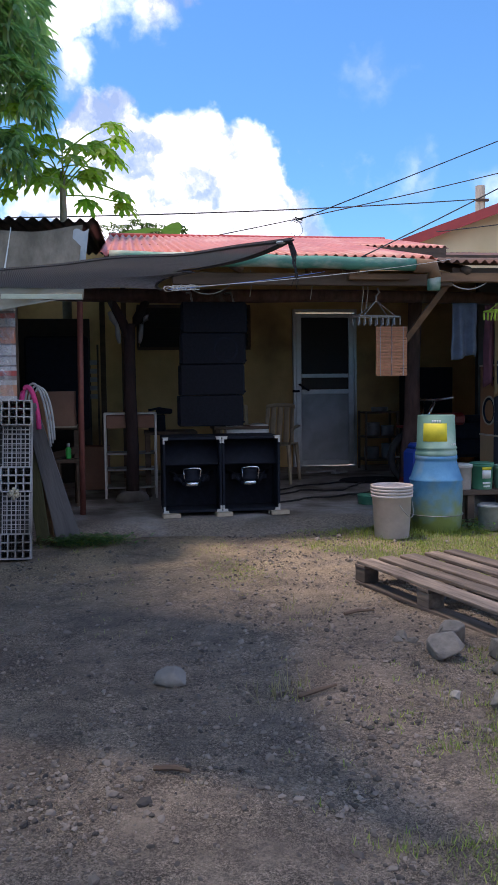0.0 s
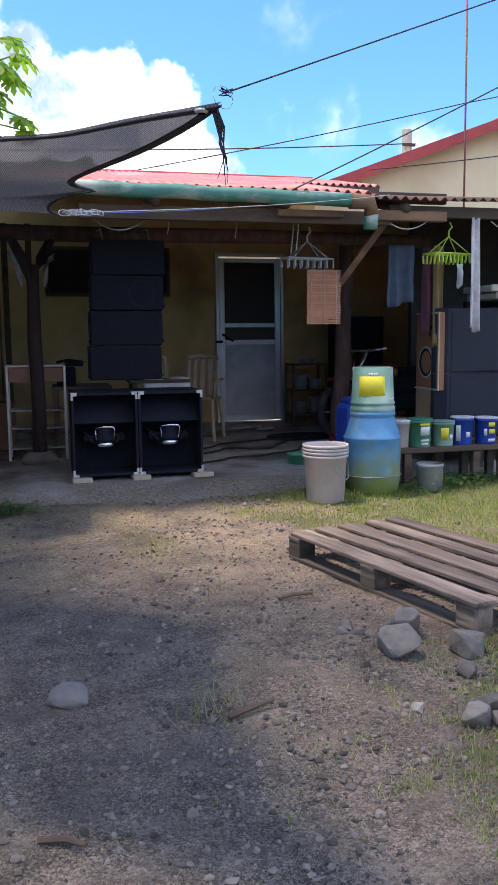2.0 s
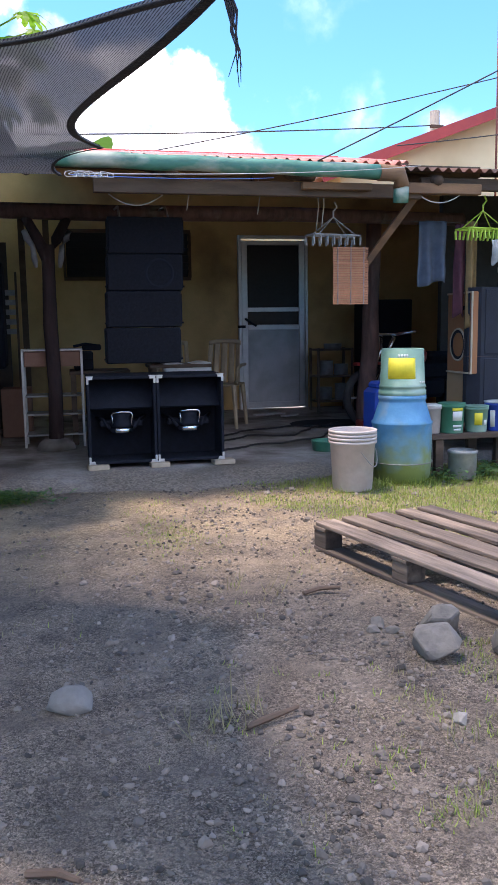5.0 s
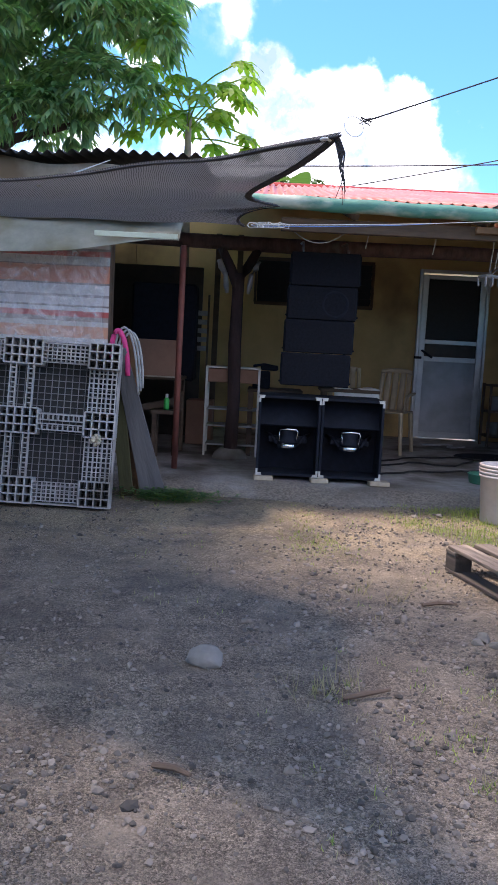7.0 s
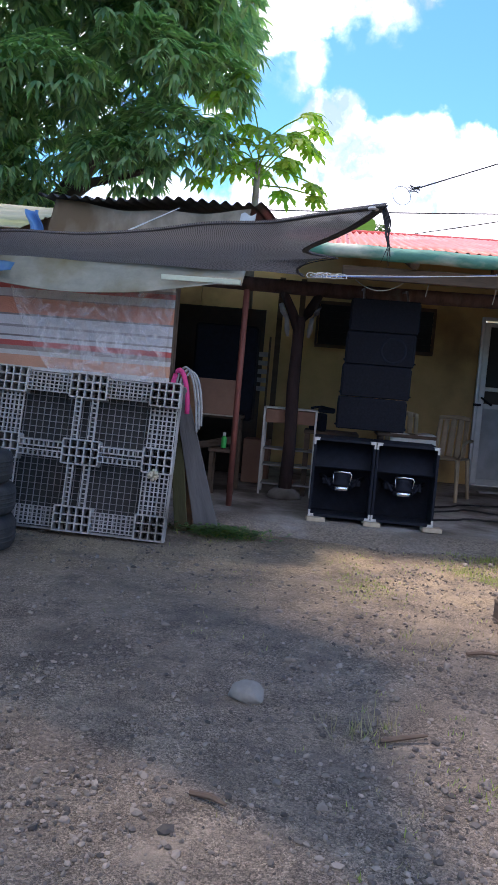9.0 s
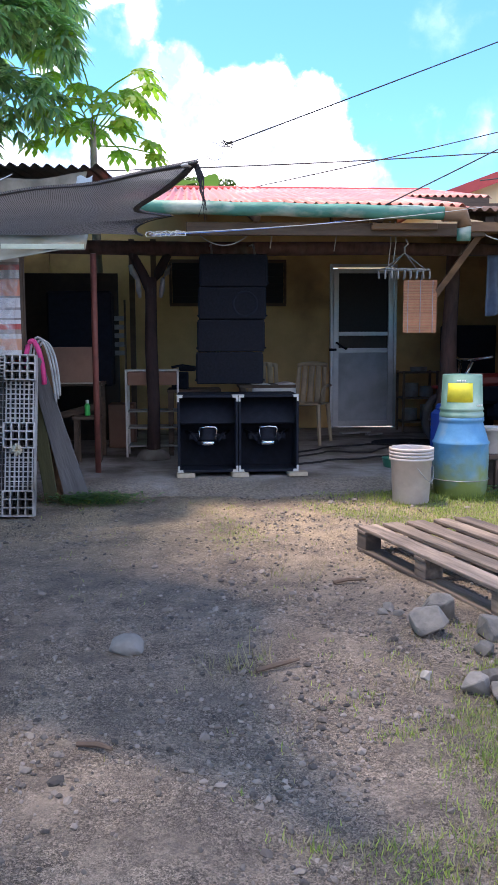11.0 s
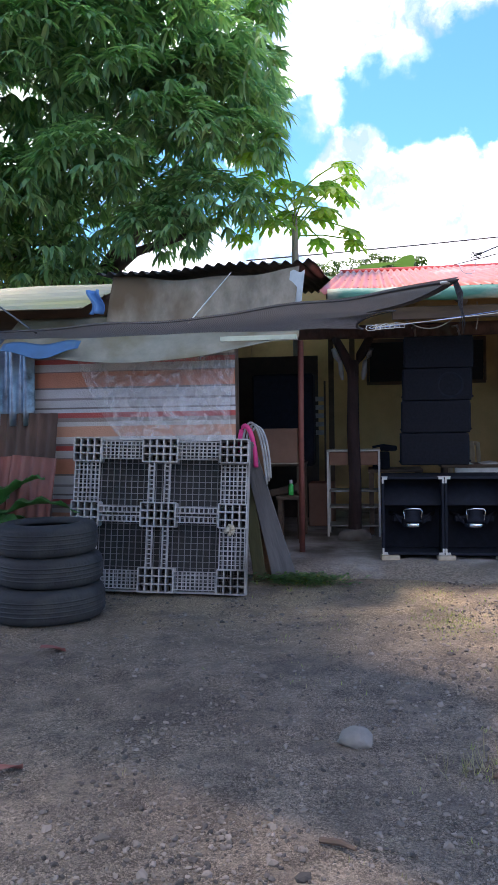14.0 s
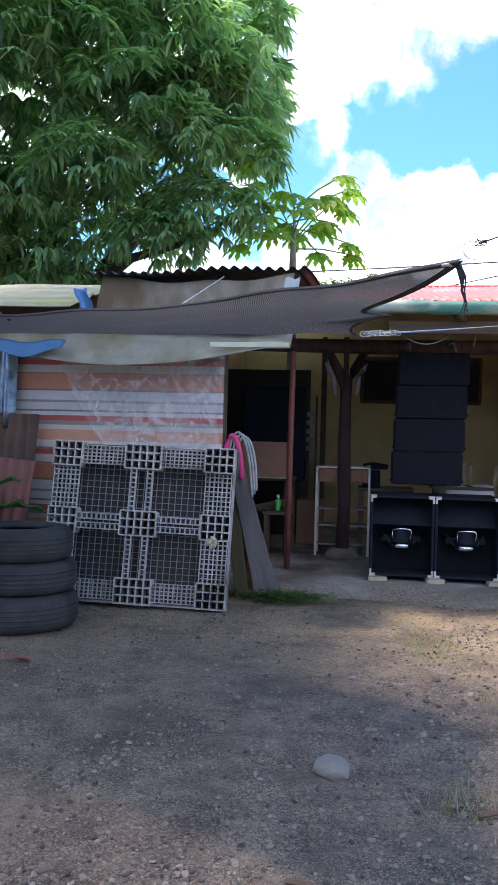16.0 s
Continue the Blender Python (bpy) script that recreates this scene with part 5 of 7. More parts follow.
def grass():
    rng = random.Random(17)
    green, dry = [], []

    def tuft(x, y, n, tall, spread, bag):
        z = ground_height(x, y)
        for _ in range(n):
            a = rng.uniform(0, 6.28)
            lean = rng.uniform(0.3, 2.0)
            out = Vector((math.cos(a) * lean, math.sin(a) * lean, 1)).normalized()
            p = Vector((x + rng.uniform(-spread, spread), y + rng.uniform(-spread, spread), z))
            bag.append((p, out, Vector((math.cos(a), math.sin(a), -0.2)), tall * rng.uniform(0.5, 1.3), 0.0034))

    for _ in range(27000):
        x, y = rng.uniform(1.7, 6.5), rng.uniform(3.6, 6.9)
        edge = x - 2.45 + 0.55 * (y - 4.9) + 0.7 * noise.noise(Vector((x * 1.5, y * 1.5, 3))) + 0.35 * noise.noise(Vector((x * 5, y * 5, 8)))
        if edge < 0 or rng.random() > 0.25 + edge * 1.2 or (y > 6.5 and x < 3.1):
            continue
        if abs((x - 2.275) * 0.966 + (y - 4.288) * 0.259) < 0.3 and abs(-(x - 2.275) * 0.259 + (y - 4.288) * 0.966) < 0.62 and rng.random() < 0.8:
            continue
        tuft(x, y, 5, 0.027, 0.035, green if rng.random() < 0.80 else dry)
    for _ in range(9000):
        x, y = rng.uniform(1.0, 2.7), rng.uniform(1.5, 3.6)
        edge = x - 1.36 - 0.42 * (y - 2.45) + 0.30 * noise.noise(Vector((x * 2.2, y * 2.2, 5))) + 0.25 * noise.noise(Vector((x * 6, y * 6, 1)))
        if rng.random() > 0.02 + max(0.0, edge) * 2.6:
            continue
        tuft(x, y, 6, 0.022, 0.03, green if rng.random() < 0.6 else dry)
    for _ in range(260):
        x, y = rng.gauss(1.16, 0.11), rng.gauss(5.25, 0.22)
        tuft(x, y, 5, 0.014, 0.03, green if rng.random() < 0.5 else dry)
    for _ in range(700):
        x, y = rng.uniform(-0.1, 2.4), rng.uniform(2.0, 6.2)
        if noise.noise(Vector((x * 1.6, y * 1.6, 11))) > 0.12:
            tuft(x, y, 3, 0.020, 0.025, dry if rng.random() < 0.7 else green)
    for x, y in ((1.08, 3.21), (1.13, 3.26), (1.02, 3.18), (1.62, 3.0), (1.3, 4.3), (1.45, 4.2)):
        tuft(x, y, 16, 0.085, 0.05, dry)
    for _ in range(150):
        x, y = rng.gauss(0.23, 0.16), rng.gauss(6.38, 0.1)
        tuft(x, y, 6, 0.045, 0.03, green)
    for _ in range(200):
        x, y = rng.gauss(2.75, 0.3), rng.gauss(6.22, 0.07)
        tuft(x, y, 6, 0.065, 0.03, green)
    for _ in range(60):
        x, y = rng.uniform(1.0, 2.1), rng.gauss(5.95, 0.25)
        tuft(x, y, 5, 0.02, 0.05, green)
    blade = [(0, 0.5), (0.5, 0.4), (1, 0)]
    tagged(leaf_mesh("grass", green, GRASS, blade), "short yellow-green grass over the sunny side of the yard", "grass", kind="stuff")
    tagged(leaf_mesh("dry_grass", dry, DRYGRASS, blade), "dry straw-coloured grass stalks on the earth", "grass", kind="stuff")
    broad = []
    for _ in range(900):
        x, y = rng.choice(((0.22, 6.30), (0.12, 6.22), (0.34, 6.18), (3.45, 6.3), (3.75, 6.45), (3.2, 6.25), (4.4, 6.6)))
        x, y = rng.gauss(x, 0.13), rng.gauss(y, 0.05)
        a = rng.uniform(0, 6.28)
        broad.append((Vector((x, y, rng.uniform(0.01, 0.07))), Vector((math.cos(a), math.sin(a), 0.5)).normalized(), Vector((0, 0, 1)), 0.05, 0.02))
    tagged(leaf_mesh("weeds", broad, WEED, [(0, 0), (0.4, 0.6), (0.75, 0.45), (1, 0)]), "low broad-leaved weeds along the porch and shed", "weeds", kind="stuff")


grass()


def dry_leaf(x, y, a, size):
    bm = bmesh.new()
    sheet(bm, 6, 4, lambda u, v: (size * (u - 0.5), size * 0.35 * (v - 0.5) * math.sin(math.pi * (0.08 + 0.84 * u)) * 2, 0.012 * math.sin(3 * u + 2 * v) + 0.3 * size * (v - 0.5) ** 2), (0, 0, 0.0015))
    ob = part("dry_leaf", bm, RUSTRED)
    ob.matrix_basis = pose(x, y, ground_height(x, y) + 0.014, 0, 0, a)
    tagged(ob, "curled brown dry leaf on the ground", "leaf", "fallen leaves")


for x, y, a, s in ((-0.46, 3.05, 40, 0.11), (-0.87, 4.45, 5, 0.13), (-0.95, 3.9, 80, 0.07), (2.30, 3.55, 10, 0.06)):
    dry_leaf(x, y, a, s)
for pts in ([(1.12, 3.17), (1.18, 3.19), (1.27, 3.22)], [(0.60, 2.72), (0.66, 2.70), (0.70, 2.66)], [(1.55, 4.15), (1.62, 4.18), (1.70, 4.16)]):
    bm = bmesh.new()
    tube(bm, [(x, y, ground_height(x, y) + 0.012 + 0.006 * i) for i, (x, y) in enumerate(pts)], [0.008, 0.009, 0.005], 6)
    tagged(part("stick", bm, TIMBER), "dry stick lying on the earth", "stick", "fallen sticks")


# ---- containers ----
def paint(name, colour, rough=0.45, stain=None, cut=0.6):
    return material(name, colour, tuple(c * 0.75 for c in colour), 7, rough, bump=0.08, fine=80, stain=stain, stain_scale=4, stain_cut=cut)


WHITEPLASTIC = paint("white_plastic", (0.55, 0.49, 0.47), 0.5, (0.40, 0.33, 0.30), 0.58)
GREENPLASTIC = paint("green_plastic", (0.06, 0.26, 0.16), 0.45, (0.22, 0.34, 0.28), 0.62)
PALEGREEN = paint("pale_green_plastic", (0.20, 0.36, 0.28), 0.5, (0.30, 0.42, 0.36), 0.55)
BLUEPLASTIC = paint("blue_plastic", (0.06, 0.24, 0.50), 0.5)
DEEPBLUE = paint("deep_blue_plastic", (0.02, 0.07, 0.42), 0.4)
YELLOW = paint("yellow_label", (0.85, 0.72, 0.04), 0.6)
PRINT = paint("white_print", (0.75, 0.76, 0.74), 0.6)
DARKPRINT = paint("dark_print", (0.03, 0.05, 0.05), 0.6)
STEEL = material("galvanised_can", (0.42, 0.43, 0.43), (0.26, 0.27, 0.27), 7, 0.55, metal=0.5, bump=0.1, stain=(0.22, 0.2, 0.18), stain_scale=6)


def drum_blue():
    m = material("drum_blue", (0.10, 0.30, 0.52), (0.05, 0.20, 0.40), 7, 0.55, bump=0.2, fine=30, stain=(0.28, 0.36, 0.40), stain_scale=3, stain_cut=0.56)
    n, link = m.node_tree.nodes, m.node_tree.links.new
    shader = n["Principled BSDF"]
    old = shader.inputs["Base Color"].links[0].from_socket
    at = n.new("ShaderNodeTexCoord")
    split = n.new("ShaderNodeSeparateXYZ")
    link(at.outputs["Object"], split.inputs[0])
    wob = n.new("ShaderNodeTexNoise")
    wob.inputs["Scale"].default_value = 9
    link(at.outputs["Object"], wob.inputs["Vector"])
    add = n.new("ShaderNodeMath")
    add.operation = "MULTIPLY_ADD"
    add.inputs[1].default_value = 0.45
    link(wob.outputs["Fac"], add.inputs[0])
    link(split.outputs["Z"], add.inputs[2])
    algae = n.new("ShaderNodeMapRange")
    algae.inputs["From Min"].default_value, algae.inputs["From Max"].default_value = 0.60, 0.32
    link(add.outputs[0], algae.inputs["Value"])
    over = n.new("ShaderNodeMix")
    over.data_type = "RGBA"
    link(algae.outputs[0], over.inputs["Factor"])
    link(old, over.inputs["A"])
    over.inputs["B"].default_value = (0.17, 0.22, 0.06, 1)
    link(over.outputs["Result"], shader.inputs["Base Color"])
    return m


def shell(profile_out, wall=0.004):
    """A bucket's profile: outside up, rim, inside down."""
    inner = [(max(r - wall, 0.001), h) for r, h in profile_out[::-1]]
    inner[-1] = (0.0, profile_out[0][1] + wall)
    return [(0.0, profile_out[0][1])] + profile_out + inner


def label_patch(r0, r1, z0, z1, a0, a1, mat, parent, name="label", text=""):
    """A printed patch wrapped round a tapering bucket."""
    bm = bmesh.new()

    def at(u, v):
        a = radians(a0 + (a1 - a0) * u)
        r = r0 + (r1 - r0) * v
        return (r * math.cos(a), r * math.sin(a), z0 + (z1 - z0) * v)

    mid = radians((a0 + a1) / 2)
    sheet(bm, 12, 2, at, (0.0015 * math.cos(mid), 0.0015 * math.sin(mid), 0))
    return part(name, bm, mat, parent, text, smooth=True)


def drum():
    ob = thing("plastic_drum", "blue plastic drum stained green with algae", "drum", (2.86, 6.33, 0.0))
    bm = lathe(bmesh.new(), [(0, 0.0), (0.165, 0.0), (0.185, 0.03), (0.196, 0.12), (0.198, 0.13), (0.198, 0.14), (0.196, 0.15), (0.198, 0.30), (0.196, 0.38), (0.202, 0.39), (0.202, 0.40), (0.192, 0.41), (0.17, 0.48), (0.155, 0.53), (0.15, 0.545), (0.158, 0.55), (0.158, 0.575), (0.14, 0.58), (0, 0.575)], 40)
    part("body", bm, drum_blue(), ob, smooth=True)
    bm = bmesh.new()
    tube(bm, [(0.202 * math.cos(a), 0.202 * math.sin(a), 0.135) for a in np.linspace(0, 6.283, 33)], 0.003, 5)
    part("wire", bm, STEEL, ob)


drum()


def upturned_bucket():
    ob = thing("paint_bucket", "pale green paint bucket upside down on the drum", "bucket", (2.86, 6.33, 0.578))
    bm = lathe(bmesh.new(), [(0.152, 0), (0.156, 0.005), (0.156, 0.03), (0.150, 0.032), (0.150, 0.05), (0.156, 0.052), (0.152, 0.065), (0.147, 0.07), (0.138, 0.30), (0.132, 0.305), (0.128, 0.298), (0, 0.295)], 40)
    part("body", bm, PALEGREEN, ob, smooth=True)
    label_patch(0.147, 0.1415, 0.11, 0.245, -152, -78, YELLOW, ob, text="yellow paper label")
    for k in range(4):
        label_patch(0.1485, 0.148, 0.080 + 0.0, 0.092, -64 + 9 * k, -58 + 9 * k, PRINT, ob, "print")
    for k in range(4):
        label_patch(0.1415, 0.1405, 0.25, 0.268, -124 + 7 * k, -119 + 7 * k, PRINT, ob, "print")


upturned_bucket()


def white_buckets():
    ob = thing("bucket_stack", "stack of nested dirty white plastic buckets", "bucket", (2.44, 6.12, 0.0))
    for k in range(4):
        z = 0.022 * k
        if k == 0:
            prof = shell([(0.118, 0.0), (0.125, 0.01), (0.142, 0.30), (0.152, 0.302), (0.153, 0.318), (0.146, 0.32)])
        else:
            prof = [(0.143, 0.302 + z), (0.153, 0.303 + z), (0.1545, 0.319 + z), (0.147, 0.322 + z), (0.141, 0.31 + z), (0.125, 0.06 + z), (0, 0.05 + z)]
        part("bucket", lathe(bmesh.new(), prof, 40), WHITEPLASTIC, ob, smooth=True)
    bm = bmesh.new()
    tube(bm, [(0.15 * math.cos(a), 0.15 * math.sin(a) - 0.012, 0.26 - 0.10 * math.sin(b)) for a, b in zip(np.linspace(-1.57, 0.0, 10), np.linspace(0, 3.14, 10))], 0.003, 5)
    part("handle", bm, STEEL, ob)


white_buckets()


def small_bucket(x, y, z, mat, r, h, label, bars, tilt=0):
    ob = thing("paint_pail", label, "pail", (x, y, z), tilt, "pails on the bench")
    bm = lathe(bmesh.new(), shell([(r * 0.86, 0), (r * 0.88, 0.008), (r * 0.97, h * 0.9), (r * 1.03, h * 0.91), (r * 1.04, h * 0.98), (r, h)], 0.003), 30)
    part("body", bm, mat, ob, smooth=True)
    bm = lathe(bmesh.new(), [(0, h), (r * 1.0, h), (r * 1.05, h + 0.003), (r * 1.05, h + 0.012), (r * 0.9, h + 0.014), (0, h + 0.012)], 30)
    part("lid", bm, PRINT if mat in (DEEPBLUE, WHITEPLASTIC) else mat, ob, smooth=True)
    for z0, z1, a0, a1, m in bars:
        label_patch(r * 0.895 + 0.09 * r * z0 + 0.002, r * 0.895 + 0.09 * r * z1 + 0.002, h * z0, h * z1, a0, a1, m, ob, "print")


def bench():
    ob = thing("low_bench", "low dark plank bench on short legs", "bench", (3.50, 6.62, 0))
    part("plank", fresh(((0.12, 0, 0.255), (0.98, 0.26, 0.04)), bevel=0.005), TIMBER, ob)
    for x in (-0.28, 0.28, 0.5):
        for y in (-0.09, 0.09):
            part("leg", fresh(((x, y, 0.118), (0.06, 0.05, 0.235)), bevel=0.003), TIMBER, ob)


bench()
B1 = [(0.45, 0.78, -110, -60, PRINT), (0.22, 0.30, -108, -62, PRINT), (0.10, 0.17, -104, -66, PRINT)]
small_bucket(3.18, 6.60, 0.275, WHITEPLASTIC, 0.085, 0.19, "white plastic pail with a closed lid on the bench", [])
small_bucket(3.34, 6.58, 0.275, GREENPLASTIC, 0.092, 0.20, "dark green paint pail with a white label", B1 + [(0.80, 0.90, -112, -58, YELLOW)])
small_bucket(3.53, 6.58, 0.275, PALEGREEN, 0.085, 0.175, "green paint pail with a yellow label", [(0.3, 0.8, -125, -85, YELLOW), (0.3, 0.5, -75, -55, PRINT)])
small_bucket(3.70, 6.60, 0.275, DEEPBLUE, 0.085, 0.20, "blue paint pail with a white lid", [(0.15, 0.75, -150, -125, PRINT), (0.3, 0.5, -95, -70, PRINT)])
small_bucket(3.90, 6.60, 0.275, DEEPBLUE, 0.085, 0.19, "blue paint pail with yellow and white print", [(0.70, 0.88, -105, -65, YELLOW), (0.42, 0.6, -102, -64, YELLOW), (0.1, 0.22, -106, -60, PRINT), (0.35, 0.62, -128, -112, PRINT)])


def grey_can():
    ob = thing("metal_can", "grey dented metal can standing on the grass", "can", (3.28, 6.28, 0.0))
    part("body", lathe(bmesh.new(), shell([(0.088, 0), (0.092, 0.01), (0.094, 0.17), (0.10, 0.175), (0.10, 0.19), (0.094, 0.195)]), 28), STEEL, ob, smooth=True)


grey_can()


def grey_jug():
    ob = thing("water_container", "grey plastic water container with a short neck", "container", (4.95, 6.72, 0.0))
    bm = lathe(bmesh.new(), [(0, 0), (0.16, 0), (0.172, 0.02), (0.172, 0.15), (0.166, 0.155), (0.166, 0.165), (0.172, 0.17), (0.172, 0.27), (0.15, 0.33), (0.08, 0.36), (0.05, 0.365), (0.05, 0.44), (0.055, 0.445), (0.055, 0.47), (0, 0.47)], 32)
    part("body", bm, paint("grey_plastic_jug", (0.40, 0.39, 0.36), 0.6, (0.27, 0.25, 0.22)), ob, smooth=True)
    part("cap", lathe(bmesh.new(), [(0, 0.47), (0.05, 0.47), (0.05, 0.495), (0, 0.5)], 20), STEEL, ob, smooth=True)


grey_jug()


def jerry_can():
    ob = thing("jerry_can", "bright blue plastic jerry can behind the drum", "jerry can", (2.98, 6.95, 0.08), 10)
    bm = bmesh.new()
    box(bm, (0, 0, 0.25), (0.26, 0.22, 0.5), bevel=0.03)
    box(bm, (0, 0, 0.52), (0.2, 0.16, 0.06), bevel=0.02)
    part("body", bm, DEEPBLUE, ob, smooth=False)
    part("cap", lathe(bmesh.new(), [(0, 0), (0.03, 0), (0.03, 0.04), (0, 0.04)], 16, (0.03, -0.02, 0.545)), PRINT, ob)


jerry_can()


def basin():
    ob = thing("dog_bowl", "shallow green basin on the concrete", "bowl", (2.62, 7.25, 0.084))
    part("body", lathe(bmesh.new(), shell([(0.09, 0), (0.10, 0.005), (0.112, 0.07), (0.118, 0.075), (0.116, 0.08)]), 28), GREENPLASTIC, ob, smooth=True)


basin()


# ---- porch things ----
def subwoofer(x, y, z):
    """An open-fronted bass cabinet, its driver mounted magnet outwards."""
    ob = thing("bass_speaker", "black bass speaker cabinet with a chrome-backed driver", "speaker", (x, y, z), 0, "bass speakers on the porch")
    w, h, d, t = 0.468, 0.60, 0.48, 0.02
    part("side_panel", fresh(((-w / 2 + t / 2, d / 2, h / 2), (t, d, h)), bevel=0.004), BLACK, ob)
    part("side_panel", fresh(((w / 2 - t / 2, d / 2, h / 2), (t, d, h)), bevel=0.004), BLACK, ob)
    part("top_panel", fresh(((0, d / 2, h - t / 2), (w - 2 * t, d, t)), bevel=0.003), BLACK, ob)
    part("bottom_panel", fresh(((0, d / 2, t / 2), (w - 2 * t, d, t)), bevel=0.003), BLACK, ob)
    part("back_panel", fresh(((0, d - t, h / 2), (w - 2 * t, t, h - 2 * t))), BLACK, ob)
    # the horn's upper flare
    bm = bmesh.new()
    box(bm, (0, 0.16, 0.475), (w - 2 * t, 0.018, 0.26), Matrix.Rotation(radians(-38), 3, "X"))
    part("flare_board", bm, BLACK, ob)
    bm = bmesh.new()
    box(bm, (0, 0.27, 0.20), (w - 2 * t, 0.018, 0.36), Matrix.Rotation(radians(8), 3, "X"))
    part("baffle", bm, BLACK, ob)
    driver = part("driver", lathe(bmesh.new(), [(0, 0.045), (0.078, 0.045), (0.07, 0.06), (0.06, 0.10), (0.066, 0.14), (0.0, 0.14)], 30, (0, 0.12, 0.20)), BLACK, ob, smooth=True)
    part("magnet", lathe(bmesh.new(), [(0, 0), (0.07, 0), (0.085, 0.010), (0.085, 0.030), (0.074, 0.042), (0, 0.042)], 30, (0, 0.12, 0.20)), CHROME, driver, "bright metal magnet ring", smooth=True)
    part("mount", fresh(((0, 0.19, 0.26), (0.30, 0.10, 0.05)), bevel=0.01), BLACK, ob)
    for sx in (-1, 1):
        bm = bmesh.new()
        tube(bm, [(sx * 0.085, 0.10, 0.235), (sx * 0.125, 0.16, 0.29), (sx * 0.17, 0.24, 0.30)], 0.012, 6)
        part("basket_arm", bm, BLACK, driver, smooth=True)
    bm = bmesh.new()
    tube(bm, [(-0.062, 0.06, 0.26), (-0.072, 0.055, 0.33), (-0.06, 0.055, 0.347), (0.0, 0.055, 0.350), (0.06, 0.055, 0.347), (0.072, 0.055, 0.33), (0.062, 0.06, 0.26)], [0.005, 0.006, 0.007, 0.008, 0.007, 0.006, 0.005], 7)
    part("bracket", bm, CHROME, ob, "thin metal bracket", smooth=True)
    for sx in (-1, 1):
        for z0 in (0.012, h - 0.012):
            s = 1 if z0 > 0.1 else -1
            bm = fresh(((sx * (w / 2 - 0.022), -0.003, z0 - s * 0.0), (0.04, 0.008, 0.018)), ((sx * (w / 2 - 0.008), -0.003, z0 - s * 0.022), (0.016, 0.008, 0.034)), ((sx * (w / 2 - 0.022), 0.02, z0 + s * 0.011), (0.05, 0.045, 0.006)), bevel=0.002)
            part("corner_guard", bm, CORNER, ob, "pale metal corner guard")


subwoofer(1.045, 6.86, 0.118)
subwoofer(1.517, 6.86, 0.118)
PALEWOOD = material("pale_offcut", (0.50, 0.42, 0.32), (0.36, 0.29, 0.21), 9, 0.85, bump=0.3)
for x, w in ((0.87, 0.14), (1.29, 0.13), (1.74, 0.15)):
    bm = bmesh.new()
    box(bm, (0, 0, 0.016), (w, 0.10, 0.032), bevel=0.003)
    ob = part("wood_block", bm, PALEWOOD)
    ob.matrix_basis = pose(x, 6.86, 0.085, 0, 0, 6)
    tagged(ob, "pale wooden offcut wedged under the speakers", "block", "blocks under the speakers")


def line_array():
    for k in range(4):
        z = 0.79 + 0.257 * (3 - k)
        ob = thing("line_array_cabinet", "black line-array speaker hanging in a column", "speaker", (1.27 - 0.012 * k, 7.16, z), 0, "hanging speaker column")
        bm = bmesh.new()
        box(bm, (0, 0.16, 0.127), (0.53, 0.30, 0.254), bevel=0.004)
        part("body", bm, BLACK, ob)
        bm = fresh(((0, 0.004, 0.127), (0.52, 0.014, 0.246)), bevel=0.003)
        part("grille", bm, GRILLE, ob, "black perforated grille")
        for sx in (-1, 1):
            part("rigging_plate", fresh(((sx * 0.268, 0.05, 0.127), (0.008, 0.05, 0.22)), bevel=0.002), BLACK, ob)
            part("pin", fresh(((sx * 0.276, 0.03, 0.03), (0.012, 0.012, 0.012))), BLACK, ob)
        if k == 1:
            ring = part("horn_ring", lathe(bmesh.new(), [(0.085, 0), (0.095, 0.006), (0.105, 0)], 30), BLACK, ob, smooth=True)
            ring.matrix_basis = pose(0.1, -0.004, 0.12, 90, 0, 0)
    for x in (1.1, 1.45):
        bm = bmesh.new()
        tube(bm, [(x, 7.3, 1.82), (x, 7.5, 1.93), (x, 7.93, 1.97)], 0.009, 6)
        tagged(part("hanging_chain", bm, STEEL), "dull steel chain from the beam to the speakers", "chain")


line_array()
PLYWOOD = material("plywood", (0.38, 0.165, 0.07), (0.26, 0.11, 0.05), 7, 0.6, bump=0.15, stretch=(1, 1, 0.15), stain=(0.24, 0.11, 0.06), stain_scale=2)
PALEPLY = material("pale_edge", (0.52, 0.44, 0.34), (0.4, 0.33, 0.25), 9, 0.7, bump=0.15)
TAN = material("tan_board", (0.36, 0.20, 0.135), (0.27, 0.145, 0.10), 5, 0.75, bump=0.1)


def rack():
    ob = thing("shelf_rack", "grey metal rack with a wooden drawer box on top", "shelf", (0.566, 8.10, 0.083))
    for x in (-0.235, 0.235):
        for y in (0.0, 0.28):
            part("upright", fresh(((x, y, 0.40), (0.02, 0.02, 0.80)), bevel=0.002), CORNER, ob)
    for z in (0.10, 0.27, 0.42):
        part("shelf", fresh(((0, 0.14, z), (0.45, 0.27, 0.015)), bevel=0.002), STEEL, ob)
    part("drawer", fresh(((0, 0.14, 0.72), (0.445, 0.27, 0.12)), bevel=0.004), TAN, ob, "tan wooden drawer box")
    part("top_edge", fresh(((0, 0.14, 0.795), (0.49, 0.3, 0.015)), bevel=0.002), CORNER, ob)


rack()


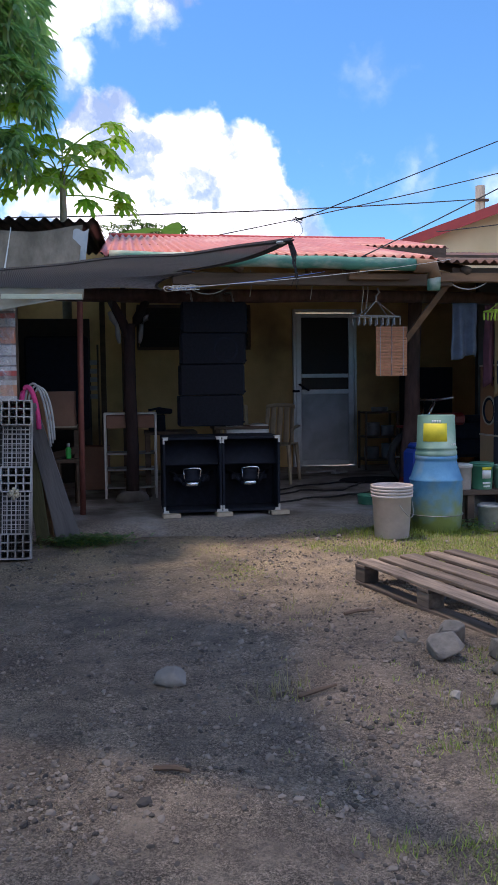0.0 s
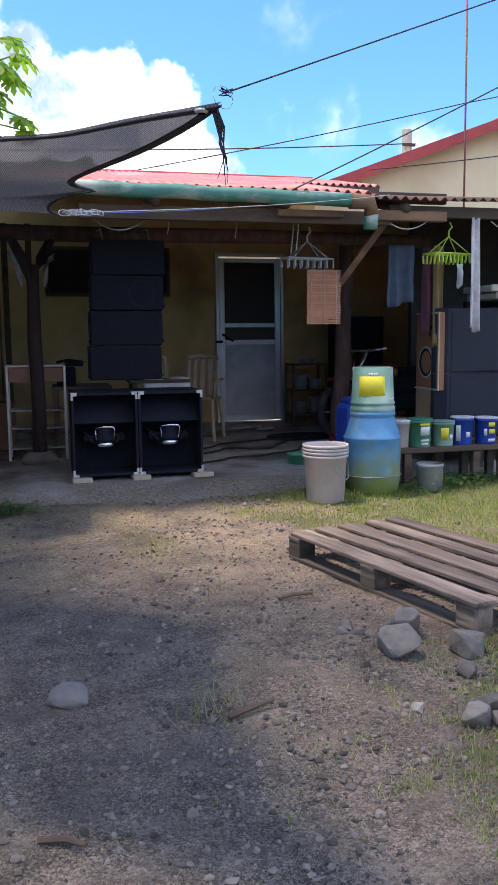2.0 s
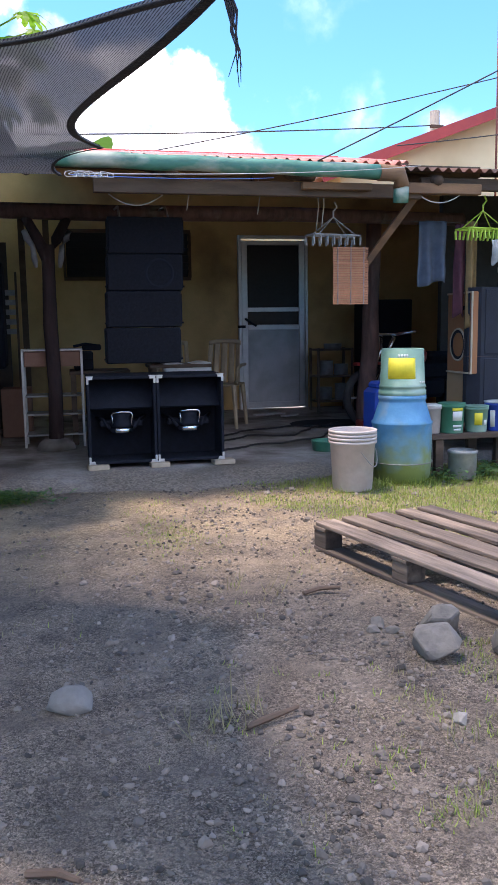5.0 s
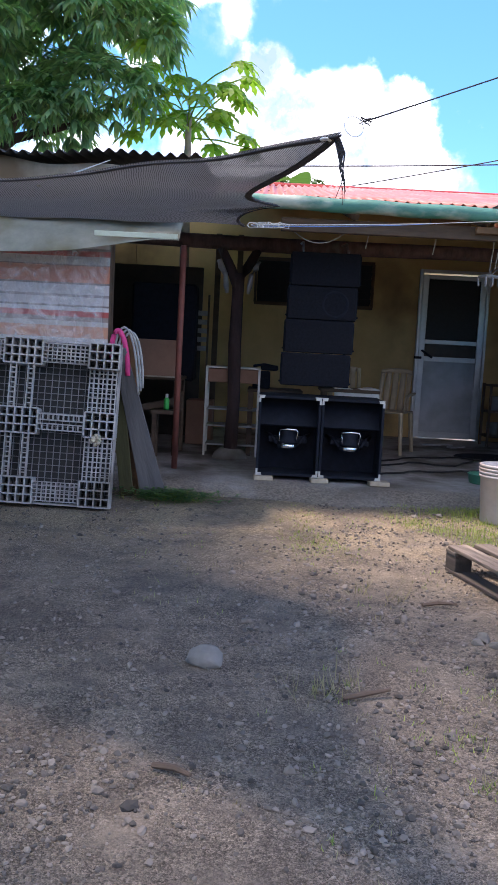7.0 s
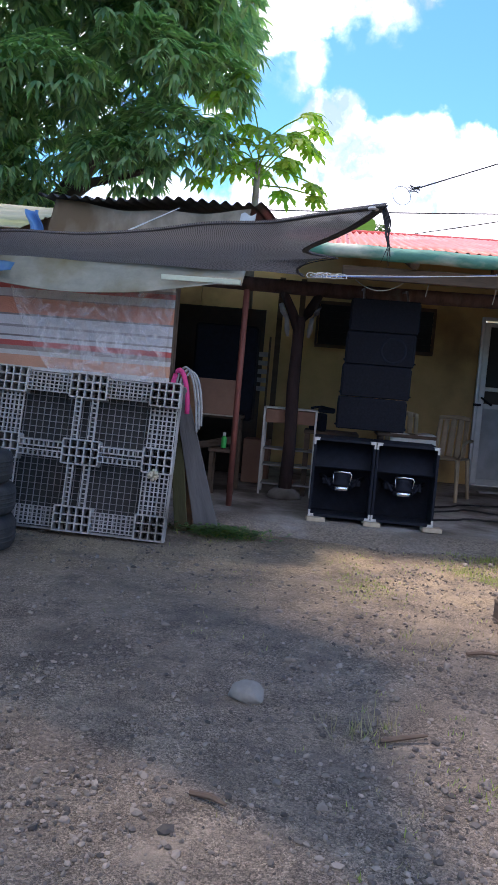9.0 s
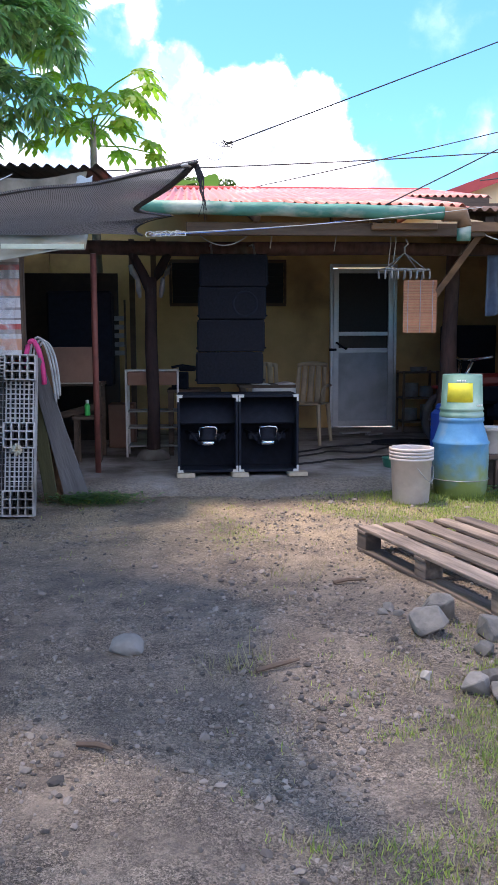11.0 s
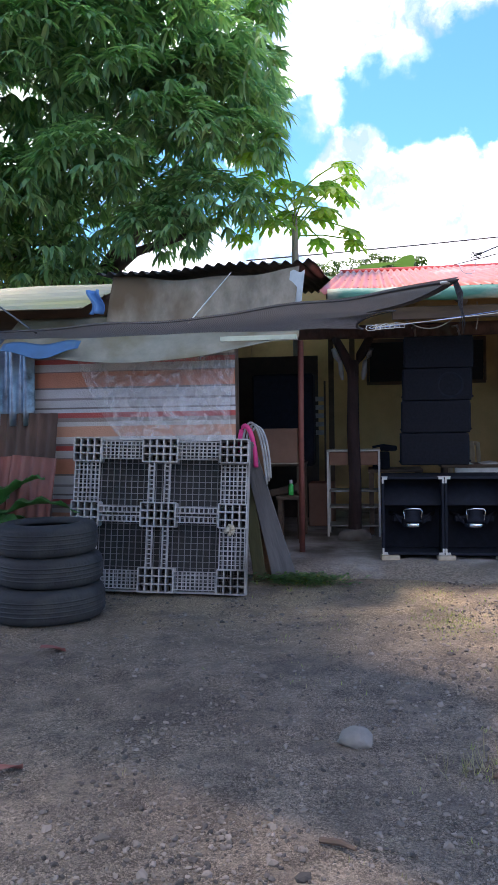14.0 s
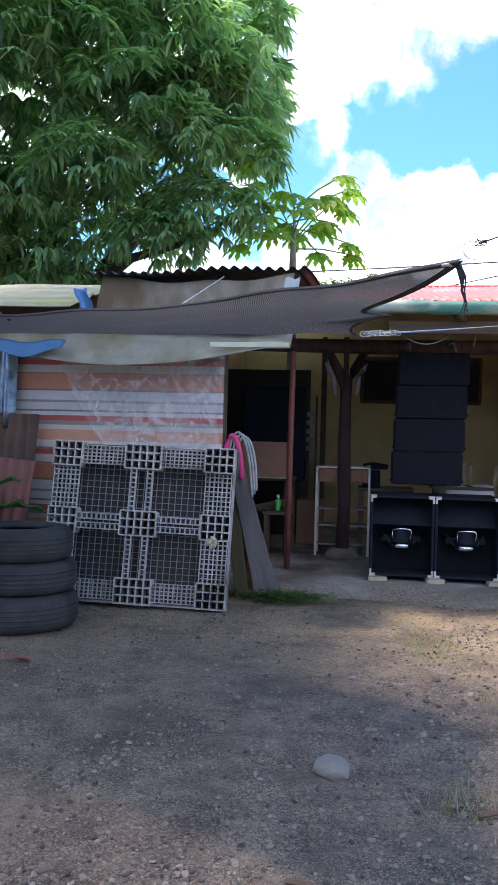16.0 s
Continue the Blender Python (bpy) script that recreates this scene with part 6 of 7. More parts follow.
def black_device():
    ob = thing("metal_vise", "dark cast bench tool on the rack beside the speakers", "tool", (0.84, 8.3, 0.7))
    part("body", fresh(((0, 0, 0.12), (0.12, 0.10, 0.08)), ((0.05, 0, 0.19), (0.16, 0.05, 0.05)), ((-0.02, 0, 0.05), (0.16, 0.14, 0.1)), bevel=0.012), BLACK, ob)
    bm = bmesh.new()
    tube(bm, [(-0.1, 0, 0.2), (0.0, 0, 0.22), (0.12, 0, 0.2)], 0.012, 7)
    part("lever", bm, BLACK, ob)
    t = thing("work_table", "dark low wooden work table in the porch shade", "table", (0.95, 8.4, 0.083))
    part("top", fresh(((0, 0, 0.60), (0.5, 0.45, 0.03)), bevel=0.004), TIMBER, t)
    for x in (-0.22, 0.22):
        for y in (-0.19, 0.19):
            part("leg", fresh(((x, y, 0.29), (0.045, 0.045, 0.59))), TIMBER, t)


black_device()
CHAIRPLASTIC = material("beige_plastic", (0.42, 0.33, 0.22), (0.32, 0.25, 0.165), 6, 0.5, bump=0.08)


def plastic_chair(x, y, turn):
    ob = thing("plastic_chair", "beige moulded plastic chair standing in the porch", "chair", (x, y, 0.083), turn, "porch chairs")
    bm = bmesh.new()
    sheet(bm, 10, 10, lambda u, v: (0.42 * (u - 0.5), 0.40 * (v - 0.5), 0.42 - 0.02 * math.sin(math.pi * u) * math.sin(math.pi * v)), (0, 0, 0.012))
    part("seat", bm, CHAIRPLASTIC, ob, smooth=True)
    bm = bmesh.new()

    def back(u, v):
        a = (u - 0.5) * 1.9
        return (0.22 * math.sin(a) * (1 - 0.08 * v), 0.19 + 0.10 * v - 0.06 * (1 - math.cos(a)), 0.40 + (0.40 + 0.05 * math.cos(a)) * v)

    for u0 in (0.0, 0.2, 0.4, 0.6, 0.8):
        sheet(bm, 3, 8, lambda u, v, u0=u0: back(u0 + 0.15 * u, v), (0, 0.01, 0))
    sheet(bm, 14, 2, lambda u, v: Vector(back(u, 0.9 + 0.1 * v)) + Vector((0, -0.004, 0)), (0, 0.012, 0))
    part("backrest", bm, CHAIRPLASTIC, ob, smooth=True)
    for sx in (-1, 1):
        for sy in (-1, 1):
            bm = bmesh.new()
            tube(bm, [(sx * 0.19, sy * 0.18, 0.41), (sx * 0.22, sy * 0.215, 0.0)], [0.025, 0.018], 6)
            part("leg", bm, CHAIRPLASTIC, ob)
        bm = bmesh.new()
        tube(bm, [(sx * 0.215, 0.2, 0.60), (sx * 0.235, -0.05, 0.60), (sx * 0.23, -0.17, 0.57), (sx * 0.205, -0.19, 0.42)], 0.016, 6)
        part("armrest", bm, CHAIRPLASTIC, ob, smooth=True)


plastic_chair(2.12, 9.1, -25)
plastic_chair(1.72, 9.5, 170)


def side_table():
    ob = thing("side_table", "small table with a white cloth behind the speakers", "table", (1.65, 8.55, 0.083))
    part("tabletop", fresh(((0, 0, 0.63), (0.55, 0.4, 0.03)), bevel=0.005), TIMBER, ob)
    for x in (-0.23, 0.23):
        for y in (-0.16, 0.16):
            part("leg", fresh(((x, y, 0.31), (0.04, 0.04, 0.62))), TIMBER, ob)
    bm = bmesh.new()
    sheet(bm, 16, 8, lambda u, v: (1.65 - 0.15 + 0.42 * u, 8.55 - 0.22 + 0.4 * v, 0.735 + 0.01 * math.sin(9 * u) - (0.12 if v < 0.1 else 0)), (0, 0, 0.003))
    tagged(part("table_cloth", bm, PRINT, smooth=True), "white cloth lying over the small table", "cloth")


side_table()


def dark_stack():
    """The black cabinet and the clutter by the door."""
    ob = thing("black_cabinet", "tall black cabinet against the ochre wall", "cabinet", (4.12, 9.9, 0.083))
    part("body", fresh(((0, 0, 0.62), (0.52, 0.42, 1.24)), bevel=0.01), BLACK, ob)
    part("door", fresh(((0, -0.215, 0.62), (0.49, 0.014, 1.2)), bevel=0.004), GRILLE, ob)
    ob = thing("appliance_rack", "dark rack of tools and pots by the door", "rack", (3.62, 10.2, 0.083))
    for x in (-0.2, 0.2):
        for y in (-0.15, 0.15):
            part("post", fresh(((x, y, 0.36), (0.025, 0.025, 0.72))), TIMBER, ob)
    for z in (0.12, 0.4, 0.7):
        part("shelf", fresh(((0, 0, z), (0.42, 0.32, 0.02))), TIMBER, ob)
    for x, z, r, h in ((-0.1, 0.13, 0.09, 0.14), (0.1, 0.13, 0.07, 0.18), (-0.08, 0.41, 0.08, 0.16), (0.1, 0.41, 0.08, 0.12), (0.0, 0.71, 0.1, 0.05)):
        pot = part("cooking_pot", lathe(bmesh.new(), shell([(r * 0.9, 0), (r, 0.02), (r, h), (r * 1.05, h + 0.004)]), 20), STEEL, None, smooth=True)
        pot.matrix_basis = pose(3.62 + x, 10.15, 0.083 + z + 0.002)
        tagged(pot, "dull metal cooking pot on the dark rack", "pot", "pots on the rack")


dark_stack()


def floor_clutter():
    rng = random.Random(2)
    CABLE = material("black_cable", (0.02, 0.02, 0.022), (0.012, 0.012, 0.013), 20, 0.5, bump=0)
    for pts in ([(1.75, 7.3), (2.1, 7.6), (2.45, 7.7), (2.8, 7.9), (3.0, 8.3)], [(1.75, 7.7), (2.2, 8.2), (2.6, 8.1), (2.9, 8.6), (3.2, 8.8)], [(1.8, 8.0), (2.2, 8.5), (2.7, 8.75), (3.1, 8.7), (3.3, 9.0)]):
        bm = bmesh.new()
        fine = []
        for a, b in zip(pts, pts[1:]):
            for k in range(5):
                f = k / 5
                fine.append((a[0] + (b[0] - a[0]) * f + 0.02 * math.sin(9 * f), a[1] + (b[1] - a[1]) * f + 0.03 * math.sin(7 * f), 0.1))
        tube(bm, fine, 0.009, 6)
        tagged(part("power_cable", bm, CABLE, smooth=True), "black cable trailing over the concrete floor", "cable", "floor cables")
    mat_ = part("doormat", lathe(bmesh.new(), [(0, 0), (0.36, 0), (0.37, 0.008), (0.35, 0.018), (0, 0.016)], 30), BLACK, None)
    mat_.matrix_basis = pose(3.15, 8.9, 0.09) @ Matrix.Diagonal((1.0, 0.7, 1, 1))
    tagged(mat_, "dark round doormat on the concrete", "doormat")
    ob = thing("red_crate", "low red plastic crate on the floor", "crate", (3.36, 8.25, 0.088))
    part("body", fresh(((0, 0, 0.05), (0.22, 0.16, 0.10)), bevel=0.01), paint("red_plastic", (0.35, 0.04, 0.04)), ob)
    for x, y, a, text in ((2.75, 9.9, 20, "pale blue rubber slipper by the door"), (2.9, 10.0, -15, "pale blue rubber slipper by the door"), (3.0, 9.75, 40, "white slipper by the door")):
        bm = bmesh.new()
        sheet(bm, 8, 4, lambda u, v: (0.24 * (u - 0.5), 0.085 * (v - 0.5) * (0.75 + 0.35 * math.sin(2.6 * u)), 0.02), (0, 0, 0.018))
        s = part("slipper", bm, FADED)
        s.matrix_basis = pose(x, y, 0.086, 0, 0, a)
        tagged(s, text, "slipper", "slippers by the door")


floor_clutter()


# ---- left of the porch ----
def leaning_boards():
    g = "boards leaning by the shed"
    rows = [((0.115, 6.36, 0.0), (-0.11, 6.10, 1.0), 0.155, 0.018, "grey weathered board leaning against the shed", BOARDGREY), ((-0.02, 6.42, 0.0), (-0.12, 6.24, 1.12), 0.05, 0.03, "narrow brown batten leaning against the shed", RAFTER),
            ((0.05, 6.38, 0.0), (-0.06, 6.22, 1.10), 0.04, 0.03, "thin brown batten leaning against the shed", RAFTER), ((-0.06, 6.30, 0.0), (-0.16, 6.16, 1.0), 0.09, 0.02, "mossy green board leaning against the shed", MOSSY)]
    for a, b, w, t, text, mat in rows:
        a, b = Vector(a), Vector(b)
        mid, d = (a + b) / 2, b - a
        bm = bmesh.new()
        box(bm, (0, 0, 0), (w, t, d.length), bevel=0.003)
        if mat is BOARDGREY:
            for v in bm.verts:
                v.co.x *= 0.55 + 0.55 * (0.5 - v.co.z / d.length)
        ob = part("board", bm, mat)
        zz = d.normalized()
        xx = Vector((0, 1, 0)).cross(zz).normalized()
        ob.matrix_basis = Matrix.Translation(mid + Vector((0, 0, 0.01))) @ Matrix((xx, zz.cross(xx), zz)).transposed().to_4x4()
        tagged(ob, text, "board", g)
    PINK = material("pink_hose", (0.75, 0.06, 0.25), (0.55, 0.04, 0.18), 12, 0.6)

    def hose(name, rows, r, mat, label):
        pts = [Vector((curve_at(rows, k / 20).x, 6.13 - 0.02 * math.sin(k * 0.15), curve_at(rows, k / 20).z)) for k in range(21)]
        tagged(part(name, tube(bmesh.new(), pts, r, 8), mat, smooth=True), label, "hose", "hoses on the boards")

    hose("hose", [(-0.17, 0, 0.78), (-0.19, 0, 1.20), (-0.10, 0, 1.26), (-0.05, 0, 1.0), (-0.055, 0, 0.84)], 0.017, PINK, "bright pink hose hung over the boards")
    for k in range(3):
        d = 0.022 * k
        hose("hose", [(-0.15 + d, 0, 0.80), (-0.17 + d, 0, 1.25 - d), (-0.03 + d, 0, 1.28 - d), (0.0 + d, 0, 1.0), (0.02 + 0.6 * d, 0, 0.72 + d)], 0.008, FADED, "grey hose coiled over the leaning boards")


BOARDGREY = material("grey_board", (0.19, 0.18, 0.185), (0.09, 0.085, 0.09), 8, 0.9, bump=0.5, stretch=(1, 1, 0.15))
MOSSY = material("mossy_board", (0.09, 0.085, 0.035), (0.045, 0.04, 0.02), 8, 0.9, bump=0.4, stretch=(1, 1, 0.2))
leaning_boards()


def left_clutter():
    t = thing("work_table", "rough timber work table under the shed roof", "table", (-0.18, 8.1, 0.083))
    part("top", fresh(((0, 0, 0.68), (0.62, 0.45, 0.03)), bevel=0.004), TIMBER, t)
    for x in (-0.27, 0.27):
        for y in (-0.18, 0.18):
            part("leg", fresh(((x, y, 0.33), (0.06, 0.06, 0.66)), bevel=0.004), TIMBER, t)
    bm = bmesh.new()
    box(bm, (0, -0.2, 0.42), (0.6, 0.03, 0.06), Matrix.Rotation(radians(-14), 3, "Y"))
    part("brace", bm, TIMBER, t)
    ob = thing("wooden_box", "tan painted wooden box on the work table", "box", (-0.16, 8.0, 0.783))
    part("front_panel", fresh(((0, -0.15, 0.155), (0.46, 0.015, 0.31)), bevel=0.003), TAN, ob)
    part("side_panel", fresh(((0.225, 0.0, 0.155), (0.015, 0.28, 0.31))), TAN, ob)
    part("side_panel", fresh(((-0.225, 0.0, 0.155), (0.015, 0.28, 0.31))), TAN, ob)
    part("base_board", fresh(((0, 0, -0.006), (0.5, 0.34, 0.012))), PALEPLY, ob)
    b = thing("green_bottle", "small green plastic bottle with a white cap", "bottle", (0.02, 7.75, 0.5))
    part("body", lathe(bmesh.new(), [(0, 0), (0.022, 0), (0.024, 0.01), (0.024, 0.085), (0.013, 0.105), (0, 0.105)], 16), paint("bright_green", (0.05, 0.62, 0.12)), b, smooth=True)
    part("cap", lathe(bmesh.new(), [(0, 0.105), (0.014, 0.105), (0.014, 0.135), (0, 0.135)], 14), PRINT, b)
    st = thing("step_stool", "rough wooden stool under the table", "stool", (0.02, 7.75, 0.083))
    part("seat", fresh(((0, 0, 0.40), (0.24, 0.2, 0.03))), TIMBER, st)
    for x in (-0.09, 0.09):
        for y in (-0.07, 0.07):
            part("leg", fresh(((x, y, 0.195), (0.035, 0.035, 0.39))), TIMBER, st)
    # dark wall of things behind; the wide panel is added in place of shade
    p = thing("shade_panel", "dark brown panel added for the shade at the back of the store", "panel", (-0.5, 9.6, 0.083))
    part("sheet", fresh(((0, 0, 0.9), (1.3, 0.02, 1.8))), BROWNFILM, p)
    for x in (0.28, 0.52):
        q = thing("timber_stud", "upright brown timber stud in the porch", "stud", (x, 9.9, 0.083))
        part("stud", fresh(((0, 0, 1.1), (0.06, 0.05, 2.2))), TIMBER, q)
    r = thing("louvre_panel", "small louvred wooden panel leaning in the store", "panel", (0.12, 9.3, 0.083))
    part("frame", fresh(((-0.12, 0, 0.75), (0.02, 0.03, 1.5)), ((0.12, 0, 0.75), (0.02, 0.03, 1.5))), TIMBER, r)
    for k in range(5):
        part("slat", fresh(((0, 0, 0.95 + 0.09 * k), (0.22, 0.02, 0.05))), FADED, r)
    ob = thing("cardboard_box", "flattened brown cardboard box on the floor", "box", (0.22, 9.0, 0.083))
    part("body", fresh(((0, 0, 0.22), (0.26, 0.3, 0.44)), bevel=0.006), TAN, ob)
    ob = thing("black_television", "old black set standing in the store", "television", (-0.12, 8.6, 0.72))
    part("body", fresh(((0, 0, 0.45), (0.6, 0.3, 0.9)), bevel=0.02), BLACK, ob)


left_clutter()


def clear_plastic():
    m = bpy.data.materials.new("clear_plastic")
    m.use_nodes = True
    n, link = m.node_tree.nodes, m.node_tree.links.new
    gloss = n["Principled BSDF"]
    gloss.inputs["Base Color"].default_value = (0.75, 0.76, 0.80, 1)
    gloss.inputs["Roughness"].default_value = 0.22
    at = n.new("ShaderNodeTexCoord")
    wrinkle = n.new("ShaderNodeTexNoise")
    wrinkle.inputs["Scale"].default_value, wrinkle.inputs["Detail"].default_value, wrinkle.inputs["Distortion"].default_value = 13, 7, 1.5
    link(at.outputs["Object"], wrinkle.inputs["Vector"])
    relief = n.new("ShaderNodeBump")
    relief.inputs["Strength"].default_value, relief.inputs["Distance"].default_value = 0.9, 0.03
    link(wrinkle.outputs["Fac"], relief.inputs["Height"])
    link(relief.outputs[0], gloss.inputs["Normal"])
    clear = n.new("ShaderNodeBsdfTransparent")
    cut = n.new("ShaderNodeMapRange")
    cut.inputs["From Min"].default_value, cut.inputs["From Max"].default_value, cut.inputs["To Min"].default_value, cut.inputs["To Max"].default_value = 0.44, 0.72, 0.06, 0.34
    link(wrinkle.outputs["Fac"], cut.inputs["Value"])
    both = n.new("ShaderNodeMixShader")
    link(cut.outputs[0], both.inputs["Fac"])
    link(clear.outputs[0], both.inputs[1])
    link(gloss.outputs[0], both.inputs[2])
    link(both.outputs[0], n["Material Output"].inputs["Surface"])
    return m


def plastic_sheet():
    bm = bmesh.new()

    def at(u, v):
        left = -1.31 + 0.40 * (1 - v) ** 1.7
        right = -0.19 - 0.02 * math.sin(5 * v)
        x = left + (right - left) * u
        low = 0.96 + 0.07 * u + 0.025 * math.sin(9 * u)
        z = low + (1.70 - low) * v
        fold = 0.022 * noise.noise(Vector((x * 7, z * 3, 2))) + 0.012 * noise.noise(Vector((x * 16 + z * 9, z * 12, 5)))
        return (x, 6.04 + fold + 0.012 * math.sin(17 * u + 5 * v) - 0.03 * (1 - v), z)

    sheet(bm, 60, 40, at, (0, -0.002, 0))
    ob = part("plastic_sheet", bm, clear_plastic(), smooth=True)
    ob.visible_shadow = False
    tagged(ob, "crumpled clear plastic sheet over the striped cloth", "plastic sheet")


plastic_sheet()


def rusty_sheets():
    g = "rusty sheets against the shed"
    rows = [((-2.5, 5.98, 0.02), (0.62, 0, 0.02), (0.05, 0.05, 1.2), "dark rusty corrugated sheet leaning on the shed", RUST), ((-2.05, 5.94, 0.02), (0.52, 0.0, 0.0), (0.08, 0.08, 1.22), "brown rusty corrugated sheet leaning on the shed", RUST),
            ((-2.3, 5.86, 0.0), (0.42, 0, 0.02), (0.12, 0.12, 0.92), "reddish rusty corrugated sheet leaning on the shed", RUSTRED), ((-1.86, 5.82, 0.0), (0.33, 0, -0.03), (0.10, 0.13, 0.95), "red rusty corrugated sheet leaning on the shed", RUSTRED),
            ((-3.3, 5.96, 0.0), (0.75, 0, 0.0), (0.03, 0.05, 1.12), "grey corrugated sheet leaning on the shed", ZINC)]
    for c, a, l, text, mat in rows:
        ob = part("corrugated_sheet", corrugated(c, a, l, (0, -1, 0.1), nv=8, swell=0.011, dent=0.006), mat, smooth=True)
        tagged(ob, text, "iron sheet", g)


rusty_sheets()


def blue_rag():
    bm = bmesh.new()
    sheet(bm, 10, 8, lambda u, v: (-1.14 + 0.10 * u + 0.02 * math.sin(5 * v), 5.84 + 0.03 * math.sin(9 * u + 3 * v), 1.90 + 0.16 * v), (0, 0.004, 0))
    tagged(part("blue_tarp", bm, paint("blue_tarp", (0.10, 0.25, 0.55), 0.6), smooth=True), "crumpled blue tarp stuffed at the roof corner", "tarp")
    bm = bmesh.new()
    sheet(bm, 16, 6, lambda u, v: (-1.72 + 0.55 * u, 5.70 + 0.06 * v, 1.66 + 0.05 * v + 0.012 * math.sin(9 * u) - 0.05 * math.sin(3.1 * u) * (1 - v)), (0, 0, 0.004))
    tagged(part("blue_tarp", bm, paint("green_blue_tarp", (0.035, 0.12, 0.27), 0.6, (0.09, 0.20, 0.24), 0.62), smooth=True), "blue and green printed tarp folded under the awning", "tarp")
    bm = bmesh.new()
    sheet(bm, 8, 8, lambda u, v: (0.22 + 0.10 * u - 0.04 * (1 - v), 5.96 - 0.02 * u, 1.83 + 0.32 * v + 0.01 * math.sin(7 * u)), (0, 0.004, 0))
    tagged(part("sheet_offcut", bm, material("pale_sheet", (0.52, 0.54, 0.55), (0.36, 0.38, 0.4), 6, 0.5, metal=0.3)), "pale bent metal offcut under the shed roof", "metal sheet")


blue_rag()


# ---- right of the porch ----
def peg_hanger(x, y, z, mat, label, w, d, n, flat):
    ob = thing("peg_hanger", label, "clothes hanger", (x, y, z), 12)
    bm = bmesh.new()
    for sx, sy, ex, ey in ((-w, -d, w, -d), (-w, d, w, d), (-w, -d, -w, d), (w, -d, w, d), (-w, 0, w, 0)):
        tube(bm, [(sx, sy, 0), (ex, ey, 0)], 0.007, 6)
    part("frame", bm, mat, ob)
    bm = bmesh.new()
    for sx in (-1, 1):
        for sy in (-1, 1):
            tube(bm, [(sx * w * 0.8, sy * d, 0), (0, 0, 0.13)], 0.004, 5)
    tube(bm, [(0, 0, 0.12), (0, 0, 0.17), (0.03, 0, 0.20), (0.01, 0, 0.235)], 0.007, 6)
    part("hook", bm, mat, ob)
    rng = random.Random(n)
    for k in range(n):
        u = (k % (n // 2)) / (n // 2 - 1) * 2 - 1
        yy = -d if k < n // 2 else d
        bm = bmesh.new()
        box(bm, (u * w, yy, -0.04), (0.012, 0.014, 0.06), Matrix.Rotation(rng.uniform(-0.3, 0.3), 3, "X"), bevel=0.002)
        part("peg", bm, mat, ob)


LIME = paint("lime_plastic", (0.42, 0.62, 0.06), 0.45)
peg_hanger(3.62, 6.72, 1.70, LIME, "lime green plastic hanger with rows of clothes pegs", 0.18, 0.07, 22, True)
peg_hanger(2.60, 7.0, 1.68, FADED, "old grey hanger with pegs under the porch", 0.19, 0.06, 16, True)


def placemat():
    """A bamboo mat of thin slats, hung from the old hanger."""
    ob = thing("bamboo_mat", "orange-brown bamboo slat mat hanging from pegs", "mat", (2.725, 6.98, 1.19), 2)
    m = material("bamboo", (0.55, 0.24, 0.12), (0.42, 0.17, 0.085), 20, 0.6, bump=0.15, vary=0.15)
    for k in range(34):
        bm = bmesh.new()
        box(bm, (0, 0.004 * math.sin(k * 0.5), 0.006 + 0.012 * k), (0.27, 0.005, 0.0095))
        part("slat", bm, m, ob)
    for x in (-0.1, 0, 0.1):
        part("thread", fresh(((x, -0.005, 0.205), (0.005, 0.004, 0.41))), FADED, ob)


placemat()


def hung_cloth(name, x, y, top, w, h, mat, label, seed, folds=3, taper=1.0):
    bm = bmesh.new()

    def at(u, v):
        k = 1 - (1 - taper) * v
        return (x + w * (u - 0.5) * k, y + 0.025 * math.sin(folds * 6.28 * u + seed) * (0.4 + v) + 0.02 * noise.noise(Vector((u * 3, v * 3, seed))), top - h * v - 0.02 * math.sin(5 * u + seed) * v)

    sheet(bm, 24, 16, at, (0, -0.004, 0))
    tagged(part(name, bm, mat, smooth=True), label, "laundry", "washing under the lean-to")


def cloth(name, c):
    return material(name, c, tuple(k * 0.7 for k in c), 14, 0.95, bump=0.25, fine=200)


hung_cloth("shirt", 3.40, 7.055, 1.80, 0.22, 0.46, cloth("slate_cloth", (0.10, 0.13, 0.19)), "grey-blue shirt hanging from the beam", 1, 2)
hung_cloth("trousers", 3.62, 7.05, 1.78, 0.09, 0.68, cloth("maroon_cloth", (0.12, 0.04, 0.06)), "dark maroon trousers hanging from the beam", 2, 1)
hung_cloth("trousers", 3.70, 7.03, 1.80, 0.085, 0.80, cloth("khaki_cloth", (0.33, 0.22, 0.10)), "khaki trousers hanging from the beam", 3, 1)
hung_cloth("towel", 3.78, 6.61, 1.955, 0.065, 0.82, cloth("white_cloth", (0.70, 0.66, 0.66)), "long white cloth hanging from the eave", 4, 1, 1.3)
hung_cloth("cloth_scrap", 3.66, 6.62, 1.62, 0.05, 0.16, cloth("white_scrap", (0.66, 0.66, 0.66)), "small white cloth pegged on the green hanger", 5, 1, 0.5)


def platform():
    ob = thing("low_platform", "low dark wooden platform under the speakers", "platform", (4.45, 7.2, 0))
    part("deck", fresh(((0, 0, 0.255), (1.75, 0.75, 0.04)), bevel=0.006), TIMBER, ob)
    for x in (-0.8, -0.45, 0.0, 0.28, 0.42, 0.8):
        part("leg", fresh(((x, -0.32, 0.118), (0.07, 0.06, 0.235)), bevel=0.003), TIMBER, ob)
        part("leg", fresh(((x, 0.32, 0.118), (0.07, 0.06, 0.235)), bevel=0.003), TIMBER, ob)


platform()


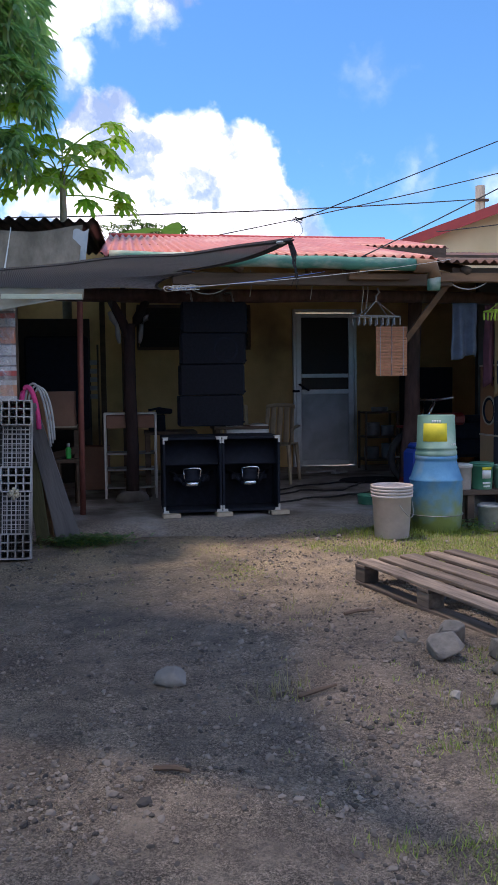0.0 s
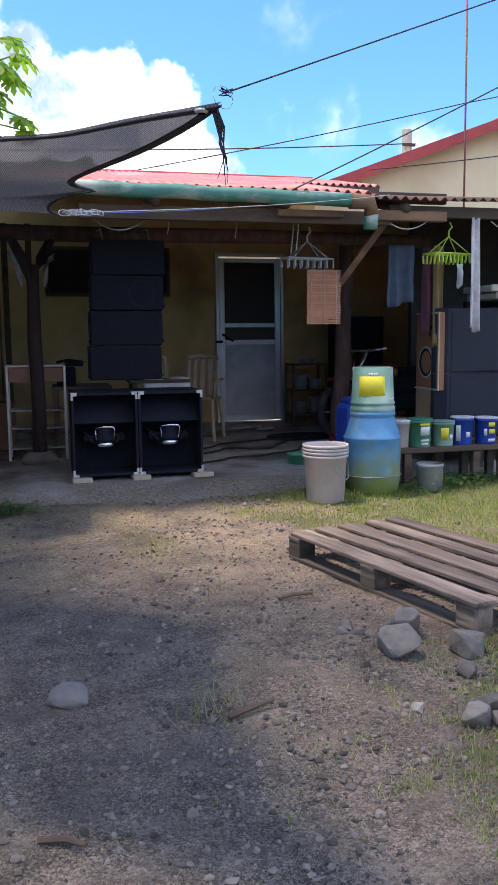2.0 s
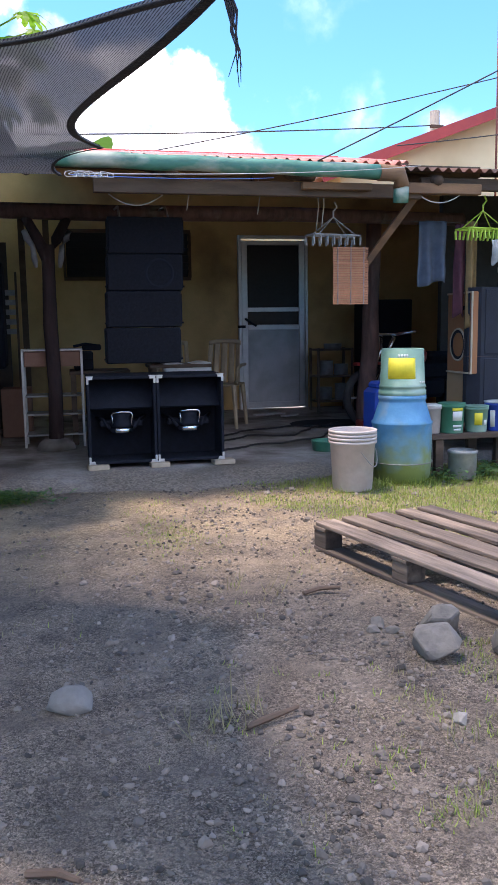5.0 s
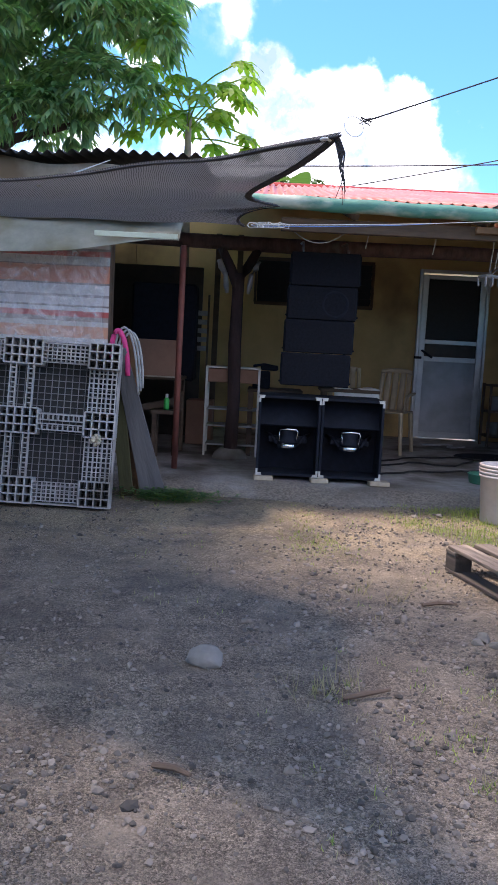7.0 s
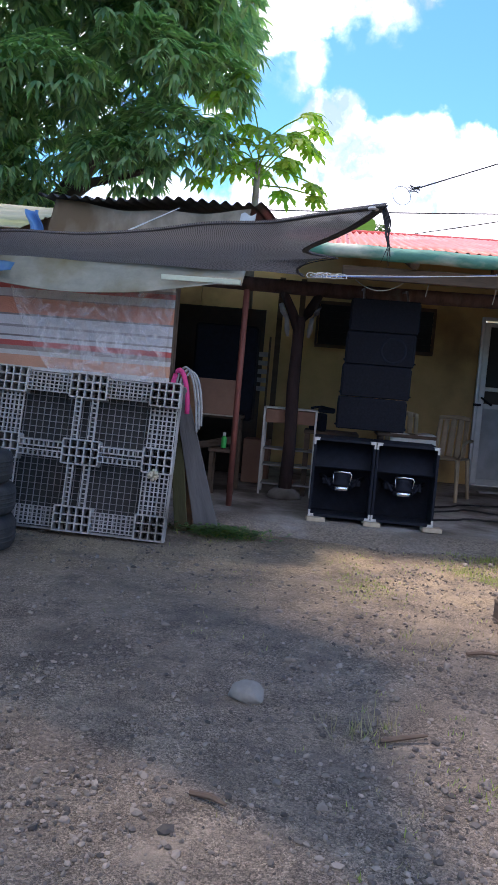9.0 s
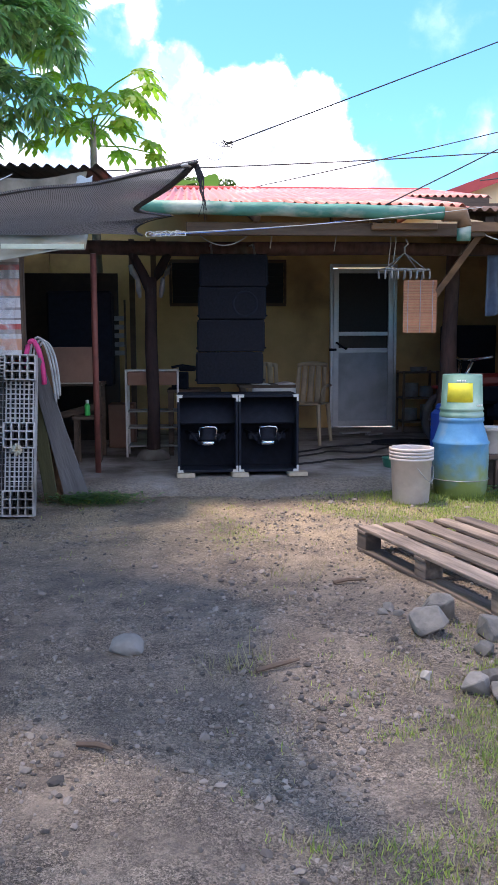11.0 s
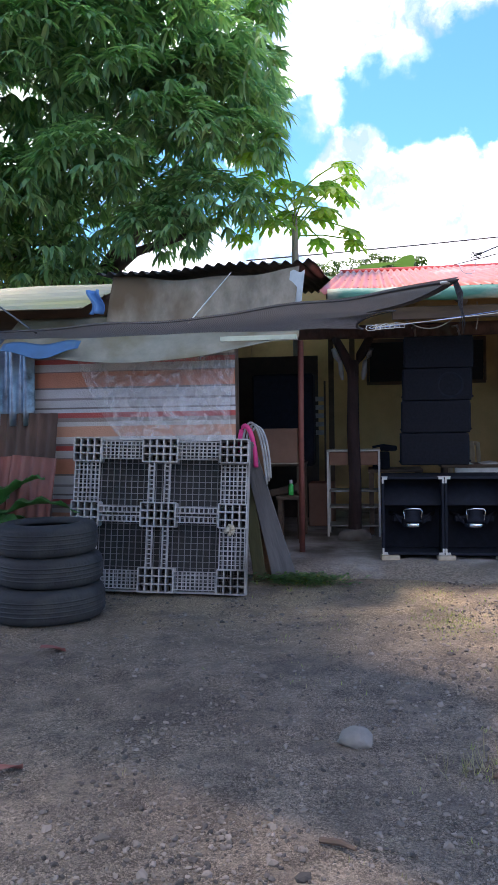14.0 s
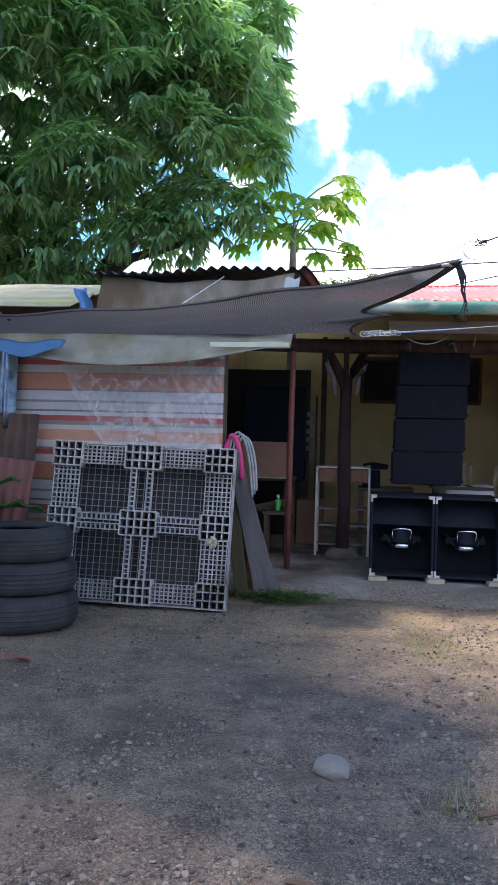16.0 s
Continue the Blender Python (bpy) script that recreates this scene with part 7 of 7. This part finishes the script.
def woofer_box():
    ob = thing("wooden_speaker", "varnished wooden speaker box with one round woofer", "speaker", (3.69, 7.16, 0.66), -90)
    bm = bmesh.new()
    box(bm, (0, 0.21, 0.31), (0.42, 0.44, 0.62), bevel=0.006)
    part("body", bm, PLYWOOD, ob)
    part("trim", fresh(((0.205, -0.015, 0.31), (0.014, 0.012, 0.62)), ((-0.004, -0.015, 0.614), (0.40, 0.012, 0.014)), ((-0.004, -0.015, 0.006), (0.40, 0.012, 0.014))), PALEPLY, ob)
    w = part("woofer", lathe(bmesh.new(), [(0.0, -0.03), (0.03, -0.028), (0.05, -0.035), (0.095, 0.0), (0.105, 0.01), (0.115, 0.004), (0.115, 0.0)], 36), BLACK, ob, smooth=True)
    w.matrix_basis = pose(-0.02, -0.012, 0.22, 90, 0, 0)
    ring = part("ring", lathe(bmesh.new(), [(0.112, 0), (0.116, 0.008), (0.126, 0.008), (0.13, 0)], 36), PALEPLY, w, smooth=True)
    part("port", fresh(((0.09, -0.013, 0.50), (0.05, 0.01, 0.03))), BLACK, ob)
    b = thing("cardboard_box", "brown cardboard box with faded printing under a speaker", "box", (3.72, 7.20, 0.278), -84)
    part("body", fresh(((0, 0.12, 0.19), (0.32, 0.3, 0.38)), bevel=0.004), CARD, b)
    for k in range(4):
        part("print", fresh(((-0.06 + 0.035 * k, -0.032, 0.09), (0.024, 0.004, 0.03))), DARKPRINT, b)


CARD = material("cardboard", (0.45, 0.29, 0.16), (0.36, 0.23, 0.125), 6, 0.85, bump=0.15, stain=(0.32, 0.2, 0.11), stain_scale=3)
woofer_box()
NAVYBOX = material("slate_cabinet", (0.022, 0.026, 0.042), (0.014, 0.017, 0.028), 15, 0.8, bump=0.25, fine=150)


def tall_speaker(z, h, first):
    ob = thing("stage_speaker", "dark slate-blue stage speaker with recessed side handles" if first else "dark slate-blue stage speaker stacked on another", "speaker", (4.10, 6.95, z), 0, "stacked stage speakers")
    bm = bmesh.new()
    outline = [(-0.43, 0.06), (-0.36, -0.02), (0.13, 0.0), (0.165, 0.03), (0.20, 0.02), (0.38, 0.10), (0.42, 0.18), (0.42, 0.55), (0.12, 0.55), (0.12, 0.12), (-0.43, 0.12)]
    low = [bm.verts.new((x, y, 0)) for x, y in outline]
    top = [bm.verts.new((x, y, h)) for x, y in outline]
    bm.faces.new(low[::-1])
    bm.faces.new(top)
    for i in range(len(outline)):
        j = (i + 1) % len(outline)
        bm.faces.new((low[i], low[j], top[j], top[i]))
    part("body", bm, NAVYBOX, ob)
    for z0 in (0.12, 0.34):
        part("handle", fresh(((0.165, 0.005, z0), (0.03, 0.05, 0.13)), bevel=0.006), BLACK, ob, "black recessed handle")
    part("grille", fresh(((-0.11, -0.018, h / 2), (0.44, 0.012, h - 0.03)), bevel=0.004), NAVYBOX, ob)


tall_speaker(0.278, 0.515, True)
tall_speaker(0.795, 0.515, False)


def back_cabinet():
    ob = thing("stage_speaker", "taller dark stage speaker standing behind the stack", "speaker", (4.40, 7.53, 0.278), 0)
    part("body", fresh(((0, 0.03, 0.555), (0.36, 0.05, 1.11)), bevel=0.006), NAVYBOX, ob)
    part("grille", fresh(((0, -0.002, 0.555), (0.32, 0.012, 1.05)), bevel=0.003), NAVYBOX, ob)


back_cabinet()


def plywood_cabinet():
    ob = thing("plywood_cabinet", "tall open-backed plywood cabinet with pale edges", "cabinet", (4.82, 7.05, 0.278), -4)
    part("panel", fresh(((0, 0.2, 0.555), (0.50, 0.36, 1.11)), bevel=0.004), PLYWOOD, ob)
    part("edge", fresh(((-0.245, 0.012, 0.555), (0.016, 0.02, 1.11)), ((0.245, 0.012, 0.555), (0.016, 0.02, 1.11)), ((0, 0.012, 1.1), (0.47, 0.02, 0.02))), PALEPLY, ob)
    FOAM = material("foam_sheet", (0.62, 0.58, 0.50), (0.50, 0.46, 0.40), 8, 0.95, bump=0.2)
    for x, y, z, w, a in ((4.54, 7.12, 1.392, 0.56, 5), (4.47, 7.09, 1.452, 0.54, 3), (5.04, 7.14, 1.392, 0.42, -5), (5.06, 7.15, 1.452, 0.40, 2)):
        bm = bmesh.new()
        box(bm, (0, 0.22, 0.029), (w, 0.44, 0.056), bevel=0.010)
        ob2 = part("foam_sheet", bm, FOAM)
        ob2.matrix_basis = pose(x, y, z, 0, -1, a)
        tagged(ob2, "yellowed foam sheet lying on the stacked cabinets", "foam", "foam sheets on the cabinets")
    b = thing("cardboard_box", "brown cardboard box with a folded flap on the platform", "box", (4.80, 6.80, 0.30), -8)
    part("body", fresh(((0.0, 0.0, 0.12), (0.40, 0.24, 0.24)), bevel=0.004), CARD, b)
    part("print", fresh(((0.12, -0.122, 0.17), (0.05, 0.004, 0.05))), DARKPRINT, b)
    part("print", fresh(((-0.06, -0.122, 0.06), (0.09, 0.004, 0.03))), YELLOW, b)
    part("print", fresh(((0.0, -0.122, 0.18), (0.02, 0.004, 0.05))), DARKPRINT, b)
    f = part("wood_strip", fresh(((4.82, 6.8, 0.288), (0.5, 0.28, 0.02)), bevel=0.003), PALEWOOD)
    tagged(f, "pale worn board under the cardboard box", "board")
    bm = bmesh.new()
    sheet(bm, 30, 10, lambda u, v: (4.58 + 0.45 * u, 6.68 + 0.24 * v, 0.565 + 0.025 * noise.noise(Vector((u * 6, v * 4, 3))) + 0.03 * math.sin(3.1 * v) - (0.05 if v < 0.08 else 0)), (0, 0, 0.02))
    tagged(part("folded_jeans", bm, cloth("dark_denim", (0.03, 0.045, 0.06)), smooth=True), "dark folded jeans on the cardboard box", "jeans")


plywood_cabinet()


def motorbike():
    """A dark motorbike parked deep in the shade."""
    ob = thing("motorcycle", "dark motorcycle with red trim parked in the lean-to shade", "motorcycle", (4.05, 8.75, 0.083), 15)
    RED = paint("red_paint", (0.35, 0.03, 0.03), 0.35)
    for x in (-0.6, 0.6):
        w = part("wheel", lathe(bmesh.new(), [(0.22, -0.03), (0.27, -0.03), (0.285, 0), (0.27, 0.03), (0.22, 0.03), (0.22, -0.03)], 32), RUBBER, ob, smooth=True)
        w.matrix_basis = pose(x, 0, 0.285, 90, 0, 0)
        bm = bmesh.new()
        for k in range(6):
            a = k * math.pi / 3
            tube(bm, [(0, 0, 0), (0.22 * math.cos(a), 0.22 * math.sin(a), 0)], 0.01, 5)
        part("spokes", bm, STEEL, w)
    part("body", fresh(((0.0, 0, 0.52), (0.7, 0.18, 0.2)), ((0.1, 0, 0.35), (0.35, 0.2, 0.2)), bevel=0.04), BLACK, ob)
    part("tank", fresh(((-0.15, 0, 0.66), (0.4, 0.2, 0.14)), bevel=0.04), RED, ob, "red fuel tank")
    part("seat", fresh(((0.32, 0, 0.66), (0.5, 0.2, 0.08)), bevel=0.03), BLACK, ob)
    bm = bmesh.new()
    tube(bm, [(-0.6, 0.06, 0.29), (-0.42, 0.06, 0.72), (-0.38, 0.1, 0.85)], 0.02, 7)
    tube(bm, [(-0.6, -0.06, 0.29), (-0.42, -0.06, 0.72), (-0.38, -0.1, 0.85)], 0.02, 7)
    part("fork", bm, CHROME, ob, smooth=True)
    bm = bmesh.new()
    tube(bm, [(-0.3, -0.32, 0.9), (-0.38, -0.12, 0.87), (-0.38, 0.12, 0.87), (-0.3, 0.32, 0.9)], 0.014, 7)
    part("handlebar", bm, CHROME, ob, smooth=True)
    part("mudguard", fresh(((-0.6, 0, 0.6), (0.3, 0.1, 0.03)), bevel=0.01), RED, ob)


motorbike()


# ---- cables, ropes and ties ----
CABLEGREY = material("weathered_cable", (0.05, 0.05, 0.052), (0.03, 0.03, 0.032), 20, 0.6, bump=0)
ROPE = material("pale_cord", (0.55, 0.55, 0.52), (0.4, 0.4, 0.38), 20, 0.8, bump=0)
BLUECORD = paint("blue_cord", (0.08, 0.2, 0.55))


def line(name, a, b, sag, r, mat, label, category="cable", group="overhead cables", n=24):
    a, b = Vector(a), Vector(b)
    bm = bmesh.new()
    tube(bm, [a.lerp(b, k / n) - Vector((0, 0, sag * 4 * (k / n) * (1 - k / n))) for k in range(n + 1)], r, 6)
    return tagged(part(name, bm, mat, smooth=True), label, category, group)


def cables():
    line("overhead_cable", (-1.49, 15.19, 4.09), (8.68, 18.7, 5.42), 0.06, 0.013, CABLEGREY, "black service cable running to the pole")
    line("overhead_cable", (1.4, 11.0, 3.0), (6.03, 10.98, 4.07), 0.03, 0.007, CABLEGREY, "dark wire from the red roof to the mast")
    line("overhead_cable", (6.03, 10.98, 4.07), (9.5, 11.0, 5.0), 0.04, 0.007, CABLEGREY, "dark wire leading on from the mast")
    line("overhead_cable", (2.3, 6.40, 2.07), (4.9, 6.40, 3.39), 0.02, 0.0055, CABLEGREY, "dark wire rising over the gutter")
    line("overhead_cable", (3.9, 9.0, 2.77), (7.2, 9.0, 3.28), 0.03, 0.006, CABLEGREY, "dark wire crossing before the cream gable")
    line("overhead_cable", (1.011, 2.6, 1.549), (4.0, 3.25, 2.85), 0.01, 0.0017, CABLEGREY, "thin black wire pulling the corner of the net")
    ring = [Vector((0.975, 2.46, 1.50)) + 0.020 * Vector((math.cos(a), 0.6 * math.cos(a) + 0.2 * math.sin(a), math.sin(a))) for a in np.linspace(0, 6.28, 20)]
    tagged(part("wire_loop", tube(bmesh.new(), ring, 0.0008, 5), CORNER, smooth=True), "thin bright wire loop through the net corner", "wire")
    wrap = [Vector((1.011, 2.6, 1.549)) + Vector((0.014 * math.cos(2.3 * k), 0.012 * math.sin(3.1 * k), 0.008 * math.sin(1.7 * k))) for k in range(14)]
    tagged(part("wire_tie", tube(bmesh.new(), wrap, 0.0011, 5), CABLEGREY, smooth=True), "twisted dark cord tied round the wire", "wire")
    line("rope_line", (0.76, 4.31, 1.575), (3.0, 6.40, 2.06), 0.02, 0.0022, ROPE, "pale rope stretched from the net to the gutter end", "rope", "ropes of the net")
    line("rope_line", (0.75, 4.31, 1.57), (2.0, 6.34, 1.95), 0.01, 0.0018, BLUECORD, "blue cord tied under the gutter", "rope", "ropes of the net")
    line("rope_line", (0.17, 3.12, 1.475), (-0.17, 5.9, 2.15), 0.0, 0.0028, ROPE, "thin pale cord holding the net to the shed roof", "rope", "ropes of the net")
    line("rope_line", (-0.50, 3.47, 1.50), (-2.2, 5.1, 2.42), 0.0, 0.0035, CABLEGREY, "dark cord pulling the net edge outwards", "rope", "ropes of the net")
    line("clothes_line", (2.95, 7.04, 1.80), (5.2, 7.06, 1.82), 0.02, 0.002, CABLEGREY, "cord strung under the lean-to for washing", "cord", "clothes lines")
    rng = random.Random(6)
    bm = bmesh.new()
    for k in range(7):
        c = Vector((0.75 + 0.022 * k, 4.31 + 0.02 * k, 1.572 + 0.004 * k))
        pts = [c + Vector((0.034 * math.cos(a) * rng.uniform(0.5, 1), 0.03 * math.sin(a), 0.018 * math.sin(a) * rng.uniform(0.5, 1.2))) for a in np.linspace(0, 6.28, 9)]
        tube(bm, pts, 0.0015, 5)
    tagged(part("rope_knot", bm, ROPE, smooth=True), "tangle of pale rope knotted at the net edge", "rope", "ropes of the net")
    bm = bmesh.new()
    for k in range(5):
        tube(bm, [(0.93 + 0.002 * k, 2.335, 1.445), (0.938 + 0.003 * k, 2.34, 1.42), (0.945 + 0.004 * math.sin(2 * k), 2.342, 1.395), (0.951 + 0.006 * math.sin(k * 3), 2.34, 1.372), (0.948 + 0.010 * math.sin(k * 2 + 1), 2.343, 1.352 - 0.006 * k)], [0.002, 0.0018, 0.0014, 0.0009, 0.0005], 5)
    tagged(part("net_tassel", bm, TARP_BLACK, smooth=True), "frayed black strip hanging from the net corner", "net")
    for x0, x1, y, z in ((1.0, 1.35, 6.75, 1.90), (3.9, 4.25, 6.6, 1.93), (4.25, 4.6, 6.6, 1.93), (4.6, 5.0, 6.6, 1.93), (3.05, 3.4, 6.6, 1.93)):
        line("loose_cord", (x0, y, z), (x1, y, z), 0.07, 0.004, ROPE, "loose cord looped under the eave", "cord", "cords under the eave", 10)
    for x, z0 in ((2.48, 1.72), (2.52, 1.74), (1.55, 1.84), (2.05, 1.82)):
        bm = bmesh.new()
        tube(bm, [(x, 7.0, 2.05), (x + 0.01, 7.0, (z0 + 2.05) / 2), (x - 0.008, 7.0, z0)], 0.004, 5)
        tagged(part("hanging_wire", bm, ROPE), "short wire hanging below the porch roof", "wire", "wires under the porch roof")
    bm = fresh(((2.2, 7.2, 2.075), (0.3, 0.1, 0.10)), bevel=0.004)
    tagged(part("timber_offcut", bm, RAFTER), "short timber offcut tucked under the porch roof", "timber")


cables()
